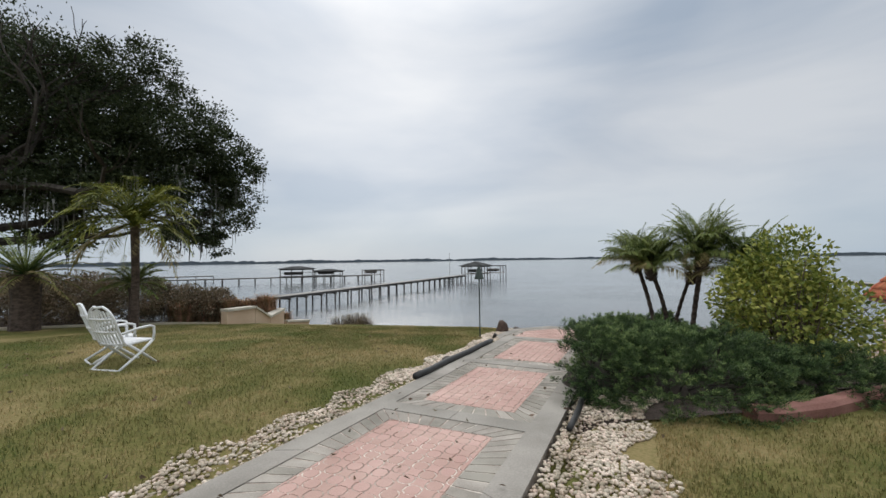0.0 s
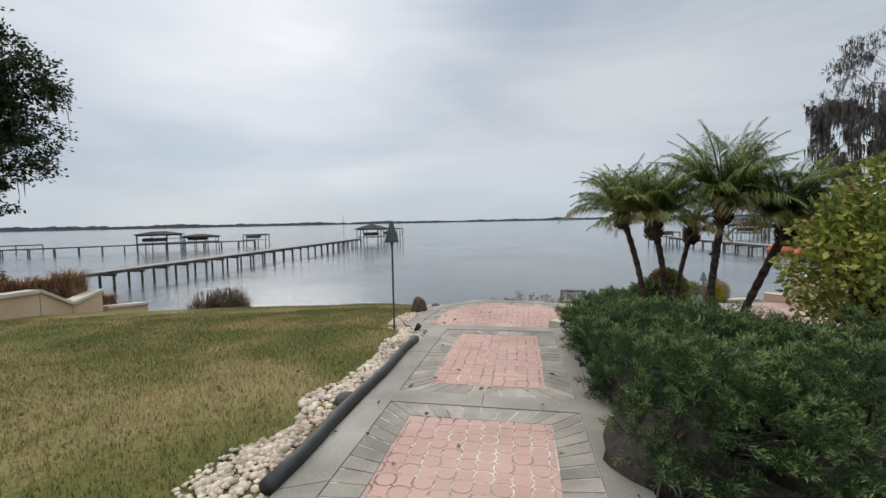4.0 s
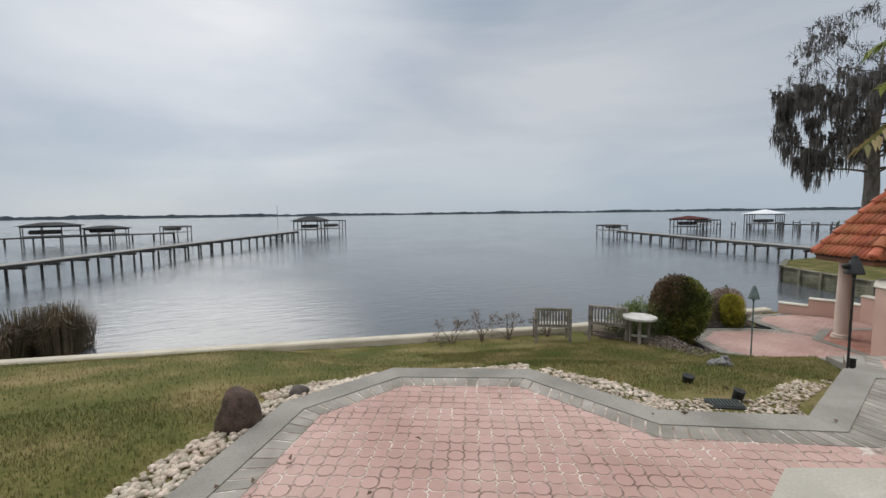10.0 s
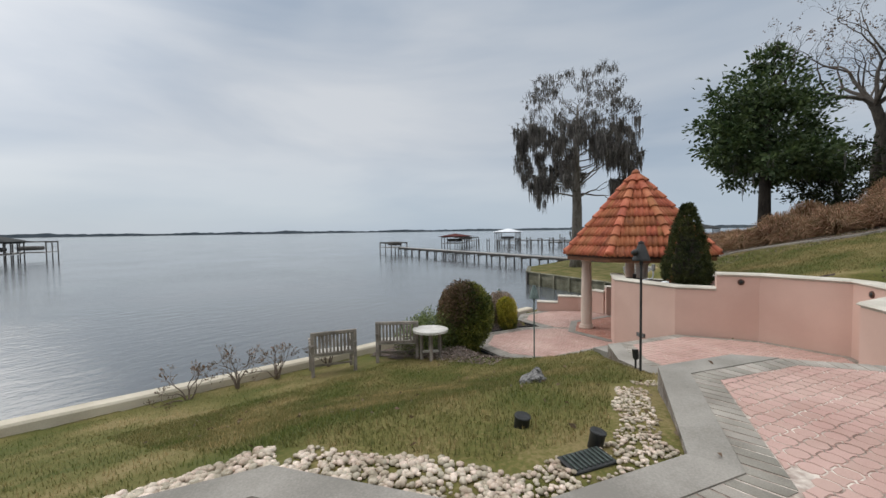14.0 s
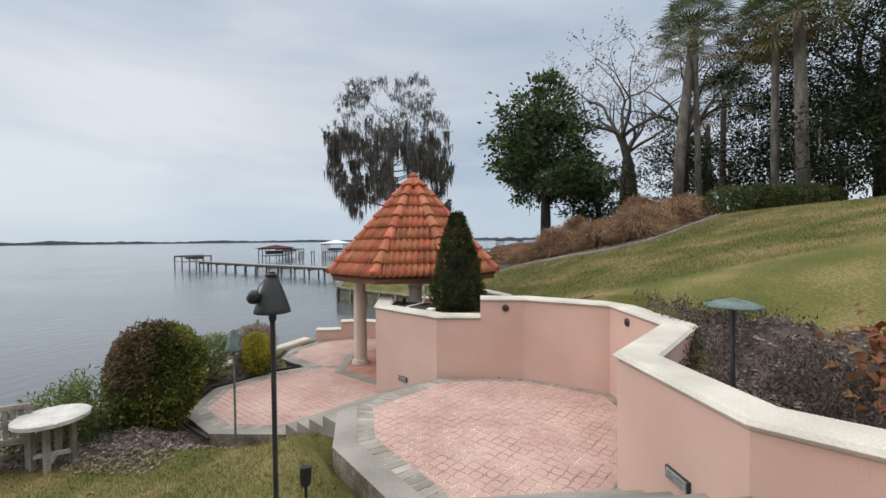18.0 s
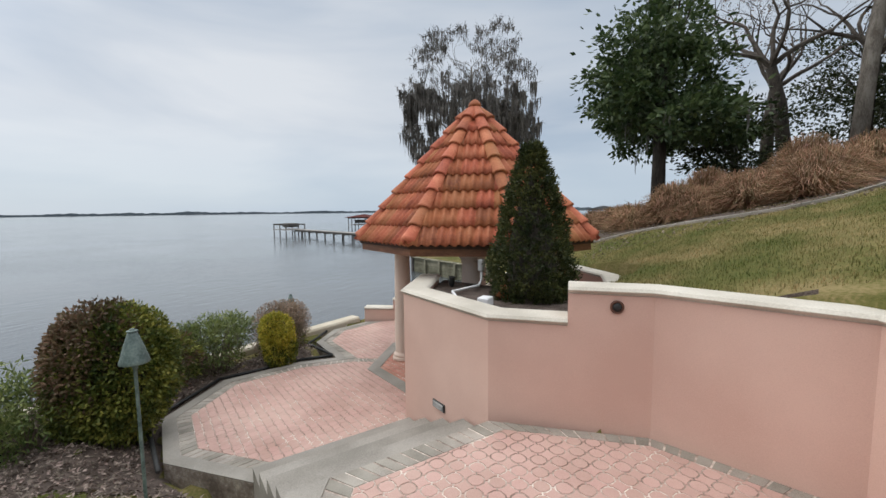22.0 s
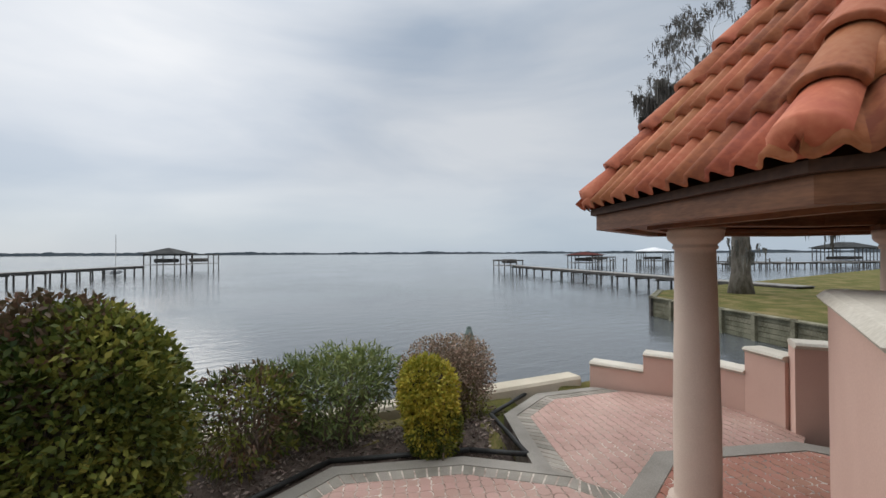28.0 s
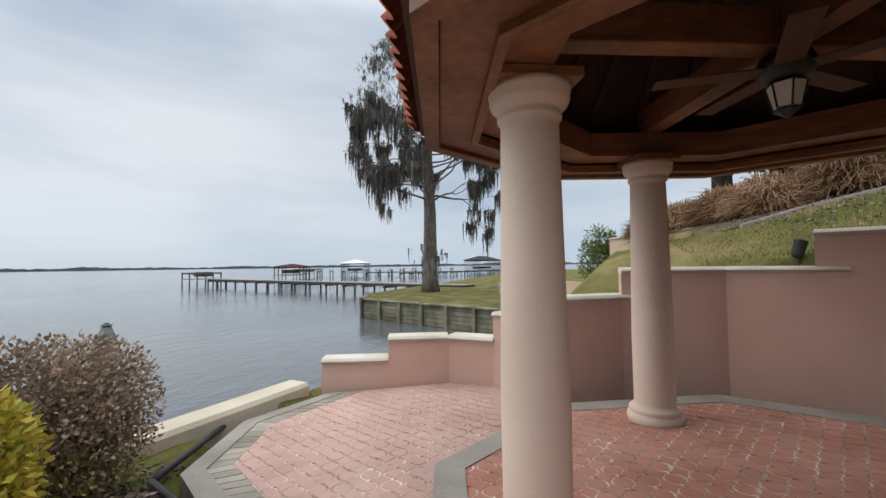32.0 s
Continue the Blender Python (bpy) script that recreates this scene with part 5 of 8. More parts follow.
def moored_boat(x, y, turn):
    """A small open sailing boat beside the dock, with a bare mast."""
    t = empty("sailboat", x, y, Z_WATER, "small pale sailing boat with a bare mast beside the dock", "boat")
    t.rotation_euler = (0, 0, radians(turn))
    ring_at = lambda s, w, z: [(s, -w, z), (s, -w * 0.7, z - 0.55), (s, w * 0.7, z - 0.55), (s, w, z)]
    rows = [ring_at(-2.6, 0.75, 0.75), ring_at(-1.2, 1.0, 0.70), ring_at(0.4, 1.0, 0.72), ring_at(1.8, 0.65, 0.82), ring_at(2.8, 0.06, 0.98)]
    vs = [v for r in rows for v in r]
    fs = [(4 * i + j, 4 * i + 4 + j, 4 * i + 5 + j, 4 * i + 1 + j) for i in range(4) for j in range(3)] + [(0, 1, 2, 3)]
    ob_from("hull", vs, fs, M_WHITE, t, "pale grey-white hull")
    part("cabin", box_bm((1.5, 1.1, 0.45), (0.5, 0, 0.86), 0.08), M_WHITE, t)
    part("mast", tube_bm([(0.7, 0, 0.4), (0.7, 0, 7.0)], 0.05, 6), M_STEELP, t)
    part("boom", tube_bm([(0.7, 0, 1.5), (-1.9, 0, 1.55)], 0.045, 6), M_STEELP, t)


M_STEELP = mat("grey_plastic", (0.38, 0.38, 0.37), (0.46, 0.46, 0.45), rough=0.5, scale=6, fine=50, bump=0.03)
M_ROOF_G = mat("grey_metal_roof", (0.035, 0.037, 0.037), (0.065, 0.067, 0.067), rough=0.9, spec=0.1, scale=0.5, fine=5, bump=0.05)
M_ROOF_R = mat("dull_red_roof", (0.07, 0.022, 0.02), (0.11, 0.035, 0.03), rough=0.9, spec=0.1, scale=0.5, fine=5, bump=0.05)
M_ROOF_W = mat("white_metal_roof", (0.68, 0.70, 0.72), (0.78, 0.80, 0.82), rough=0.5, scale=0.5, fine=5, bump=0.05)
DZ = -2.0
DL = -1.65
dock("dock", [(-22.6, 35.6), (3.0, 103.0)], DL, 1.6, 2.75, "long grey wooden dock on dark pilings")
shelter(6.9, 112.5, 64, 6.6, 6.0, DL, 0.3, 1.6, M_ROOF_G, "grey-roofed boat shelter at the end of the long dock")
shelter(12.4, 119.5, 64, 5.2, 6.0, DL, 0.3, 0.5, None, "open timber boat lift frame beside the shelter", rails=True)
moored_boat(-0.5, 103.0, 75)
dock("dock", [(-91.8, 88.2), (-22.3, 115.6)], DL - 0.1, 1.7, 3.6, "distant grey dock on thin pilings")
shelter(-41.2, 109.6, 22, 8.6, 6.0, DL, 0.2, 0.9, M_ROOF_G, "long grey-roofed boat shelter on the distant dock")
shelter(-33.6, 112.6, 22, 7.2, 5.5, DL, -0.55, 0.05, M_ROOF_G, "lower grey-roofed boat shelter on the distant dock")
shelter(-22.0, 116.0, 22, 5.6, 4.5, DL, -0.35, -0.15, None, "bare timber frame at the end of the distant dock")
dock("dock", [(-88.0, 114.6), (-72.3, 124.3)], DL, 1.7, 4.2, "far dock with a railing, beyond the reeds")
dock("dock", [(46.5, 24.0), (63.2, 72.0)], DZ, 1.7, 3.1, "grey wooden dock reaching out from the grass bank")
shelter(63.6, 75.0, 75, 5.5, 4.0, DZ, -1.05, 0, None, "open platform with a railing at the end of the dock")
shelter(90.9, 79.6, 20, 7.0, 6.0, DZ, -0.35, 0.45, M_ROOF_R, "red-roofed boat shelter beyond the dock")
dock("dock_pilings", [(91.5, 76.0), (101.0, 53.0)], -1.2, 3.2, 2.6, "row of bare mooring pilings", lone=True)
shelter(123.5, 83.0, 20, 10.5, 7.0, DZ, 0.5, 1.7, M_ROOF_W, "white-roofed boat shelter beyond the dock")
shelter(111.0, 91.0, 20, 8.0, 6.0, DZ, -0.9, 0, None, "timber dock platform with rails")
dock("dock", [(123.0, 79.0), (133.0, 43.0)], DZ, 1.6, 3.2, "distant dock behind the cypress")
dock("dock_pilings", [(113.0, 77.0), (118.0, 50.0)], -1.2, 4.0, 3.2, "row of bare mooring pilings", lone=True)
shelter(152.0, 50.0, 0, 19.0, 8.0, DZ, 1.1, 2.6, M_ROOF_G, "large grey-roofed boat shelter along the shore")
shelter(167.0, 33.0, 0, 17.0, 8.0, DZ, 0.9, 2.2, M_ROOF_G, "long grey-roofed boat shelter along the shore")
dock("dock", [(106.0, 59.0), (178.0, 33.0)], DZ, 1.6, 3.2, "distant dock along the shore")


# ---- neighbouring bank with its timber bulkhead ----
BANK = [(33.55, 26.3), (29.65, 17.2), (28.3, 15.6), (34.0, 12.5), (60.0, 10.0), (150.0, 10.0), (150.0, 34.0), (60.0, 29.5), (38.0, 28.5)]
bank = prism("bank", BANK, -4.5, -2.18, M_LAWN)
tagged(bank, "grassy bank behind a timber bulkhead", "grass bank", kind="structure")


def bulkhead(pts, z0, z1):
    t = empty("bulkhead", pts[0][0], pts[0][1], Z_WATER, "weathered timber bulkhead with horizontal boards at the water", "bulkhead")
    for a, b in zip(pts, pts[1:]):
        a, b = Vector(a), Vector(b)
        d, ln = (b - a).normalized(), (b - a).length
        nrm = Vector((-d.y, d.x))
        turn = Matrix.Rotation(math.atan2(d.y, d.x), 4, "Z")
        k = 6
        for i in range(k):
            h = (z1 - z0) / k
            q = (a + b) / 2 - nrm * 0.05
            local(part("board", box_bm((ln, 0.06, h - 0.02), (q.x, q.y, z0 + h * (i + 0.5)), 0, rot=turn), M_BULK, t), t)
        q = (a + b) / 2 - nrm * 0.05
        local(part("cap_board", box_bm((ln + 0.3, 0.34, 0.06), (q.x, q.y, z1 + 0.03), 0, rot=turn), M_BULK, t), t)
        for i in range(int(ln / 1.6) + 1):
            p = a + d * min(ln, i * 1.6) - nrm * 0.14
            local(part("post", box_bm((0.16, 0.14, z1 - z0 + 0.2), (p.x, p.y, (z0 + z1) / 2), 0, rot=turn), M_PILE if i == 0 else M_BULK, t), t)


bulkhead([(38.0, 28.6), (33.5, 26.3), (29.6, 17.2), (28.2, 15.6)], -3.4, -2.2)

# ---- small things near the terrace ----
def rough_rock(name, x, y, z, size, material, seed, label, category="rock", cuts=3, wild=0.25):
    bm = bmesh.new()
    bmesh.ops.create_icosphere(bm, subdivisions=cuts, radius=1.0)
    for v in bm.verts:
        k = 1 + wild * noise.noise(v.co * 1.3 + Vector((seed, 0, 0))) + 0.10 * noise.noise(v.co * 4 + Vector((seed, 5, 0))) + 0.05 * noise.noise(v.co * 11)
        v.co = Vector((v.co.x * size[0], v.co.y * size[1], max(v.co.z, -0.75) * size[2])) * k
    ob = part(name, bm, material, smooth=True)
    ob.location = (x, y, z)
    return tagged(ob, label, category)


M_SPEAKER = mat("brown_cast_rock", (0.045, 0.028, 0.021), (0.12, 0.08, 0.06), rough=0.9, scale=10, fine=60, bump=0.5, depth=0.01)
rough_rock("rock_speaker", 1.47, 11.92, 0.03, (0.165, 0.16, 0.29), M_SPEAKER, 2, "brown rock-shaped garden speaker on the pebbles", "garden speaker")
M_LAVA = mat("pitted_lava", (0.03, 0.03, 0.03), (0.30, 0.29, 0.28), rough=0.95, scale=22, fine=60, bump=1.0, depth=0.03)
rough_rock("lava_rock", 7.2, 11.9, -0.36, (0.17, 0.13, 0.13), M_LAVA, 7, "dark pitted lava rock lying in the grass", "rock", 4, 0.55)
rough_rock("grey_stone", 1.95, 12.45, -0.05, (0.10, 0.08, 0.07), M_ROCK, 4, "smooth grey stone among pale pebbles", "stone", 2, 0.2)
rough_rock("dark_stone", -0.05, 6.75, 0.42, (0.09, 0.08, 0.07), M_ROCK, 11, "dark round stone by the black edging", "stone", 2, 0.2)


def lawn_edging():
    """Black rubber edging along the walk, ending before the terrace."""
    pts = []
    for k in range(13):
        s = 4.9 + 3.15 * k / 12
        x, y = walk_xy(-2.69 + 0.012 * math.sin(k * 1.1), s)
        pts.append((x, y, walk_z(x, y) + 0.035))
    ob = part("lawn_edging", tube_bm(pts, 0.048, 10), M_BLACK, smooth=True)
    tagged(ob, "black rubber lawn edging beside the paved walk", "edging")
    pts = []
    for k in range(18):
        s = 3.9 + 5.0 * k / 17
        x, y = walk_xy(-0.57 + 0.01 * math.sin(k * 0.9), s)
        pts.append((x, y, walk_z(x, y) + 0.02))
    ob = part("lawn_edging", tube_bm(pts, 0.03, 8), M_BLACK, smooth=True)
    tagged(ob, "black rubber edging between walk and juniper", "edging")


lawn_edging()


def bed_edging():
    pts = [(11.35, 14.9), (11.9, 16.33), (13.3, 16.95), (14.6, 16.37), (15.02, 15.95), (15.42, 17.08), (16.4, 17.5)]
    for a, b in zip(pts, pts[1:]):
        ob = part("bed_edging", tube_bm([(a[0], a[1], pat_z(*a) - 0.01), (b[0], b[1], pat_z(*b) - 0.01)], 0.026, 8), M_BLACK, smooth=True)
        tagged(ob, "black rubber edging round the planting bed", "edging", "bed edging")


bed_edging()


def red_kerb():
    pts = [(2.75, 3.92), (3.0, 3.92), (3.5, 4.05), (4.2, 4.35), (5.0, 4.55), (6.0, 4.6), (7.2, 4.4)]
    ob = sweep("bed_kerb", pts, [(-0.10, 0.40), (-0.10, 0.62), (-0.06, 0.655), (0.06, 0.655), (0.10, 0.62), (0.10, 0.40)][::-1], M_REDKERB)
    tagged(ob, "low reddish concrete kerb curving round the shrub bed", "kerb", kind="structure")


M_REDKERB = mat("red_concrete", (0.17, 0.075, 0.06), (0.27, 0.135, 0.11), rough=0.9, scale=3, fine=60, bump=0.3, depth=0.004)
red_kerb()


def planter_fittings():
    """Soil, pipework and clutter in the planter by the gazebo."""
    soil = prism("planter_soil", inset([(12.83, 10.85), (14.3, 11.2), (14.65, 13.2), (13.32, 12.88), (12.70, 11.58)], 0.0), -0.35, 0.0, M_SOIL)
    tagged(soil, "dark stony soil in the planter", "soil", kind="structure")
    p = part("irrigation_pipe", tube_bm([(13.25, 12.2, 0.02), (13.7, 12.55, 0.045), (14.2, 12.42, 0.05), (14.25, 12.40, 0.12), (14.25, 12.40, 0.28)], 0.018, 8), M_WHITE, smooth=True)
    tagged(p, "white plastic irrigation pipe over the planter soil", "pipe")
    b = part("valve_box", box_bm((0.16, 0.13, 0.10), (0, 0, 0.04), 0.01), M_WHITE)
    b.location = (13.35, 11.95, 0.01)
    tagged(b, "small white plastic valve box in the planter", "box")
    b = part("timer_box", box_bm((0.10, 0.07, 0.16), (0, 0, 0.08), 0.012), M_STEELP)
    b.location = (14.25, 12.40, 0.24)
    tagged(b, "grey weatherproof outlet box on the pipe", "box")
    b = part("clay_pot", lathe_bm([(0.06, 0), (0.09, 0.10), (0.10, 0.11), (0.10, 0.13), (0.09, 0.13), (0.08, 0.11), (0.055, 0.02)], 18), M_TILE, smooth=True)
    b.matrix_basis = pose(13.72, 11.98, 0.07, 80, 0, 30)
    tagged(b, "terracotta pot lying on its side in the planter", "pot")


planter_fittings()


M_TAN = mat("tan_stucco", (0.50, 0.36, 0.25), (0.62, 0.47, 0.34), rough=0.9, scale=1.1, fine=140, bump=0.35, depth=0.004)


def shore_walls():
    """The low stepped wall at the shore beyond the lawn."""
    def run(name, a, b, za, zb, label):
        way = Vector((b[0] - a[0], b[1] - a[1])).normalized()
        out = Vector((-way.y, way.x))
        ends = [(a, za), (b, zb)]
        six = [(3, 2, 1, 0), (4, 5, 6, 7), (0, 1, 5, 4), (1, 2, 6, 5), (2, 3, 7, 6), (3, 0, 4, 7)]
        solid = lambda half, low, high: [(p[0] + out.x * half * q, p[1] + out.y * half * q, z) for p, t in ends for q, z in ((-1, low(t)), (1, low(t)), (1, high(t)), (-1, high(t)))]
        w = ob_from(name, solid(0.13, lambda t: -2.6, lambda t: t - 0.05), six, M_TAN)
        tagged(w, label, "wall", kind="structure")
        ob_from("cap", solid(0.18, lambda t: t - 0.048, lambda t: t + 0.03), six, M_CAP, w)
    run("shore_wall_1", (-7.62, 13.8), (-7.22, 14.95), 0.46, 0.44, "low tan stucco wall among dry reeds")
    run("shore_wall_2", (-7.22, 14.955), (-7.06, 15.80), 0.44, -0.02, "sloping tan stucco wall with a pale cap")
    run("shore_wall_3", (-7.06, 15.805), (-7.10, 17.2), -0.02, 0.10, "rising end of the tan stucco wall")
    run("shore_wall_4", (-7.0, 17.3), (-6.5, 18.6), -0.42, -0.58, "low tan stucco wall towards the water")
    k = sweep("bed_kerb_shore", [(-16, 9.2), (-12.1, 10.95), (-10.5, 12.6), (-8.95, 13.5), (-7.75, 13.75)], [(-0.06, 0.1), (-0.06, 0.50), (0.06, 0.50), (0.06, 0.1)][::-1], M_SEAWALL)
    for v in k.data.vertices:
        v.co.z = land_z(v.co.x, v.co.y) + (0.07 if v.co.z > 0.3 else -0.2)
    tagged(k, "pale concrete kerb between lawn and shrub bed", "kerb", kind="structure")


shore_walls()




def hill_structures():
    k = sweep("bed_kerb_hill", [(20.85, 12.1), (21.0, 11.2), (20.4, 10.0), (19.5, 9.0), (19.1, 8.4), (19.1, 7.6), (19.6, 7.0), (20.5, 6.3), (22.4, 4.7)], [(-0.035, 0.2), (-0.035, 0.3), (0.035, 0.3), (0.035, 0.2)][::-1], M_CURB)
    for v in k.data.vertices:
        v.co.z = land_z(v.co.x, v.co.y) + (0.06 if v.co.z > 0.25 else -0.2)
    tagged(k, "pale concrete kerb at the edge of the sloping lawn", "kerb", kind="structure")
    w = wall("wall_far_bank", [(26.5, 13.65), (23.4, 12.1), (21.6, 11.2)][::-1], -2.0, 0.36, "tan stucco retaining wall on the bank beyond the gazebo", 0.13, 0.17, skin=M_TAN)


hill_structures()



def bank_walls():
    """The broken stone wall and the low tan wall where the bank meets the bulkhead."""
    low = sweep("wall_bank_low", [(26.7, 14.1), (29.5, 15.9)], [(-0.12, -2.4), (-0.12, -0.98), (0.12, -0.98), (0.12, -2.4)][::-1], M_TAN)
    tagged(low, "low tan stucco wall at the edge of the bank", "stucco wall", kind="structure")
    st = empty("wall_bank_stone", 29.6, 16.0, -2.3, "weathered grey stone wall at the end of the bulkhead", "stone wall", kind="structure")
    rnd = random.Random(77)
    a, b = Vector((29.62, 16.0)), Vector((31.0, 17.9))
    d = (b - a).normalized()
    turn = Matrix.Rotation(math.atan2(d.y, d.x), 4, "Z")
    z = -2.3
    while z < -1.15:
        h = rnd.uniform(0.16, 0.26)
        s = 0.0
        while s < (b - a).length:
            w = rnd.uniform(0.22, 0.5)
            p = a + d * (s + w / 2)
            local(part("stone", box_bm((w - 0.015, 0.30 + rnd.uniform(-0.04, 0.04), h - 0.015), (p.x, p.y, z + h / 2), 0.03, rot=turn), M_GREYST, st), st)
            s += w
        z += h


M_GREYST = mat("grey_wall_stone", (0.30, 0.29, 0.27), (0.48, 0.46, 0.43), rough=0.9, scale=4, fine=50, bump=0.4, rand=0.2)
bank_walls()
# ---- plants ----
def leaf_object(name, C, D, length, width, material, parent=None, label="", seed=1, curl=0.15):
    """Many small leaves as one mesh: centres C, growing along D."""
    rng = np.random.default_rng(seed)
    C, D = np.asarray(C, float), np.asarray(D, float)
    n = len(C)
    D = D / np.maximum(1e-6, np.linalg.norm(D, axis=1))[:, None]
    A = rng.normal(size=(n, 3))
    S = np.cross(D, A)
    S /= np.maximum(1e-6, np.linalg.norm(S, axis=1))[:, None]
    N = np.cross(S, D)
    L = (np.asarray(length) * rng.uniform(0.7, 1.25, n))[:, None]
    W = (np.asarray(width) * rng.uniform(0.75, 1.2, n))[:, None] / 2
    V = np.stack([C, C + D * L * 0.45 + S * W + N * L * curl * 0.4, C + D * L, C + D * L * 0.45 - S * W + N * L * curl * 0.4], 1).reshape(-1, 3)
    return quads_object(name, V, material, parent, label)


def quads_object(name, V, material, parent=None, label=""):
    n = len(V) // 4
    me = bpy.data.meshes.new(name)
    me.vertices.add(n * 4)
    me.vertices.foreach_set("co", np.ascontiguousarray(V, dtype=np.float32).ravel())
    me.loops.add(n * 4)
    me.loops.foreach_set("vertex_index", np.arange(n * 4, dtype=np.int32))
    me.polygons.add(n)
    me.polygons.foreach_set("loop_start", np.arange(0, n * 4, 4, dtype=np.int32))
    me.polygons.foreach_set("loop_total", np.full(n, 4, dtype=np.int32))
    me.materials.append(material)
    me.update()
    ob = new(name, me)
    if parent:
        ob.parent = parent
    if label:
        ob["label"] = label
    return ob


def sphere_dirs(n, rng):
    d = rng.normal(size=(n, 3))
    return d / np.linalg.norm(d, axis=1)[:, None]


def lobes_cloud(lobes, n, rng, shell=0.55):
    """Points near the skins of ball-shaped lobes (x, y, z, rx, ry, rz), clustered in tufts, and the way out."""
    w = np.array([l[3] * l[4] + l[4] * l[5] + l[3] * l[5] for l in lobes])
    pick = rng.choice(len(lobes), n, p=w / w.sum())
    L = np.array(lobes, float)[pick]
    tufts = sphere_dirs(max(60, n // 28), rng)
    d = tufts[rng.integers(0, len(tufts), n)] + rng.normal(size=(n, 3)) * 0.13
    d /= np.linalg.norm(d, axis=1)[:, None]
    r = shell + (1.08 - shell) * rng.random(n) ** 0.6
    return L[:, :3] + d * L[:, 3:] * r[:, None], d


def clump_cloud(lobes, n, rng, shell=0.45, per=70, size=0.17):
    """Leaves gathered in clumps within ball-shaped lobes, with gaps between the clumps."""
    w = np.array([l[3] * l[4] + l[4] * l[5] + l[3] * l[5] for l in lobes])
    m = max(20, n // per)
    L = np.array(lobes, float)[rng.choice(len(lobes), m, p=w / w.sum())]
    d = sphere_dirs(m, rng)
    c = L[:, :3] + d * L[:, 3:] * (shell + (1.05 - shell) * rng.random(m) ** 0.7)[:, None]
    s = L[:, 3:].mean(1) * size * rng.uniform(0.6, 1.4, m)
    pick = rng.integers(0, m, n)
    off = rng.normal(size=(n, 3)) * (1, 1, 0.62)
    return c[pick] + off * s[pick][:, None], d[pick] + off * 0.5


def grow(bm, p, d, length, radius, depth, rng, spread=0.7, bend=0.25, tips=None, sides=5, up=0.05, shrink=0.72):
    """A limb that forks; the tips' places are gathered."""
    pts, rad = [Vector(p)], [radius]
    way = Vector(d).normalized()
    seg = 4
    for k in range(seg):
        way = (way + Vector(rng.normal(size=3)) * bend * 0.5 + Vector((0, 0, up))).normalized()
        pts.append(pts[-1] + way * length / seg)
        rad.append(radius * (1 - 0.35 * (k + 1) / seg))
    tube_bm(pts, rad, sides, bm)
    if depth == 0:
        if tips is not None:
            tips += [(q, way.copy()) for q in pts[2:]]
        return
    for k in range(2 if depth > 2 else 3):
        side = way.cross(Vector(rng.normal(size=3))).normalized()
        nd = (way + side * spread * rng.uniform(0.6, 1.2)).normalized()
        at = pts[-1] if k < 2 else pts[rng.integers(2, seg + 1)]
        grow(bm, at, nd, length * shrink * rng.uniform(0.8, 1.15), rad[-1] * 0.72, depth - 1, rng, spread, bend, tips, max(3, sides - 1), up, shrink)


def moss_object(name, anchors, length, material, parent, seed, width=0.05, per=3):
    """Hanging beards of moss under the given places."""
    rng = np.random.default_rng(seed)
    V = []
    for a in anchors:
        for _ in range(per):
            p = np.array(a, float) + rng.normal(size=3) * (0.12, 0.12, 0.05)
            ln = length * rng.uniform(0.35, 1.2)
            t = rng.uniform(0, math.pi)
            s = np.array([math.cos(t), math.sin(t), 0]) * width * rng.uniform(0.6, 1.5)
            seg = 3
            for k in range(seg):
                w0, w1 = 1 - k / seg * 0.7, 1 - (k + 1) / seg * 0.95
                q0, q1 = p - (0, 0, ln * k / seg), p - (0, 0, ln * (k + 1) / seg) + rng.normal(size=3) * 0.03
                V += [q0 - s * w0, q0 + s * w0, q1 + s * w1, q1 - s * w1]
    ob = quads_object(name, np.array(V), material, parent)
    ob["kind"] = "stuff"
    return ob


def frond_quads(base, way, length, droop, rng, leaflets=34, reach=0.28, width=0.016, rise=0.35, sag=0.25):
    """One feather frond: its midrib points and leaflet quads."""
    way = np.array(way, float)
    side = np.cross(way, (0, 0, 1.0))
    side /= max(1e-6, np.linalg.norm(side))
    mid, p, d = [np.array(base, float)], np.array(base, float), way / np.linalg.norm(way)
    n = 9
    for k in range(n):
        d = d + np.array([0, 0, -droop / n * (0.5 + k / n)])
        d /= np.linalg.norm(d)
        p = p + d * length / n
        mid.append(p)
    mid = np.array(mid)
    V = []
    for i in range(leaflets):
        f = 0.10 + 0.90 * i / leaflets
        k = min(n - 1, int(f * n))
        q = mid[k] + (mid[k + 1] - mid[k]) * (f * n - k)
        t = mid[k + 1] - mid[k]
        t = t / np.linalg.norm(t)
        ln = reach * (math.sin(min(1.0, f * 1.15 + 0.08) * math.pi) ** 0.5 + 0.15)
        for s in (-1, 1):
            o = side * s * 0.85 + t * 0.75 + np.array([0, 0, rise * 0.5]) + rng.normal(size=3) * 0.10
            o /= np.linalg.norm(o)
            e = q + o * ln * rng.uniform(0.85, 1.1) + np.array([0, 0, -sag * ln])
            m = q + o * ln * 0.5
            u = np.cross(o, (0.2, 0.1, 1.0))
            u = u / np.linalg.norm(u) * width / 2
            V += [q, m + u, e, m - u]
    return mid, V


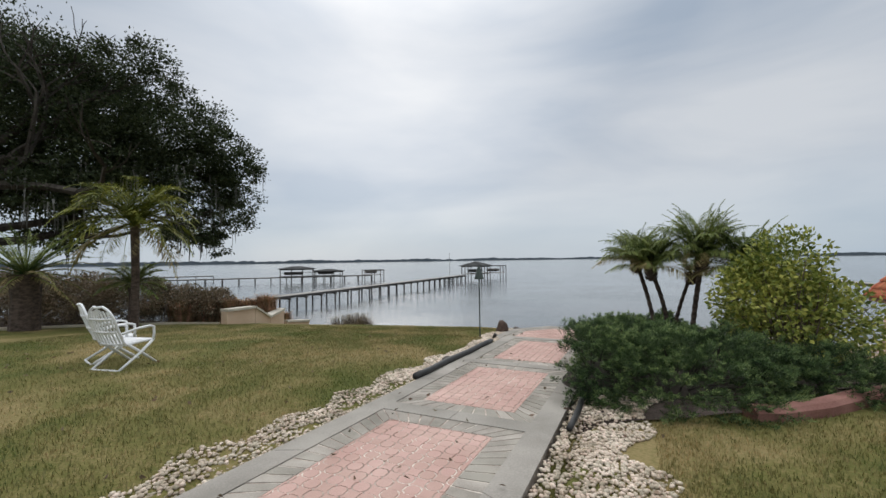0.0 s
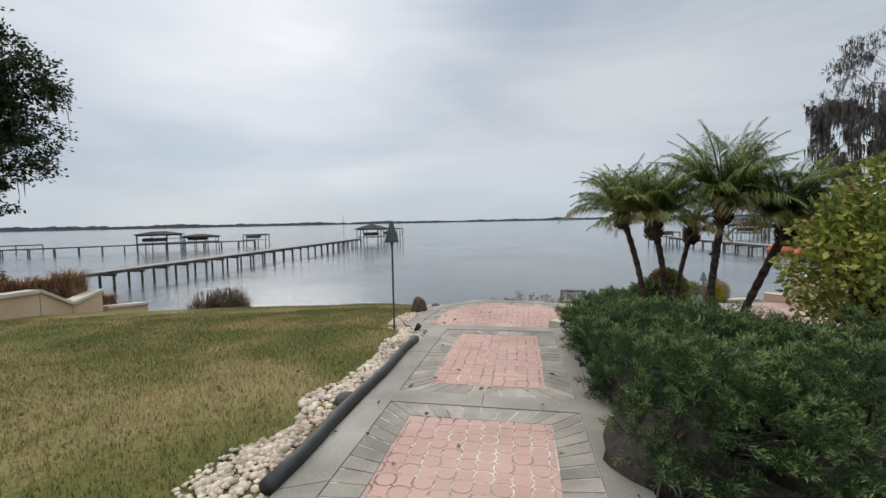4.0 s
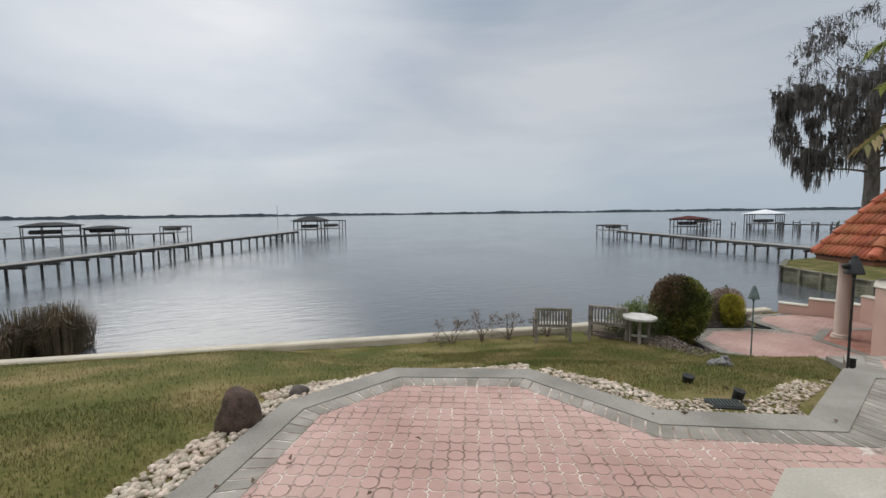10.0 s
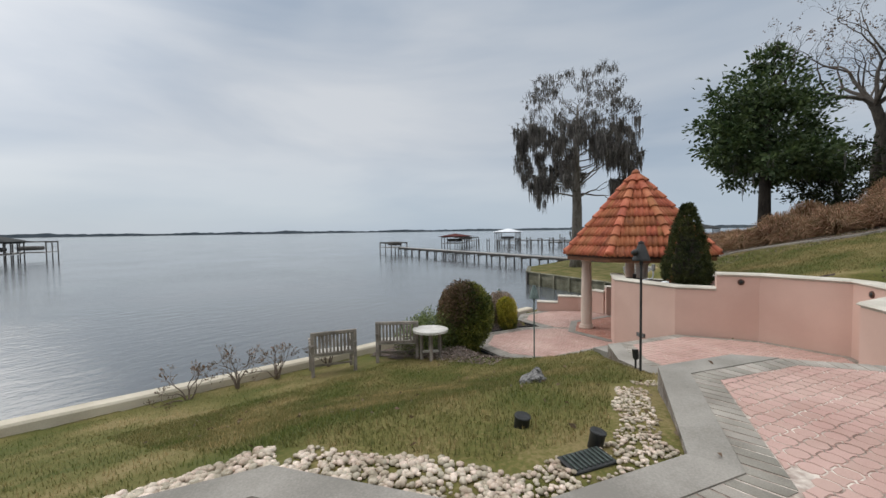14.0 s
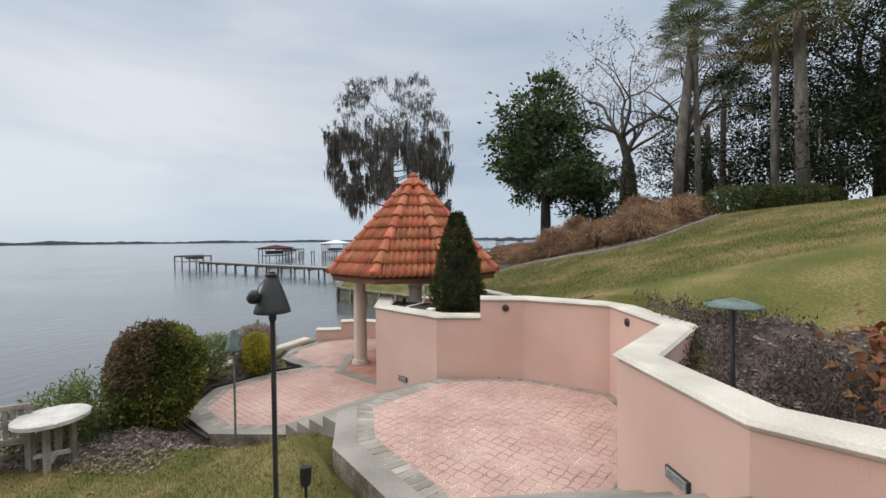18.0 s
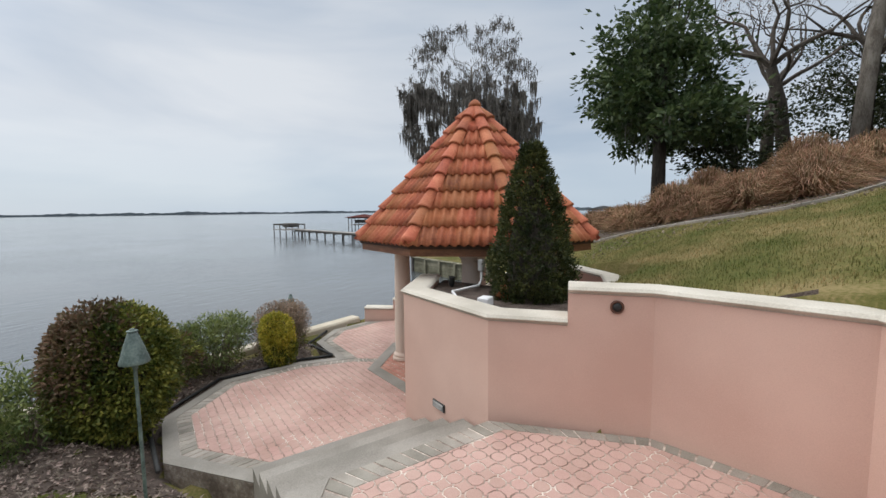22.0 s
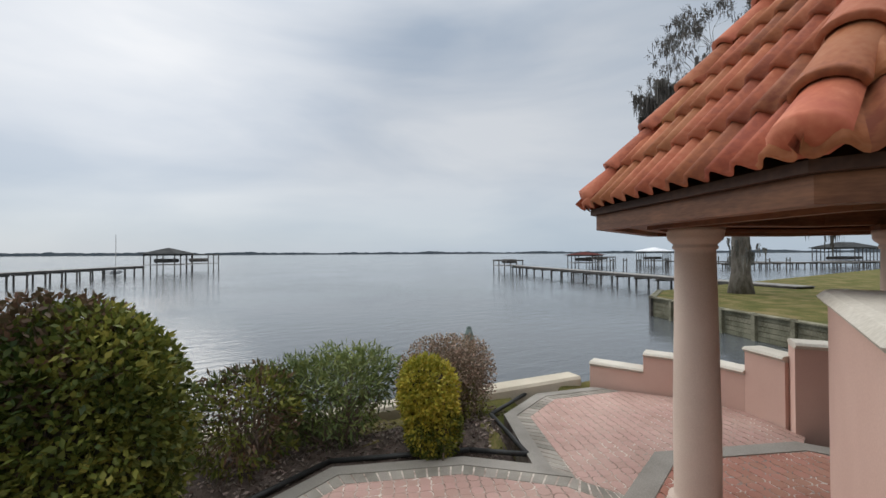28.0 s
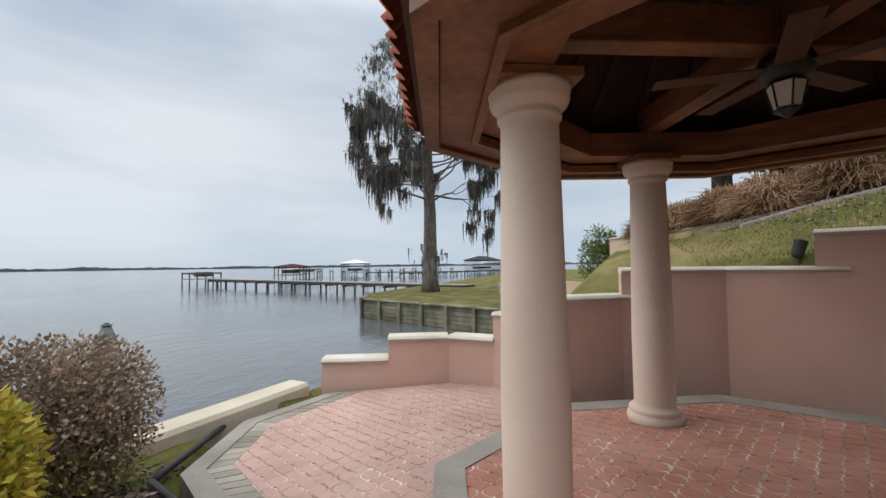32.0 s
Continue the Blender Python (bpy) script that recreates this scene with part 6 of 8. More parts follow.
def pygmy_palm(base, head, fronds, length, seed, label, old=5, lean=None, girth=1.0):
    """A small date palm: knobbly trunk, shaggy head of old leaf bases, arching feather fronds."""
    t = empty("pygmy_palm", base[0], base[1], base[2], label, "palm", "pygmy date palms")
    o = Vector(t.location)
    rng = np.random.default_rng(seed)
    b, h = Vector(base), Vector(head)
    pts, rad = [], []
    sag = Vector((rng.normal() * 0.04, rng.normal() * 0.04, 0)) if lean is None else Vector(lean)
    for k in range(25):
        f = k / 24
        pts.append(b + (h - b) * f + sag * math.sin(f * math.pi) - o - Vector((0, 0, 0.25 * (1 - f))))
        rad.append((0.034 + 0.007 * (k % 2)) * girth * (1.25 if k < 4 else 1.0))
    part("trunk", tube_bm(pts, rad, 10), M_PALMBARK, t, "knobbly dark brown trunk", smooth=False)
    # stubs of old leaf bases below the crown
    bm = lathe_bm([(0.045, -0.20), (0.068, -0.15), (0.085, -0.08), (0.08, -0.02), (0.05, 0.05)], 12, at=tuple(h - o))
    for k in range(46):
        a, f = k * 2.39996, k / 46
        q = h - o + Vector((math.cos(a) * 0.07, math.sin(a) * 0.07, -0.18 + 0.21 * f))
        tube_bm([q, q + Vector((math.cos(a) * 0.045, math.sin(a) * 0.045, 0.055))], [0.014, 0.006], 4, bm)
    part("crown_base", bm, M_PALMBARK, t, "shaggy brown stubs of old leaves")
    bm, V, W = bmesh.new(), [], []
    for k in range(fronds):
        a = k * 2.39996 + rng.uniform(-0.25, 0.25)
        f = k / fronds
        up = 4.0 - 3.72 * f ** 0.75 + rng.uniform(-0.2, 0.2)
        mid, q = frond_quads(h - o, (math.cos(a), math.sin(a), up), length * rng.uniform(0.80, 1.10), 1.15 + 0.45 * rng.random(), rng, 72, 0.26 * length ** 0.5, 0.0105, 0.15, 0.5)
        tube_bm([Vector(p) for p in mid[::2]] + [Vector(mid[-1])], [0.009, 0.007, 0.006, 0.004, 0.003, 0.002][:len(mid[::2]) + 1], 4, bm)
        (W if k >= fronds - old else V).extend(q)
    part("frond_midrib", bm, M_FROND, t)
    quads_object("crown", np.array(V), M_FROND, t, "arching green feather fronds")
    if W:
        quads_object("dead_foliage", np.array(W), M_FROND_O, t, "older yellowing fronds")
    return t


zb = 0.45
pygmy_palm((3.93, 7.98, zb), (3.68, 8.23, 1.93), 38, 0.86, 1, "pygmy date palm with a slender trunk leaning to the walk", lean=(0.06, -0.02, 0))
pygmy_palm((4.05, 7.83, zb), (3.67, 7.62, 1.80), 34, 0.90, 2, "pygmy date palm bending out of the clump", 3, lean=(0.13, 0.06, 0))
pygmy_palm((4.10, 7.80, zb), (4.62, 8.02, 1.70), 9, 0.5, 3, "stunted pygmy date palm with a small thin crown", 2, lean=(-0.12, -0.05, -0.05), girth=0.85)
pygmy_palm((4.16, 7.33, zb), (4.45, 7.38, 1.97), 44, 1.12, 4, "tall pygmy date palm with a full green crown", lean=(-0.03, 0.0, 0), girth=1.1)
pygmy_palm((4.57, 7.42, zb), (4.97, 7.03, 1.72), 40, 1.1, 5, "pygmy date palm leaning far out of the clump", lean=(-0.04, 0.03, -0.10), girth=1.15)


def plumes(centres, ways, length, rng):
    """Feathery juniper plumes: small leaves on side shoots along each axis; also whether a leaf is at the tip."""
    n, shoots, per = len(centres), 15, 9
    W = np.asarray(ways, float)
    W /= np.linalg.norm(W, axis=1)[:, None]
    S = np.cross(W, (0, 0, 1.0)) + 1e-4
    S /= np.linalg.norm(S, axis=1)[:, None]
    U = np.cross(S, W)
    L = length * rng.uniform(0.7, 1.25, n)
    C, D, T = [], [], []
    for j in range(shoots):
        f = (j + 0.5) / shoots
        side = (1 if j % 2 else -1) * (1 - 0.75 * f)
        way = W * 0.85 + S * side * 0.75 + U * (0.25 * rng.normal(size=(n, 1)) + 0.08)
        root = centres + W * (L * f)[:, None] + np.array([0, 0, -0.05]) * (f * f)
        for q in range(per):
            g = (q + 0.6) / per
            C.append(root + way * (L * 0.36 * (1.1 - 0.6 * f) * g)[:, None] + rng.normal(size=(n, 3)) * 0.006)
            D.append(way + rng.normal(size=(n, 3)) * 0.38)
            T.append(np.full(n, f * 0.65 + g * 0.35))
    return np.concatenate(C), np.concatenate(D), np.concatenate(T)


def juniper():
    """The spreading juniper beside the walk, as several mounds."""
    rng = np.random.default_rng(12)
    mounds = [(1.80, 5.3, 0.85, 1.0), (2.6, 4.85, 1.0, 1.0), (2.35, 5.9, 0.95, 1.0), (3.3, 5.3, 1.0, 0.95), (2.95, 6.55, 0.9, 0.80), (2.85, 7.25, 0.75, 0.66), (3.25, 7.75, 0.62, 0.55), (3.72, 8.28, 0.50, 0.55), (4.25, 8.40, 0.34, 0.60), (4.2, 5.0, 0.8, 0.7)]
    edge_p, edge_n = Vector((3.43, 8.88)), Vector((0.35, -0.937))
    for i, (x, y, r, h) in enumerate(mounds):
        z = 0.42
        t = empty("juniper", x, y, z, "dense spreading dark green juniper beside the walk", "shrub", "spreading junipers")
        n = int(390 * r * r) + 130
        d = sphere_dirs(n, rng)
        d[:, 2] = np.abs(d[:, 2]) * 0.95 + 0.03
        tufts = sphere_dirs(30, rng)
        tufts[:, 2] = np.abs(tufts[:, 2])
        near = (d @ tufts.T).max(1)                                  # plumes swell out in tufts, with hollows between
        rad = 0.48 + 0.52 * np.clip((near - 0.78) / 0.20, 0, 1) + rng.normal(size=n) * 0.035
        c = d * np.array([r, r, 0.66 * h]) * rad[:, None]
        ways = d * (1, 1, 0.45) + rng.normal(size=d.shape) * 0.25 + (0, 0, 0.42)
        reach = 0.17 + 0.05 * r
        tip = c + ways / np.linalg.norm(ways, axis=1)[:, None] * reach
        ok = []
        for q in tip:
            p = Vector((x + q[0], y + q[1]))
            ok.append(p.dot(WALK_U) > -0.86 and ((p - edge_p).dot(edge_n) > 0.03 or p.x > 4.5 or p.y < 8.3))
        ok = np.array(ok)
        C, D, T = plumes(c[ok], ways[ok], reach, rng)
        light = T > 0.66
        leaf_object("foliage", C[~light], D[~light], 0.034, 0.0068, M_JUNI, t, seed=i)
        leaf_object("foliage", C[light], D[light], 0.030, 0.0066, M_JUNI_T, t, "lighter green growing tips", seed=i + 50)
        bm = bmesh.new()
        for k in np.flatnonzero(ok)[::7]:
            tube_bm([(0, 0, 0.0), Vector(c[k]) * 0.5 + Vector((0, 0, 0.04)), Vector(c[k])], [0.018, 0.010, 0.004], 4, bm)
        part("branch_work", bm, M_BARK_D, t)["kind"] = "stuff"
        # Solid dark core added: its colour gives the deep shade between plumes.
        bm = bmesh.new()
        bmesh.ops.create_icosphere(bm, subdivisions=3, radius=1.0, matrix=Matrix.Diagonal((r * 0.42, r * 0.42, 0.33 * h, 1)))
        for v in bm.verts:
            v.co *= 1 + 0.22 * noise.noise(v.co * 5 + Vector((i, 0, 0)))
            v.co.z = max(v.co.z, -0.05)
        part("inner_growth", bm, M_BARK_D, t, "solid dark core in place of shade between plumes")


juniper()


def leafy_shrub(name, x, y, z, lobes, n, leaf, material, label, seed, twigs=40, top=None, top_n=0, shell=0.62, category="shrub", core=False, stem=M_TWIG, width=0.55):
    t = empty(name, x, y, z, label, category)
    rng = np.random.default_rng(seed)
    C, D = lobes_cloud(lobes, n, rng, shell)
    ok = C[:, 2] > 0.02
    leaf_object("foliage", C[ok], D[ok] + rng.normal(size=D[ok].shape) * 0.8, leaf, leaf * width, material, t, seed=seed)
    if top:
        C, D = lobes_cloud(top[0], top_n, rng, 0.75)
        ok = C[:, 2] > 0.05
        leaf_object("foliage", C[ok], D[ok] + rng.normal(size=D[ok].shape) * 0.8, leaf, leaf * width, top[1], t, top[2], seed=seed + 1)
    # Solid dark core added to stop see-through; its tone does for inner shade.
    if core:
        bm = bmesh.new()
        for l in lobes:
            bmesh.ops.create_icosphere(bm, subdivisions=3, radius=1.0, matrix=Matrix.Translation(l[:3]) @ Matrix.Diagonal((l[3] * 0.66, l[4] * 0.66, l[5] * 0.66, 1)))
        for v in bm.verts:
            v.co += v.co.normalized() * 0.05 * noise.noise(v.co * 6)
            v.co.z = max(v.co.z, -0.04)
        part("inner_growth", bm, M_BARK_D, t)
    bm = bmesh.new()
    for k in range(twigs):
        l = lobes[k % len(lobes)]
        e = Vector(l[:3]) + Vector(sphere_dirs(1, rng)[0]) * min(l[3:]) * 0.85
        e.z = max(0.1, e.z)
        b = Vector((rng.normal() * 0.08, rng.normal() * 0.08, -0.05))
        m = (b + e) / 2 + Vector(rng.normal(size=3)) * 0.06
        tube_bm([b, m, e], [0.014, 0.009, 0.003], 4, bm)
    part("branch_work", bm, stem, t)["kind"] = "stuff"
    return t


# tall light-leaved shrub by the palms
M_VIB = leaf_mat("yellow_green_leaf", (0.12, 0.16, 0.025), (0.40, 0.42, 0.10), rand=0.45)
leafy_shrub("viburnum", 4.55, 5.75, 0.50, [(0, 0, 0.75, 0.75, 0.7, 0.7), (0.15, 0.1, 1.40, 0.5, 0.45, 0.5), (-0.2, 0.2, 1.2, 0.4, 0.4, 0.4), (0.6, -0.1, 0.6, 0.6, 0.6, 0.55), (-0.35, 0.2, 0.95, 0.45, 0.45, 0.45), (0.55, 0.3, 0.9, 0.4, 0.4, 0.4)],
            9500, 0.075, M_VIB, "loose shrub with yellow-green leaves and bare twigs", 21, 90, shell=0.35)

M_DRYSTEM = mat("pale_twig", (0.20, 0.155, 0.12), (0.34, 0.28, 0.225), rough=0.9, scale=4, fine=30, bump=0.0)
# clipped shrubs by the lower patio
zg = -1.84
leafy_shrub("clipped_shrub", 11.52, 16.07, zg, [(0, 0, 0.90, 0.53, 0.56, 0.86), (0.08, -0.08, 1.0, 0.53, 0.52, 0.76), (-0.16, 0.16, 0.85, 0.48, 0.48, 0.80)], 34000, 0.056, M_HOLLY,
            "large rounded shrub, green below and rusty on top", 31, 60, top=([(-0.1, 0.07, 1.27, 0.50, 0.50, 0.58), (-0.2, 0.13, 1.06, 0.46, 0.48, 0.62)], M_RUST, "rusty brown young leaves"), top_n=11000, core=True)
leafy_shrub("clipped_shrub", 14.22, 16.55, zg, [(0, 0, 0.66, 0.30, 0.29, 0.36), (0.03, 0, 0.40, 0.27, 0.27, 0.40), (-0.05, 0.03, 0.76, 0.24, 0.25, 0.27)], 10500, 0.046, M_YELLOW, "small clipped golden-leaved shrub", 32, 30, top=([(0.06, 0, 0.30, 0.28, 0.27, 0.32)], M_HOLLY, "green lower leaves"), top_n=3600, core=True)
leafy_shrub("bare_shrub", 14.98, 17.2, zg, [(0, 0, 0.55, 0.50, 0.40, 0.50), (-0.38, -0.05, 0.55, 0.46, 0.36, 0.52), (0.2, 0.05, 0.62, 0.34, 0.3, 0.40), (-0.2, 0, 0.74, 0.52, 0.36, 0.34)], 14000, 0.036, M_DRYTW, "brown half-bare clipped shrub round the torch", 33, 320, shell=0.45, stem=M_DRYSTEM, top=([(-0.1, 0, 0.26, 0.52, 0.42, 0.28), (-0.25, -0.1, 0.4, 0.4, 0.3, 0.35)], M_HOLLY, "green lower leaves"), top_n=3200)
leafy_shrub("oleander", 13.45, 17.3, zg, [(0, 0, 0.58, 0.58, 0.5, 0.48), (0.35, 0, 0.70, 0.42, 0.35, 0.34), (-0.4, 0.1, 0.56, 0.46, 0.4, 0.42)], 5200, 0.10, M_OLEA, "open grey-green shrub with narrow leaves", 34, 70, shell=0.4, width=0.2)
leafy_shrub("oleander", 12.55, 17.15, zg, [(0, 0, 0.54, 0.52, 0.45, 0.48), (0.2, 0.2, 0.68, 0.4, 0.35, 0.3)], 1500, 0.085, M_RUST, "thin shrub with reddish and green leaves", 35, 70, shell=0.4, top=([(0, 0, 0.52, 0.5, 0.45, 0.45)], M_HOLLY, "green lower leaves"), top_n=2000, width=0.3)
leafy_shrub("oleander", 10.75, 16.5, zg + 0.05, [(0, 0, 0.60, 0.62, 0.55, 0.58), (-0.45, 0.2, 0.5, 0.5, 0.45, 0.48), (0.3, 0.4, 0.5, 0.45, 0.4, 0.45)], 6500, 0.09, M_OLEA, "open grey-green shrub behind the round table", 36, 60, shell=0.4, width=0.25)


leafy_shrub("wild_olive", 27.4, 13.9, land_z(27.4, 13.9), [(0, 0, 0.8, 0.8, 0.75, 0.8), (0.3, 0.1, 1.5, 0.5, 0.5, 0.6), (-0.35, 0, 1.35, 0.4, 0.4, 0.5), (0.6, 0.2, 0.9, 0.6, 0.6, 0.7)], 3600, 0.13, M_OLEA, "open grey-green wild shrub above the low tan wall", 37, 60, shell=0.4, width=0.3)


def bare_bush(x, y, z, h, seed):
    t = empty("bare_bush", x, y, z, "small leafless twiggy bush at the sea wall", "bush", "bare bushes")
    rng = np.random.default_rng(seed)
    bm, tips = bmesh.new(), []
    for k in range(6):
        a = k * 1.05 + rng.uniform(-0.3, 0.3)
        grow(bm, (0, 0, -0.05), (0.5 * math.cos(a), 0.5 * math.sin(a), 1), h * 0.42, 0.018, 3, rng, 0.7, 0.35, tips, 4, 0.05, 0.68)
    part("branch_work", bm, M_TWIG, t)["kind"] = "stuff"
    C = np.array([p for p, _ in tips])
    D = np.array([d for _, d in tips]) + rng.normal(size=C.shape) * 0.5
    leaf_object("bud_growth", C, D, 0.05, 0.022, M_RUST, t, seed=seed)["kind"] = "stuff"


for bx, by, bh, sd in ((5.9, 18.35, 0.75, 41), (6.75, 18.2, 0.95, 42), (7.55, 18.15, 0.8, 43), (8.7, 17.95, 0.85, 44)):
    bare_bush(bx, by, land_z(bx, by), bh, sd)


def conifer():
    """A clipped cone built of many short upright twigs, each a tuft of leaves."""
    t = empty("conifer", 14.05, 11.65, -0.02, "dense dark green conical evergreen in the planter", "conifer")
    rng = np.random.default_rng(51)
    h, r = 1.84, 0.49
    n, per = 3000, 11
    z = rng.random(n) ** 1.25 * h * 0.985
    env = r * (1 - (z / h) ** 1.35) ** 0.80 * np.minimum(1, 0.80 + z * 0.8) + 0.012
    a = rng.random(n) * math.tau
    env *= 1 + 0.07 * np.sin(a * 5 + z * 9) + 0.05 * np.sin(a * 11 - z * 17)
    k = rng.uniform(0.80, 1.03, n)
    root = np.stack([np.cos(a) * env * k, np.sin(a) * env * k, z], 1)
    out = np.stack([np.cos(a), np.sin(a), 0.75 + 0 * a], 1) + rng.normal(size=(n, 3)) * 0.3
    out /= np.linalg.norm(out, axis=1)[:, None]
    C = np.repeat(root, per, 0) + np.repeat(out, per, 0) * (rng.random((n * per, 1)) * 0.075) + rng.normal(size=(n * per, 3)) * 0.012
    D = np.repeat(out, per, 0) + rng.normal(size=(n * per, 3)) * 0.65
    leaf_object("foliage", C, D, 0.040, 0.019, M_CONE, t, seed=52)
    part("trunk", tube_bm([(0, 0, -0.05), (0, 0, 0.9), (0, 0, 1.6)], [0.05, 0.035, 0.01], 8), M_BARK_D, t)
    # Solid dark filler added inside so the cone isn't see-through.
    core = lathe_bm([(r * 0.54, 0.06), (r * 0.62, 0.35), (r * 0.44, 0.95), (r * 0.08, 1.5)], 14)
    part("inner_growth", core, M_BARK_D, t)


M_CONE = leaf_mat("clipped_cone_leaf", (0.020, 0.034, 0.011), (0.085, 0.095, 0.030), rand=0.45, rough=0.45, scale=3.0)
conifer()


M_MOSS_D = leaf_mat('dark_moss_twig', (0.06, 0.055, 0.048), (0.13, 0.125, 0.11), rand=0.25, glow=0.1)


M_MOSS_G = leaf_mat('grey_brown_moss', (0.075, 0.068, 0.06), (0.17, 0.155, 0.14), rand=0.25, glow=0.12)


def cypress(x, y, z, h):
    """A leafless cypress hung with moss."""
    t = empty("cypress", x, y, z, "tall leafless cypress hung with grey Spanish moss", "tree")
    rng = np.random.default_rng(61)
    part("trunk", tube_bm([(0, 0, -0.5), (0.0, 0, 1.0), (0.1, 0, h * 0.35), (0.0, 0.1, h * 0.6), (0.1, 0, h * 0.8), (0.2, 0, h * 0.97)], [0.75, 0.5, 0.42, 0.34, 0.22, 0.05], 12), M_BARK, t, smooth=True)
    bm, tips = bmesh.new(), []
    for k in range(46):
        f = 0.40 + 0.57 * k / 45
        a = k * 2.4
        ln = h * 0.155 * (1.25 - 0.75 * abs(f - 0.62) * 1.6)
        grow(bm, (0, 0, h * f), (math.cos(a), math.sin(a), 0.15 + 0.6 * (f - 0.4)), ln, 0.12 * (1.15 - f), 3, rng, 0.75, 0.4, tips, 5, 0.04, 0.66)
    part("branch_work", bm, M_BARK, t)
    pts = [p for p, d in tips]
    low = [p for p in pts if p.z < h * 0.84]
    moss_object("moss", low, h * 0.095, M_MOSS_G, t, 62, 0.06, 4)
    moss_object("moss", [p for p in pts if p.z >= h * 0.84], h * 0.03, M_MOSS_G, t, 65, 0.04, 2)
    C = np.array([p for p in pts])
    D = np.array([d for _, d in tips]) + rng.normal(size=C.shape) * 0.6
    leaf_object("fine_growth", np.repeat(C, 3, 0), np.repeat(D, 3, 0) + rng.normal(size=(len(C) * 3, 3)) * 0.7, 0.45, 0.028, M_MOSS_D, t, seed=63)
    moss_object("moss", [(rng.normal() * 0.5, rng.normal() * 0.5, h * (0.13 + 0.08 * rng.random())) for _ in range(40)], 1.0, M_MOSS, t, 64, 0.06, 2)


cypress(40.0, 24.9, -2.0, 15.0)


def broadleaf(name, x, y, z, h, lobes, n, leaf, material, label, seed, trunk=0.2, limbs=8, bark=M_BARK_D, moss=0, shell=0.45, width=0.5):
    t = empty(name, x, y, z, label, "tree")
    rng = np.random.default_rng(seed)
    part("trunk", tube_bm([(0, 0, min(0.0, land_z(x, y) - z) - 0.4), (0.05, 0, h * 0.15), (-0.05, 0.05, h * 0.35), (0, 0, h * 0.6)], [trunk * 1.25, trunk, trunk * 0.8, trunk * 0.35], 10), bark, t, smooth=True)
    bm, tips = bmesh.new(), []
    high = [l for l in lobes if l[2] > h * 0.38] or lobes
    for k in range(limbs):
        l = high[k % len(high)]
        b = Vector((0, 0, h * (0.16 + 0.35 * k / limbs)))
        grow(bm, b, Vector(l[:3]) - b, (Vector(l[:3]) - b).length * 0.55, trunk * 0.4, 3, rng, 0.6, 0.3, tips, 5, 0.02, 0.6)
    part("branch_work", bm, bark, t)
    C, D = clump_cloud(lobes, n, rng, shell)
    leaf_object("crown", C, D + rng.normal(size=D.shape) * 0.9, leaf, leaf * width, material, t, seed=seed)
    if moss:
        under = C[np.argsort(C[:, 2])[:len(C) // 3]]
        moss_object("moss", under[rng.integers(0, len(under), moss)], h * 0.09, M_MOSS, t, seed + 3, 0.05, 2)
    return t


# magnolia on the bank
broadleaf("magnolia", 26.8, 10.8, 2.3, 7.6, [(0, 0, 3.0, 2.4, 2.4, 1.5), (-0.4, 0.3, 4.3, 2.1, 2.1, 1.4), (0.2, 0, 5.6, 1.4, 1.4, 1.2), (0, 0, 6.8, 0.75, 0.75, 0.9), (1.0, -0.6, 3.8, 1.6, 1.6, 1.2), (-1.3, 0.6, 2.6, 1.5, 1.5, 1.0), (0.9, 0.8, 2.4, 1.5, 1.4, 0.9), (-1.6, -0.8, 1.6, 1.4, 1.4, 0.8), (1.5, 0.9, 1.5, 1.6, 1.5, 0.8), (0.2, -1.6, 1.7, 1.5, 1.4, 0.8)],
          17000, 0.24, M_MAG, "glossy dark magnolia tree on the grassy bank", 71, 0.22, 9, moss=40)
# live oak by the shore
broadleaf("live_oak", -20.4, 15.6, 0.0, 13.0, [(3.2, 3.6, 7.4, 2.6, 2.6, 1.7), (5.6, 4.6, 6.6, 2.2, 2.2, 1.5), (7.4, 5.3, 5.8, 1.7, 1.7, 1.3), (8.6, 5.9, 4.6, 1.2, 1.2, 1.2), (1.2, 2.8, 9.2, 2.6, 2.6, 1.8), (4.4, 3.4, 9.0, 1.6, 1.6, 1.0), (-1, 1, 8.0, 3.5, 3.5, 2.4), (3.0, 2.0, 5.2, 1.8, 1.8, 1.1), (1.5, 4.5, 11.5, 2.4, 2.4, 1.2), (5.5, 3.5, 11.8, 1.7, 1.7, 0.8), (7.3, 5.0, 3.7, 1.3, 1.3, 1.0), (8.4, 5.6, 3.3, 0.9, 0.9, 0.9), (2.5, 3.2, 3.6, 1.4, 1.4, 0.9), (6.2, 4.2, 8.4, 1.9, 1.9, 1.3), (8.0, 5.4, 7.0, 1.3, 1.3, 1.0), (3.5, 3.0, 6.0, 2.0, 2.0, 1.3), (0, 4, 12, 3, 3, 1.8), (-2, 3, 10, 3, 3, 2), (2.5, 4.5, 10.2, 2.2, 2.2, 1.4), (-1, 3, 6.5, 3, 3, 2), (4.5, 4.2, 7.6, 2, 2, 1.4), (-3, 4, 13, 3, 3, 1.5), (8.4, 5.4, 8.0, 1.3, 1.3, 1.2), (8.9, 6.0, 7.2, 1.4, 1.4, 1.1), (7.7, 5.2, 9.0, 1.6, 1.6, 1.1), (9.2, 6.1, 5.8, 1.1, 1.1, 1.0), (5.8, 4.6, 10.6, 1.6, 1.6, 1.1)],
          150000, 0.165, M_OAK, "spreading live oak hung with Spanish moss", 72, 0.55, 14, moss=260, shell=0.35)
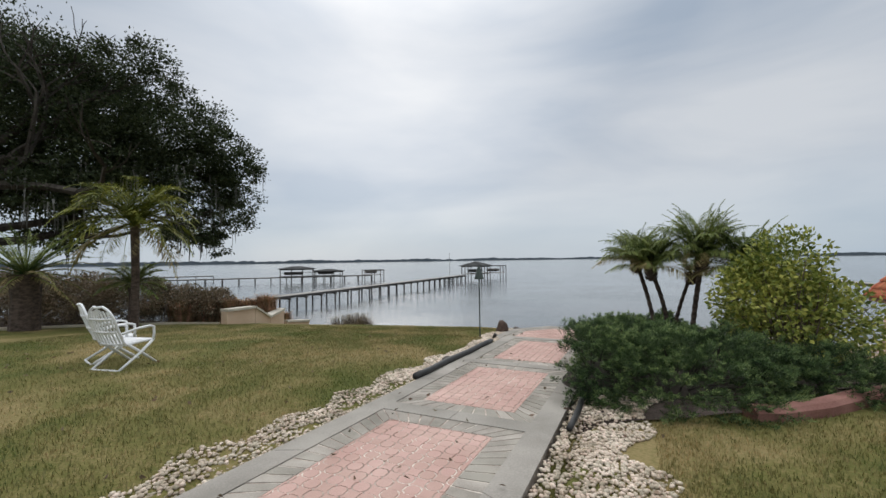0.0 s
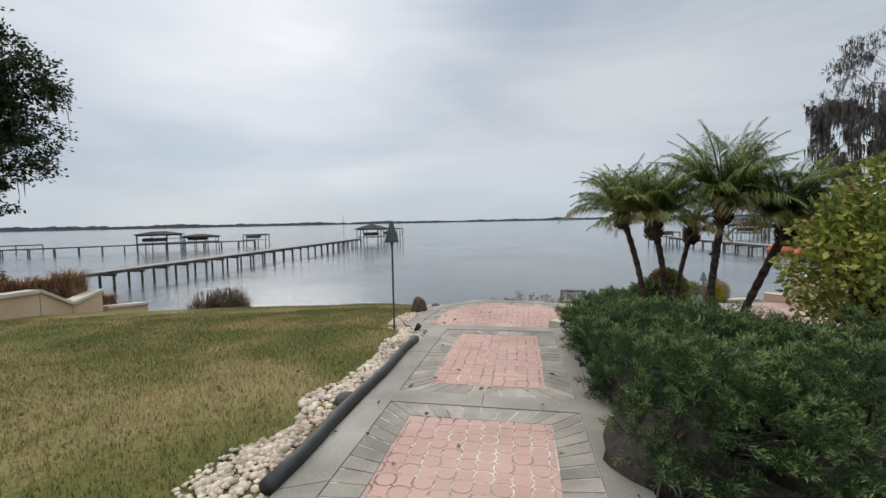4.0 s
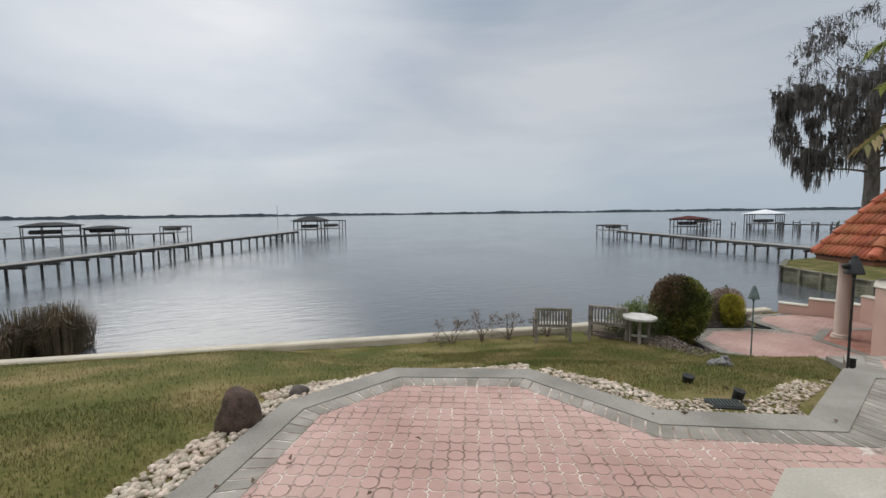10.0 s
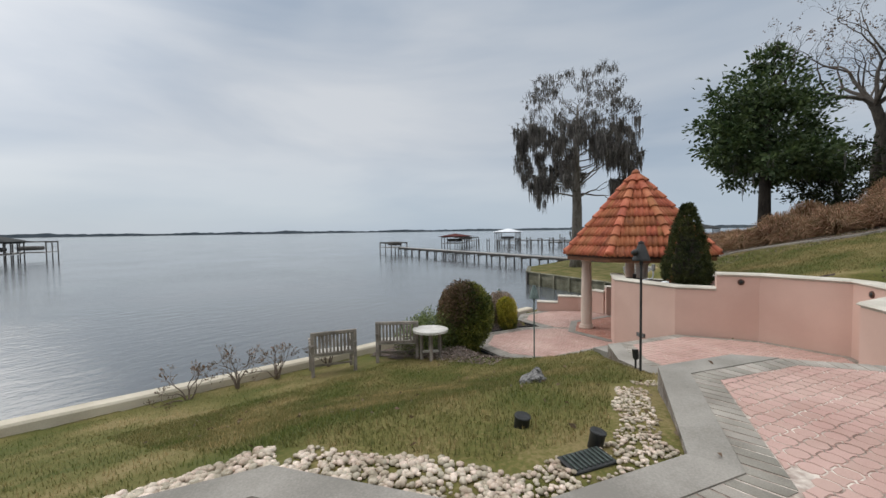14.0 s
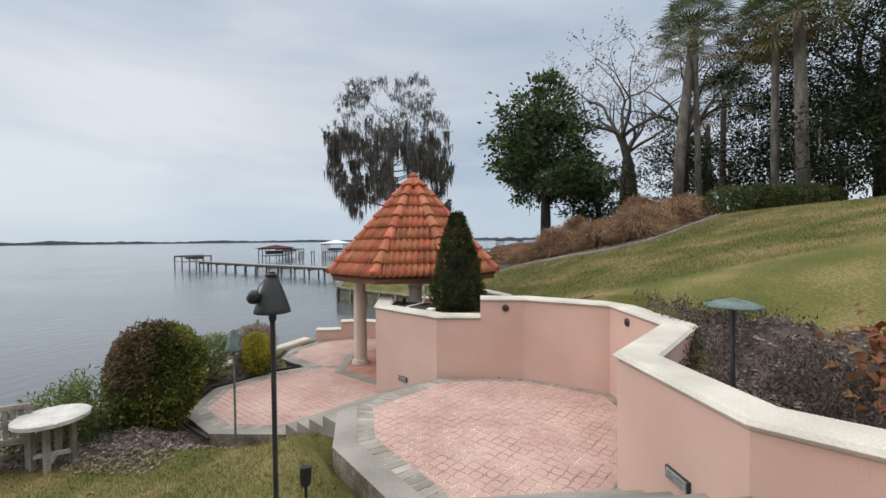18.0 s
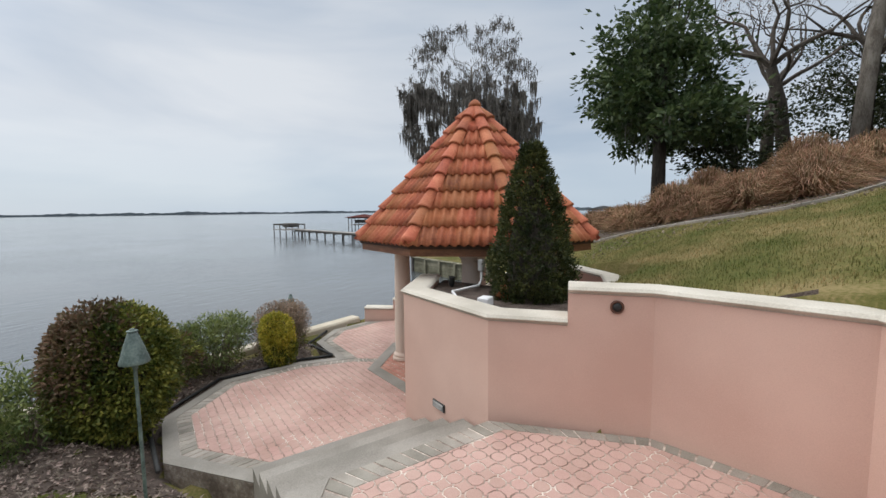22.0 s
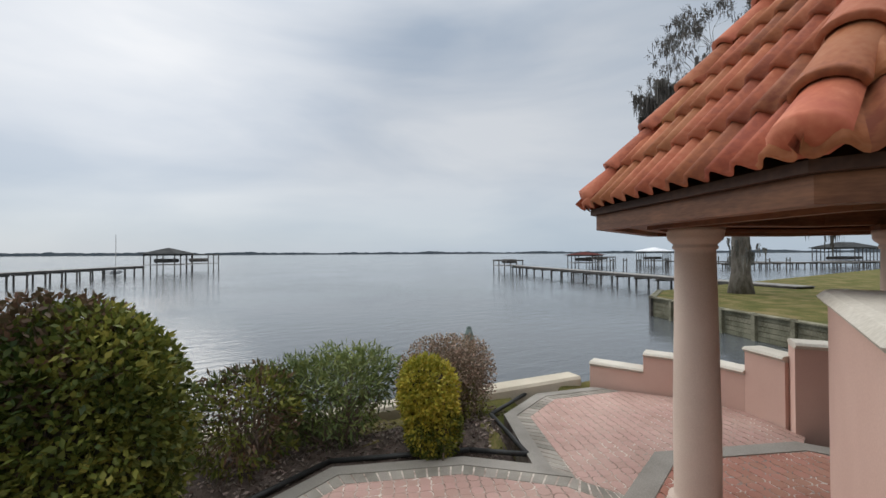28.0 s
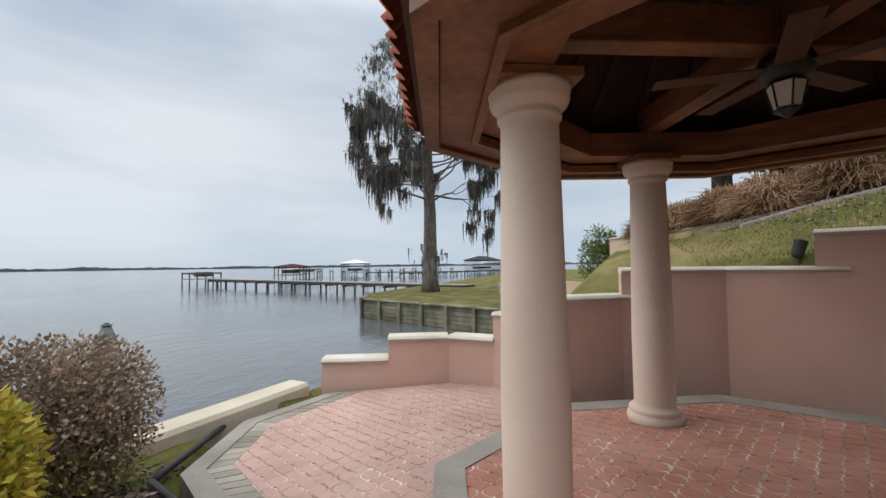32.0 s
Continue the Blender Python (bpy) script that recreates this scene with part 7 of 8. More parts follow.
# dark evergreens and a bare tree on the hill
broadleaf("evergreen_oak", 28.5, 8.3, 1.6, 4.6, [(0, 0, 1.8, 1.9, 1.9, 1.4), (1.0, 0.5, 2.6, 1.4, 1.4, 1.1), (-1, 0.4, 1.3, 1.4, 1.4, 1.0)], 6000, 0.17, M_CONIF, "dark evergreen shrub beside the magnolia", 73, 0.15, 5)
broadleaf("evergreen_oak", 31.5, -4.5, 3.6, 12.0, [(0, 0, 6, 3.5, 3.5, 2.6), (0, 1, 2.2, 4.0, 3.5, 2.2), (-3, 2.5, 1.6, 3, 3, 1.8), (3, 5, 2, 3, 3, 2), (2, 4, 6.5, 3, 3, 2.4), (-3, -1, 5.5, 2.6, 2.6, 2.4), (2, 2, 4, 3, 3, 2.2), (-1.5, -2, 8, 2.8, 2.8, 2.2), (1, 3, 8.5, 2.5, 2.5, 2), (-2, 1, 3.2, 2.6, 2.6, 2.0)], 52000, 0.19, M_CONIF, "dense dark evergreen trees on the hill", 74, 0.3, 8, moss=60)
broadleaf("evergreen_oak", 38.0, 1.0, 3.4, 9.0, [(0, 0, 3, 3.5, 3.5, 2.0), (-3, 3, 1.4, 3.5, 3, 1.6), (1, -3, 2, 3.5, 3.5, 2.4), (-4, 5.5, 1.2, 3, 3, 1.5), (2, 2, 5, 2.6, 2.6, 2.0), (-2.5, -2, 2.4, 3, 3, 1.8)], 9000, 0.20, M_CONIF, "dense dark evergreen trees behind the palms", 75, 0.3, 6)


M_BRANCH = mat("grey_brown_branch", (0.06, 0.05, 0.043), (0.13, 0.11, 0.095), rough=0.9, scale=4, fine=30, bump=0.0)


def bare_tree(x, y, z, h, lean, seed, label, leaves=300):
    t = empty("bare_tree", x, y, z, label, "tree", "bare trees")
    rng = np.random.default_rng(seed)
    bm, tips = bmesh.new(), []
    p = Vector((0, 0, min(0.0, land_z(x, y) - z) - 0.4))
    fork = Vector(lean) * 0.42 + Vector((0, 0, h * 0.34))
    part("trunk", tube_bm([p, fork * 0.5 + Vector((0.1, 0, 0)), fork], [0.30, 0.25, 0.20], 9), M_BARK_D, t, smooth=True)
    for k in range(6):
        a = k * 1.05
        d = Vector(lean).normalized() * 0.3 + Vector((math.cos(a) * 0.7, math.sin(a) * 0.7, 0.9))
        grow(bm, fork, d, h * 0.25, 0.11, 6, rng, 0.62, 0.38, tips, 6, 0.035, 0.72)
    part("branch_work", bm, M_BRANCH, t)["kind"] = "stuff"
    pick = rng.integers(0, len(tips), leaves)
    C = np.array([tips[i][0] for i in pick])
    leaf_object("dry_foliage", C, rng.normal(size=C.shape), 0.12, 0.07, M_RUST, t, "few brown leaves", seed=seed)


bare_tree(32.5, 6.0, 4.0, 8.6, (-2.0, 2.2, 0), 81, "leafless tree with fine branches and an arching trunk", 900)
bare_tree(34.2, 6.6, 4.0, 7.6, (0.6, -0.6, 0), 83, "leafless tree with fine grey branches", 500)
bare_tree(33.0, 3.6, 4.2, 8.2, (-0.5, -0.4, 0), 84, "leafless tree with fine grey branches", 700)
bare_tree(36.0, 3.0, 4.6, 10.0, (1.0, -1.0, 0), 82, "leafless tree with a few brown leaves", 1500)


def sabal_palm(x, y, z, h, lean, seed, label, fans=38, r=0.2):
    t = empty("cabbage_palm", x, y, z, label, "palm", "cabbage palms")
    rng = np.random.default_rng(seed)
    top = Vector((lean[0], lean[1], h))
    part("trunk", tube_bm([(0, 0, min(0.0, land_z(x, y) - z) - 0.4), top * 0.33 + Vector((0.05, 0, 0)), top * 0.66, top], [r * 1.1, r, r * 0.92, r * 0.9], 10), M_BARK, t, smooth=True)
    V, W, bm = [], [], bmesh.new()
    for k in range(fans):
        a = k * 2.39996
        up = 1.7 - 2.5 * k / fans + rng.uniform(-0.15, 0.15)
        d = np.array([math.cos(a), math.sin(a), up])
        d /= np.linalg.norm(d)
        b = np.array(top)
        e = b + d * 1.15
        tube_bm([Vector(b), Vector(e)], [0.02, 0.012], 4, bm)
        s = np.cross(d, (0, 0, 1.0))
        s /= np.linalg.norm(s)
        u = np.cross(s, d)
        out = W if k > fans * 0.72 else V
        for j in range(13):
            b2 = (j - 6) / 6 * 1.25
            w = d * math.cos(b2) + s * math.sin(b2)
            tip = e + w * 1.15 * rng.uniform(0.8, 1.1) + np.array([0, 0, -0.20])
            m = e + w * 0.6
            q = np.cross(w, u)
            q = q / np.linalg.norm(q) * 0.035
            out += [e, m + q, tip, m - q]
    part("fan_stalk", bm, M_FROND, t)
    quads_object("crown", np.array(V), M_FROND_G, t)
    quads_object("dead_foliage", np.array(W), M_FROND_O, t, "drooping dead brown fans")


M_FROND_G = leaf_mat("grey_green_fan", (0.065, 0.09, 0.04), (0.17, 0.20, 0.10))
sabal_palm(29.5, 4.7, 3.6, 8.5, (1.6, -1.2), 91, "tall leaning cabbage palm on the hill", 44, 0.24)
sabal_palm(30.5, 3.4, 3.9, 7.0, (0.1, 0.2), 92, "slim pale cabbage palm trunk on the hill", 26, 0.14)
sabal_palm(28.6, 0.9, 4.0, 6.6, (0.1, 0.0), 93, "cabbage palm with a broad drooping crown", 44, 0.16)
sabal_palm(27.8, 0.2, 4.0, 7.0, (0.1, 0.2), 94, "stout cabbage palm with a broad drooping crown", 50, 0.24)
sabal_palm(33.5, 1.5, 4.3, 4.5, (-0.2, 0.0), 95, "young cabbage palm among the bare trees", 30, 0.16)


def hedge():
    """The clipped hedge above the sloping lawn."""
    pts = [(22.9, 4.5), (23.6, 3.4), (24.6, 2.3), (25.8, 1.2), (27.2, 0.3), (28.8, -0.7), (30.4, -1.7)]
    rng = np.random.default_rng(101)
    for i, (x, y) in enumerate(pts):
        z = land_z(x, y)
        t = empty("hedge_plant", x, y, z - 0.05, "clipped dark green hedge with brown patches", "hedge", "hedge plants")
        lobes = [(rng.normal() * 0.1, 0, 0.45, 0.95, 0.7, 0.50), (0.5, -0.4, 0.5, 0.8, 0.6, 0.48)]
        C, D = lobes_cloud(lobes, 3400, rng, 0.7)
        C[:, 2] = np.minimum(C[:, 2], 0.92 + rng.normal(size=len(C)) * 0.02)
        ok = C[:, 2] > 0
        leaf_object("foliage", C[ok], D[ok] + rng.normal(size=D[ok].shape) * 0.7, 0.10, 0.055, M_HOLLY_D, t, seed=101 + i)
        ok2 = ok & (rng.random(len(C)) < 0.12)
        leaf_object("foliage", C[ok2] * 1.01, D[ok2], 0.10, 0.055, M_RUST, t, "browned leaves", seed=111 + i)


M_HOLLY_D = leaf_mat("dark_hedge_leaf", (0.03, 0.048, 0.016), (0.095, 0.12, 0.035))
hedge()


def grass_clump(x, y, z, r, h, n, material, seed, label, droop=0.5, group="grass clumps", width=0.012, cat="grass"):
    t = empty("grass_clump", x, y, z, label, cat, group)
    rng = np.random.default_rng(seed)
    V = []
    a = rng.random(n) * math.tau
    rr = np.sqrt(rng.random(n)) * r * 0.55
    for k in range(n):
        b = np.array([math.cos(a[k]) * rr[k], math.sin(a[k]) * rr[k], -0.03])
        o = np.array([math.cos(a[k]), math.sin(a[k]), 0]) * r * (0.35 + 0.35 * droop) * rng.uniform(0.2, 1.3) + rng.normal(size=3) * 0.05
        ln = h * rng.uniform(0.55, 1.1)
        s = np.array([-math.sin(a[k]), math.cos(a[k]), 0]) * width * rng.uniform(0.7, 1.4)
        m = b + o * 0.35 + (0, 0, ln * 0.72)
        e = b + o + (0, 0, ln * (1 - droop * 0.42))
        V += [b - s, b + s, m + s * 0.8, m - s * 0.8, m - s * 0.8, m + s * 0.8, e + s * 0.2, e - s * 0.2]
    quads_object("foliage", np.array(V), material, t)


def straw_mound(x, y, z, r, h, n, seed):
    """A rounded tussock of arching dry blades."""
    t = empty("grass_clump", x, y, z, "dry tan ornamental grass clump on the bank", "grass", "grass clumps")
    rng = np.random.default_rng(seed)
    d = sphere_dirs(n, rng)
    d[:, 2] = np.abs(d[:, 2]) * 0.9 + 0.05
    size = np.array([r, r, h])
    b = d * size * rng.uniform(0.15, 0.55, n)[:, None] * (1, 1, 0.6)
    m = d * size * rng.uniform(0.7, 0.95, n)[:, None] + rng.normal(size=(n, 3)) * 0.04
    e = m + d * (0.28 * r, 0.28 * r, 0) + rng.normal(size=(n, 3)) * 0.07 - (0, 0, 0.10 * h)
    s = np.cross(d, rng.normal(size=(n, 3)))
    s = s / np.linalg.norm(s, axis=1)[:, None] * 0.0065
    V = np.stack([b - s, b + s, m + s * 0.9, m - s * 0.9, m - s * 0.9, m + s * 0.9, e + s * 0.3, e - s * 0.3], 1).reshape(-1, 3)
    quads_object("foliage", V, M_STRAW, t)


rs = random.Random(7)
for k, (gx, gy, gr, gh) in enumerate(((21.3, 8.7, 1.1, 1.25), (20.9, 7.6, 1.1, 1.15), (22.0, 7.2, 1.2, 1.3), (22.6, 6.2, 1.2, 1.2), (23.4, 5.6, 1.1, 1.2), (22.4, 8.4, 1.1, 1.3), (22.0, 10.2, 1.0, 1.05), (22.3, 11.2, 1.0, 1.0), (23.4, 7.2, 1.1, 1.3), (23.3, 11.6, 0.9, 0.9), (24.4, 5.2, 1.0, 1.1), (24.4, 12.2, 0.9, 0.9), (21.6, 9.6, 1.0, 1.1), (23.6, 9.4, 1.1, 1.2), (25.4, 12.8, 0.8, 0.8))):
    straw_mound(gx, gy, land_z(gx, gy) - 0.05, gr * rs.uniform(0.72, 1.0), gh * rs.uniform(0.75, 1.3), 3600, 200 + k)
for k, (gx, gy, gr, gh) in enumerate(((-8.45, 15.5, 0.62, 1.25), (-8.15, 16.1, 0.55, 1.3), (-7.85, 16.5, 0.5, 1.3), (-7.62, 16.95, 0.6, 1.6), (-7.35, 18.0, 0.45, 0.9), (-9.1, 15.2, 0.7, 1.1), (-9.6, 14.6, 0.7, 1.1))):
    grass_clump(gx, gy, land_z(gx, gy) - 0.1, gr, gh, 900, M_STRAW, 230 + k, "tall brown reed grass behind the stucco wall", 0.5)
for k in range(9):
    gx, gy = -6.4 + rs.uniform(-1.0, 1.0), 27.0 + rs.uniform(-0.8, 0.8)
    grass_clump(gx, gy, Z_WATER - 0.05, 1.1, 2.2 + rs.uniform(-0.7, 0.35), 330, M_REED, 250 + k, "clump of brown reeds standing in the water", 0.7, "water reeds")
# shrub bed at the far left
M_WILD = leaf_mat("grey_brown_leaf", (0.085, 0.07, 0.042), (0.28, 0.215, 0.135))
for k, (gx, gy, gr, gh) in enumerate(((-15.5, 12.0, 1.3, 1.75), (-13.6, 12.6, 1.3, 1.7), (-12.2, 13.4, 1.3, 1.65), (-11.0, 14.2, 1.2, 1.55), (-10.0, 14.9, 1.1, 1.35), (-9.2, 15.3, 1.0, 1.25), (-16.5, 13.6, 1.4, 1.7), (-13.8, 14.8, 1.4, 1.6))):
    leafy_shrub("wild_shrub", gx, gy, land_z(gx, gy), [(0, 0, gh * 0.5, gr, gr, gh * 0.5), (0.3, 0.3, gh * 0.6, gr * 0.6, gr * 0.6, gh * 0.4)], 7000, 0.11, M_WILD, "grey-brown wild shrub in the shore bed", 300 + k, 50, shell=0.4, width=0.3)


def feather_palm(x, y, z, h, fronds, length, seed, label, trunk, name="queen_palm", droop=1.5, reach=0.55, old=4, green=M_FROND, top=1.7):
    t = empty(name, x, y, z, label, "palm")
    rng = np.random.default_rng(seed)
    part("trunk", tube_bm([(0, 0, -0.2), (0.03, 0, h * 0.5), (0, 0, h)], [trunk * 1.1, trunk, trunk * 1.15], 10), M_PALMBARK, t)
    V, W, bm = [], [], bmesh.new()
    for k in range(fronds):
        a = k * 2.39996 + 0.5
        up = top - (top + 0.2) * k / fronds
        mid, q = frond_quads((0, 0, h), (math.cos(a), math.sin(a), up), length * rng.uniform(0.85, 1.1), droop, rng, 44, reach, 0.03)
        tube_bm([Vector(p) for p in mid[::2]] + [Vector(mid[-1])], [0.02, 0.016, 0.012, 0.009, 0.006, 0.003], 4, bm)
        (W if k >= fronds - old else V).extend(q)
    part("frond_midrib", bm, green, t)
    quads_object("crown", np.array(V), green, t)
    if W:
        quads_object("dead_foliage", np.array(W), M_FROND_O, t, "brown dead fronds")


feather_palm(-9.2, 11.9, 0.4, 2.75, 40, 2.1, 401, "queen palm with drooping yellow-green fronds", 0.10, droop=2.3, green=M_FROND_Y, top=3.2)
feather_palm(-11.4, 10.9, 0.45, 1.35, 40, 2.1, 402, "sago palm with a thick shaggy dark trunk", 0.30, "sago_palm", 0.9, 0.22, 14)
feather_palm(-9.8, 12.6, 0.4, 1.05, 20, 1.1, 403, "low bright green palm in the shore bed", 0.12, "young_palm", 1.0, 0.4, 0)


# ---- ground cover ----
def pebbles():
    rng = np.random.default_rng(500)
    bm = bmesh.new()
    bmesh.ops.create_icosphere(bm, subdivisions=1, radius=1.0)
    base = np.array([v.co[:] for v in bm.verts])
    faces = np.array([[v.index for v in f.verts] for f in bm.faces])
    bm.free()
    spots = []

    def strip(a, b, w0, w1, n, size, side=-1):
        """Pebbles along a-b, from w0 to w1 out to one side."""
        a, b = np.array(a), np.array(b)
        d = (b - a) / np.linalg.norm(b - a)
        nr = np.array([-d[1], d[0]]) * side
        for _ in range(n):
            p0 = a + (b - a) * rng.uniform(-0.03, 1.03)
            p = p0 + nr * (w0 + (w1 - w0) * rng.random() ** 0.9 * (1.0 + 0.5 * noise.noise((p0[0] * 1.7, p0[1] * 1.7, 2))))
            spots.append((p[0], p[1], size * rng.uniform(0.55, 1.35)))
    T = TERRACE
    for i, n, w in ((14, 260, 0.38), (13, 300, 0.36), (12, 280, 0.42), (11, 300, 0.42), (10, 230, 0.36), (9, 170, 0.30)):
        strip(T[i], T[(i + 1) % len(T)], 0.03, w, int(n * 2.3), 0.026 if i > 10 else (0.021 if i > 9 else 0.017))
    strip(walk_xy(-2.74, 4.9), walk_xy(-2.70, 8.2), 0.02, 0.36, 1250, 0.026, 1)
    strip(walk_xy(-2.68, 8.1), walk_xy(-2.62, 9.5), 0.0, 0.42, 560, 0.026, 1)
    strip(walk_xy(-2.66, -1.0), walk_xy(-2.66, 5.2), 0.0, 0.46, 3400, 0.017, 1)
    strip(walk_xy(-0.66, 0.0), walk_xy(-0.66, 5.0), 0.0, 0.85, 6800, 0.017, -1)
    strip((8.2, 10.35), (7.5, 10.85), 0.0, 0.25, 160, 0.013, -1)
    strip((7.35, 10.82), (6.0, 10.4), 0.0, 0.26, 420, 0.014, -1)
    V, Fc = [], []
    for k, (x, y, s) in enumerate(spots):
        u, along = Vector((x, y)).dot(WALK_U), Vector((x, y)).dot(WALK_V)
        if inside(TERRACE, x, y) or (WALK_U0 < u < WALK_U1 and along < 9.6) or (along > 5.2 and inside(WALKQ, x, y)) or math.hypot(x - 5.51, y - 10.68) < 0.16:
            continue
        sx, sy, sz = s * rng.uniform(0.8, 1.35), s * rng.uniform(0.7, 1.1), s * rng.uniform(0.5, 0.8)
        a = rng.random() * math.tau
        c, q = math.cos(a), math.sin(a)
        v = base * (sx, sy, sz)
        z = max(float(heights(np.array([[x, y]]))[0]) + (0.035 if inside(BED_PALM, x, y) else 0), land_z(x, y) if inside(HARD[0], x, y) else -9)
        if inside(WALKQ, x, y):
            z = max(z, walk_z(x, y) - 0.04)
        v = np.stack([v[:, 0] * c - v[:, 1] * q + x, v[:, 0] * q + v[:, 1] * c + y, v[:, 2] + z + sz * 0.45 + rng.random() * 0.015], 1)
        Fc.append(faces + len(V) * len(base))
        V.append(v)
    me = bpy.data.meshes.new("pebbles")
    V, Fc = np.concatenate(V), np.concatenate(Fc)
    me.from_pydata(V.tolist(), [], Fc.tolist())
    me.polygons.foreach_set("use_smooth", [True] * len(me.polygons))
    me.materials.append(M_PEBBLE)
    tagged(new("pebbles", me), "pale rounded river pebbles edging the paving", "pebbles", kind="stuff")


pebbles()


LAWN_FREE = [inset(TERRACE, -0.41)] + [inset(p, -0.16) for p in (LANDING, PATIO, LOBE, GAZ_FLOOR)]


def in_lawn(x, y):
    u, s = Vector((x, y)).dot(WALK_U), Vector((x, y)).dot(WALK_V)
    if s < 9.6 and -3.02 < u < (0.12 if s < 4.2 else -0.1):
        return False
    for p in LAWN_FREE:
        if inside(p, x, y):
            return False
    return not (inside(STEPS_A, x, y) or inside(STEPS_B, x, y))


def scatter(boxes, ok, rng):
    out = []
    for x0, y0, x1, y1, n in boxes:
        for x, y in zip(rng.uniform(x0, x1, n), rng.uniform(y0, y1, n)):
            if y < SHORE(x) - 0.3 and ok(x, y):
                out.append((x, y))
    return out


def grass():
    rng = np.random.default_rng(600)
    spots = scatter([(-4, 1.5, 2, 13, 120000), (-9, 2, -4, 14, 50000), (-4, 12, 8, 19.5, 42000), (4.4, 10.3, 11.0, 16.6, 85000), (0.2, 0.6, 6.0, 4.2, 42000), (13.2, 2.0, 25, 13, 180000)],
                    lambda x, y: in_lawn(x, y) and not (x > 1.2 and y > 4.0 and x < 9 and y < 9.3) and not inside(BED_WALL, x, y) and not (x > 10.3 and 14.2 < y < 18), rng)
    P = np.array([(x, y, 0.0) for x, y in spots])
    P[:, 2] = heights(P)
    P = P[P[:, 2] > -1.95]
    n = len(P)
    h = rng.uniform(0.016, 0.038, n)
    a = rng.random(n) * math.tau
    lean = rng.uniform(0.1, 0.9, n)
    w = rng.uniform(0.0025, 0.0055, n)
    s = np.stack([np.cos(a), np.sin(a), 0 * a], 1)
    o = np.stack([-np.sin(a), np.cos(a), 0 * a], 1)
    b0 = P - (0, 0, 0.01)
    e = P + o * (h * lean)[:, None] + np.stack([0 * h, 0 * h, h], 1)
    V = np.stack([b0 - s * w[:, None], b0 + s * w[:, None], e + s * w[:, None] * 0.35, e - s * w[:, None] * 0.35], 1).reshape(-1, 3)
    g = quads_object("grass", V, M_GRASS)
    tagged(g, "short lawn grass, mixed green and straw blades", "grass", kind="stuff")


grass()


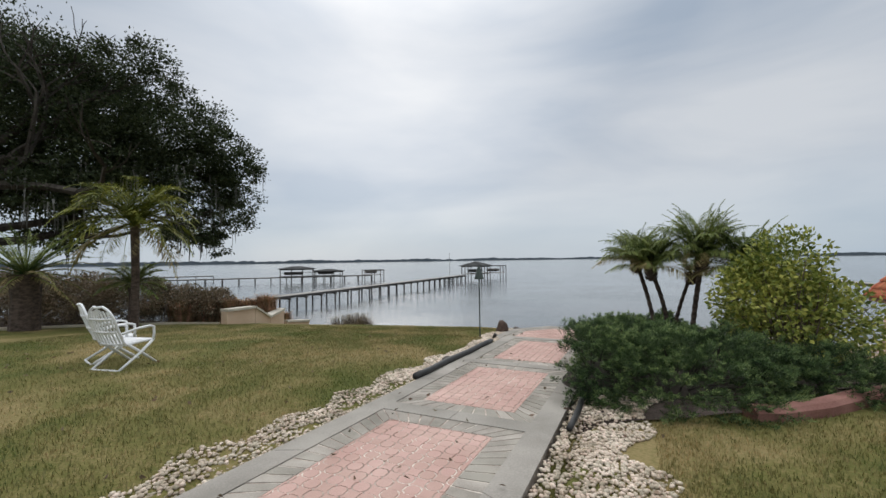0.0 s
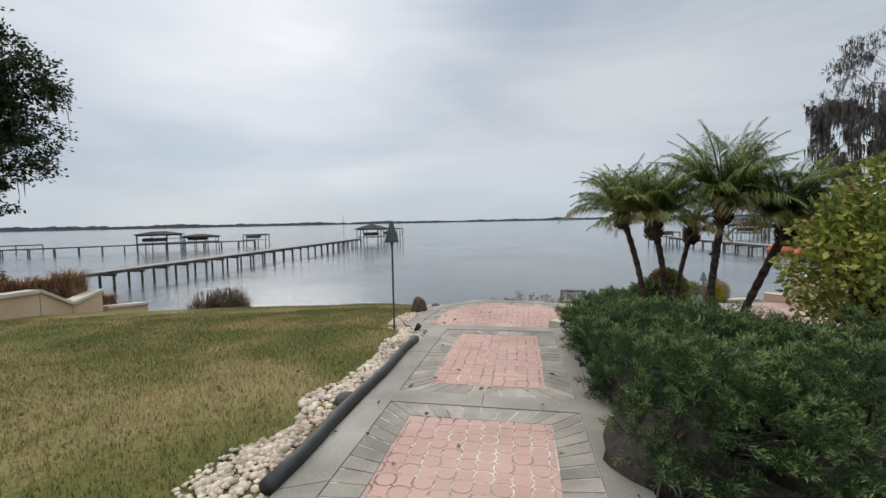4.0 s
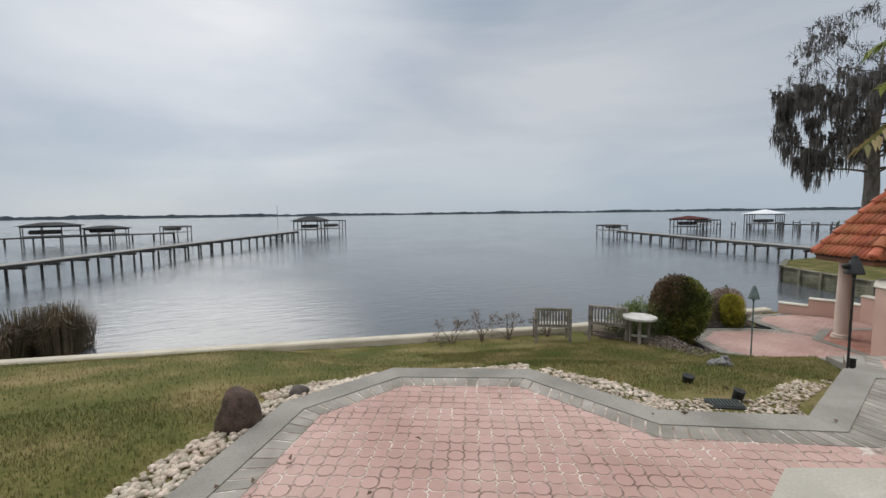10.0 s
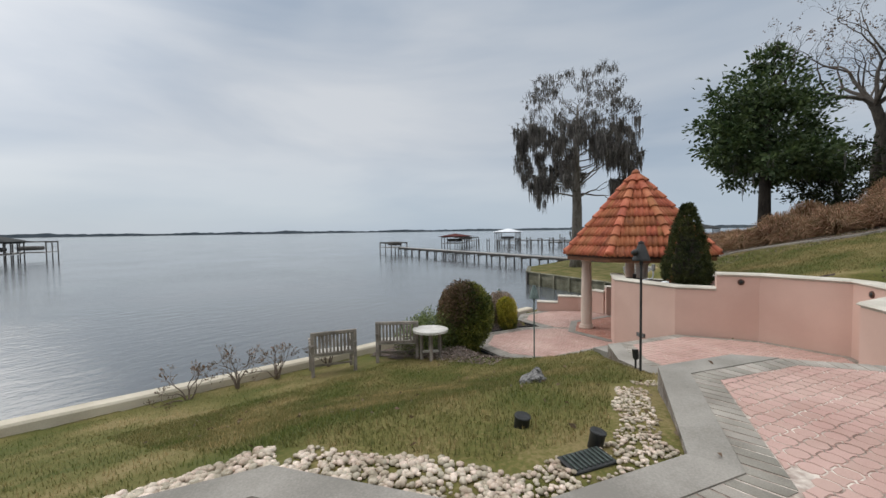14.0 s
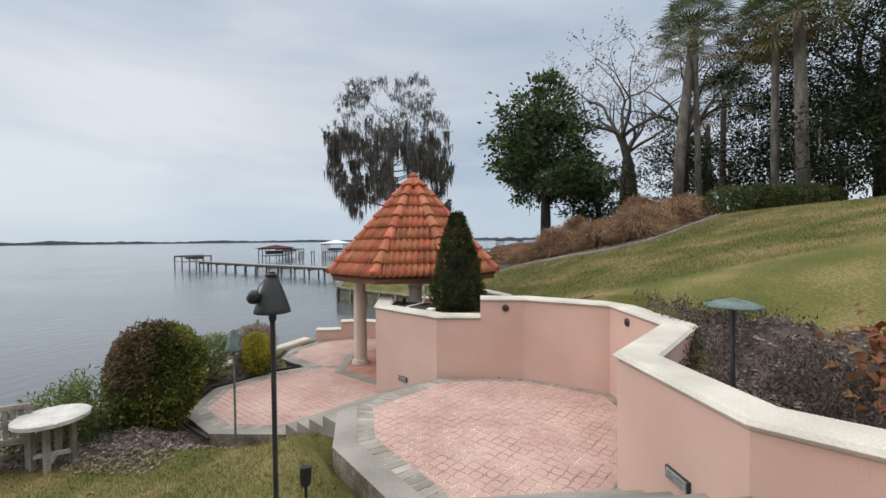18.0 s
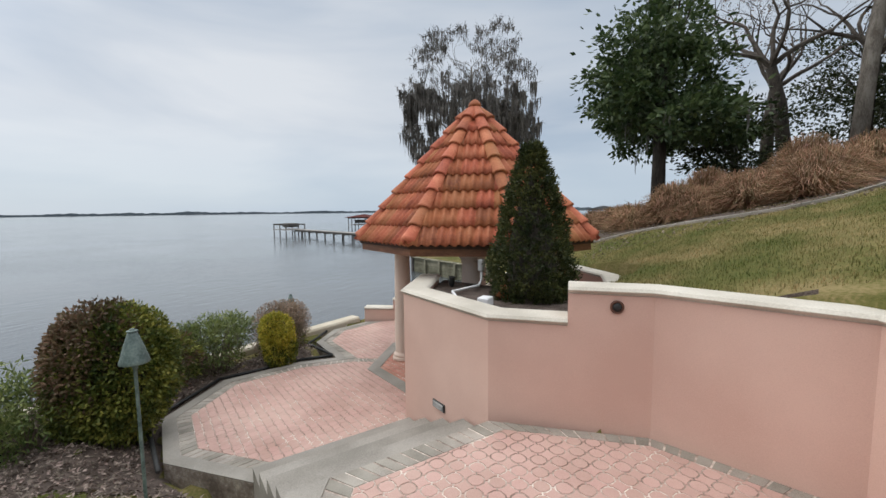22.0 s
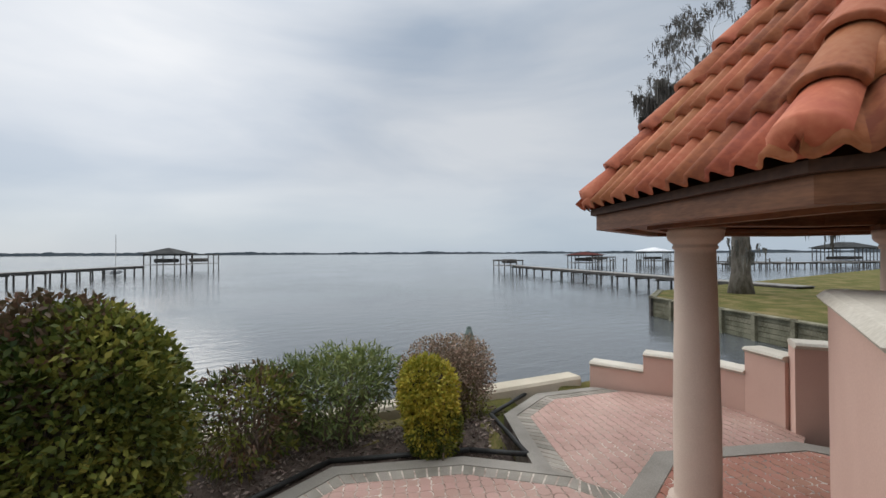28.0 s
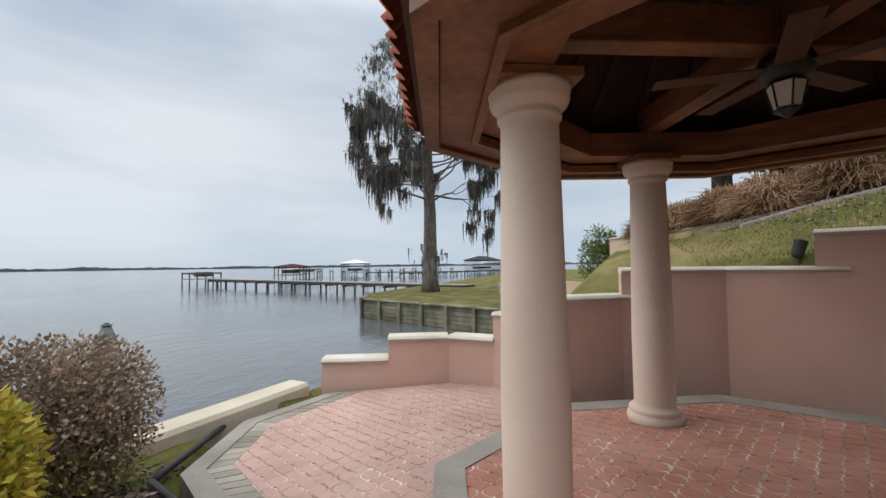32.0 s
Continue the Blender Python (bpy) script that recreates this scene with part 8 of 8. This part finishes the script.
def beds():
    """Mulch chips and low plants in the beds."""
    rng = np.random.default_rng(700)
    chips = scatter([(9.8, 14.2, 16.6, 17.8, 15000), (9.3, 6.0, 12.7, 9.2, 7000), (3.5, 4.6, 8.4, 9.2, 5200), (4.0, 6.2, 7.0, 9.1, 11000), (18.6, 5, 24, 12, 2500)],
                    lambda x, y: in_lawn(x, y) and not (x > 18 and y > 12.5) and (not (8.5 < x < 13.4 and y < 9.3) or inside(BED_WALL, x, y)), rng)
    P = np.array([(x, y, 0.0) for x, y in chips])
    P[:, 2] = heights(P) + 0.035
    D = rng.normal(size=P.shape) * (1, 1, 0.25)
    m = leaf_object("mulch", P, D, 0.058, 0.026, M_MULCH, seed=701, curl=0.3)
    tagged(m, "coarse brown bark mulch in the beds", "mulch", kind="stuff")
    # low grey-purple ground cover behind the retaining wall
    spots = scatter([(9.2, 7.4, 12.6, 8.75, 340), (8.9, 6.6, 10.5, 8.0, 160)], lambda x, y: in_lawn(x, y) and inside(BED_WALL, x, y), rng)
    C, D = [], []
    for x, y in spots:
        z = ground_z(x, y)
        for k in range(26):
            C.append((x + rng.normal() * 0.05, y + rng.normal() * 0.05, z + rng.uniform(0.0, 0.16)))
            D.append((rng.normal() * 0.6, rng.normal() * 0.6, 1))
    g = leaf_object("ground_cover", C, D, 0.05, 0.014, M_HEATH, seed=702)
    tagged(g, "low grey-purple ground cover behind the wall", "ground cover", kind="stuff")
    # dark leaf mat over the soil
    for k, (x, y) in enumerate(((3.66, 7.42), (3.88, 7.14), (4.02, 7.58), (4.38, 7.72), (3.50, 7.78), (4.30, 6.92))):
        grass_clump(x, y, ground_z(x, y), 0.36, 0.44, 120, M_OLEA, 720 + k, "tuft of pale strap-leaved grass in the bed", 1.5, "strap tufts", 0.0045)
    for k, (x, y) in enumerate(((4.95, 9.06), (5.22, 8.92), (5.46, 8.72), (5.74, 8.56), (6.02, 8.34), (6.34, 8.14))):
        grass_clump(x, y, ground_z(x, y), 0.26, 0.30, 170, M_HEATH, 740 + k, "low grey-purple lavender tuft by the paving", 0.4, "lavender tufts", 0.006, "plant")
    C = np.array([(10.3 + rng.normal() * 0.25, 7.1 + rng.normal() * 0.2, 0) for _ in range(420)])
    C[:, 2] = [ground_z(x, y) + rng.uniform(0.02, 0.42) for x, y in C[:, :2]]
    d = leaf_object("dry_leaf_plant", C, rng.normal(size=C.shape) + (0, 0, 0.6), 0.12, 0.06, M_DRY, seed=703, curl=0.6)
    tagged(d, "withered plant with curled copper-brown leaves", "plant")
    fallen = scatter([(-4, 2, 2, 12, 160), (4.4, 10.3, 11.0, 16, 120), (-9, 2, -4, 12, 100), (1, 9, 6, 13, 12)], lambda x, y: True, rng)
    P = np.array([(x, y, max(ground_z(x, y), Z_TER if inside(TERRACE, x, y) else -9, walk_z(x, y) if inside(WALKQ, x, y) else -9) + 0.03) for x, y in fallen])
    f = leaf_object("fallen_leaves", P, rng.normal(size=P.shape) * (1, 1, 0.2), 0.055, 0.03, M_DRY_B, seed=704, curl=0.4)
    tagged(f, "scattered fallen brown leaves", "leaves", kind="stuff")


M_HEATH = leaf_mat("grey_purple_leaf", (0.055, 0.043, 0.036), (0.14, 0.11, 0.095))
M_DRY = leaf_mat("copper_dry_leaf", (0.17, 0.06, 0.025), (0.42, 0.22, 0.11))
M_DRY_B = leaf_mat("fallen_leaf", (0.10, 0.07, 0.045), (0.22, 0.16, 0.10))
beds()

# ---- paving pieces last ----
for job in PIECES:
    pave_now(*job)
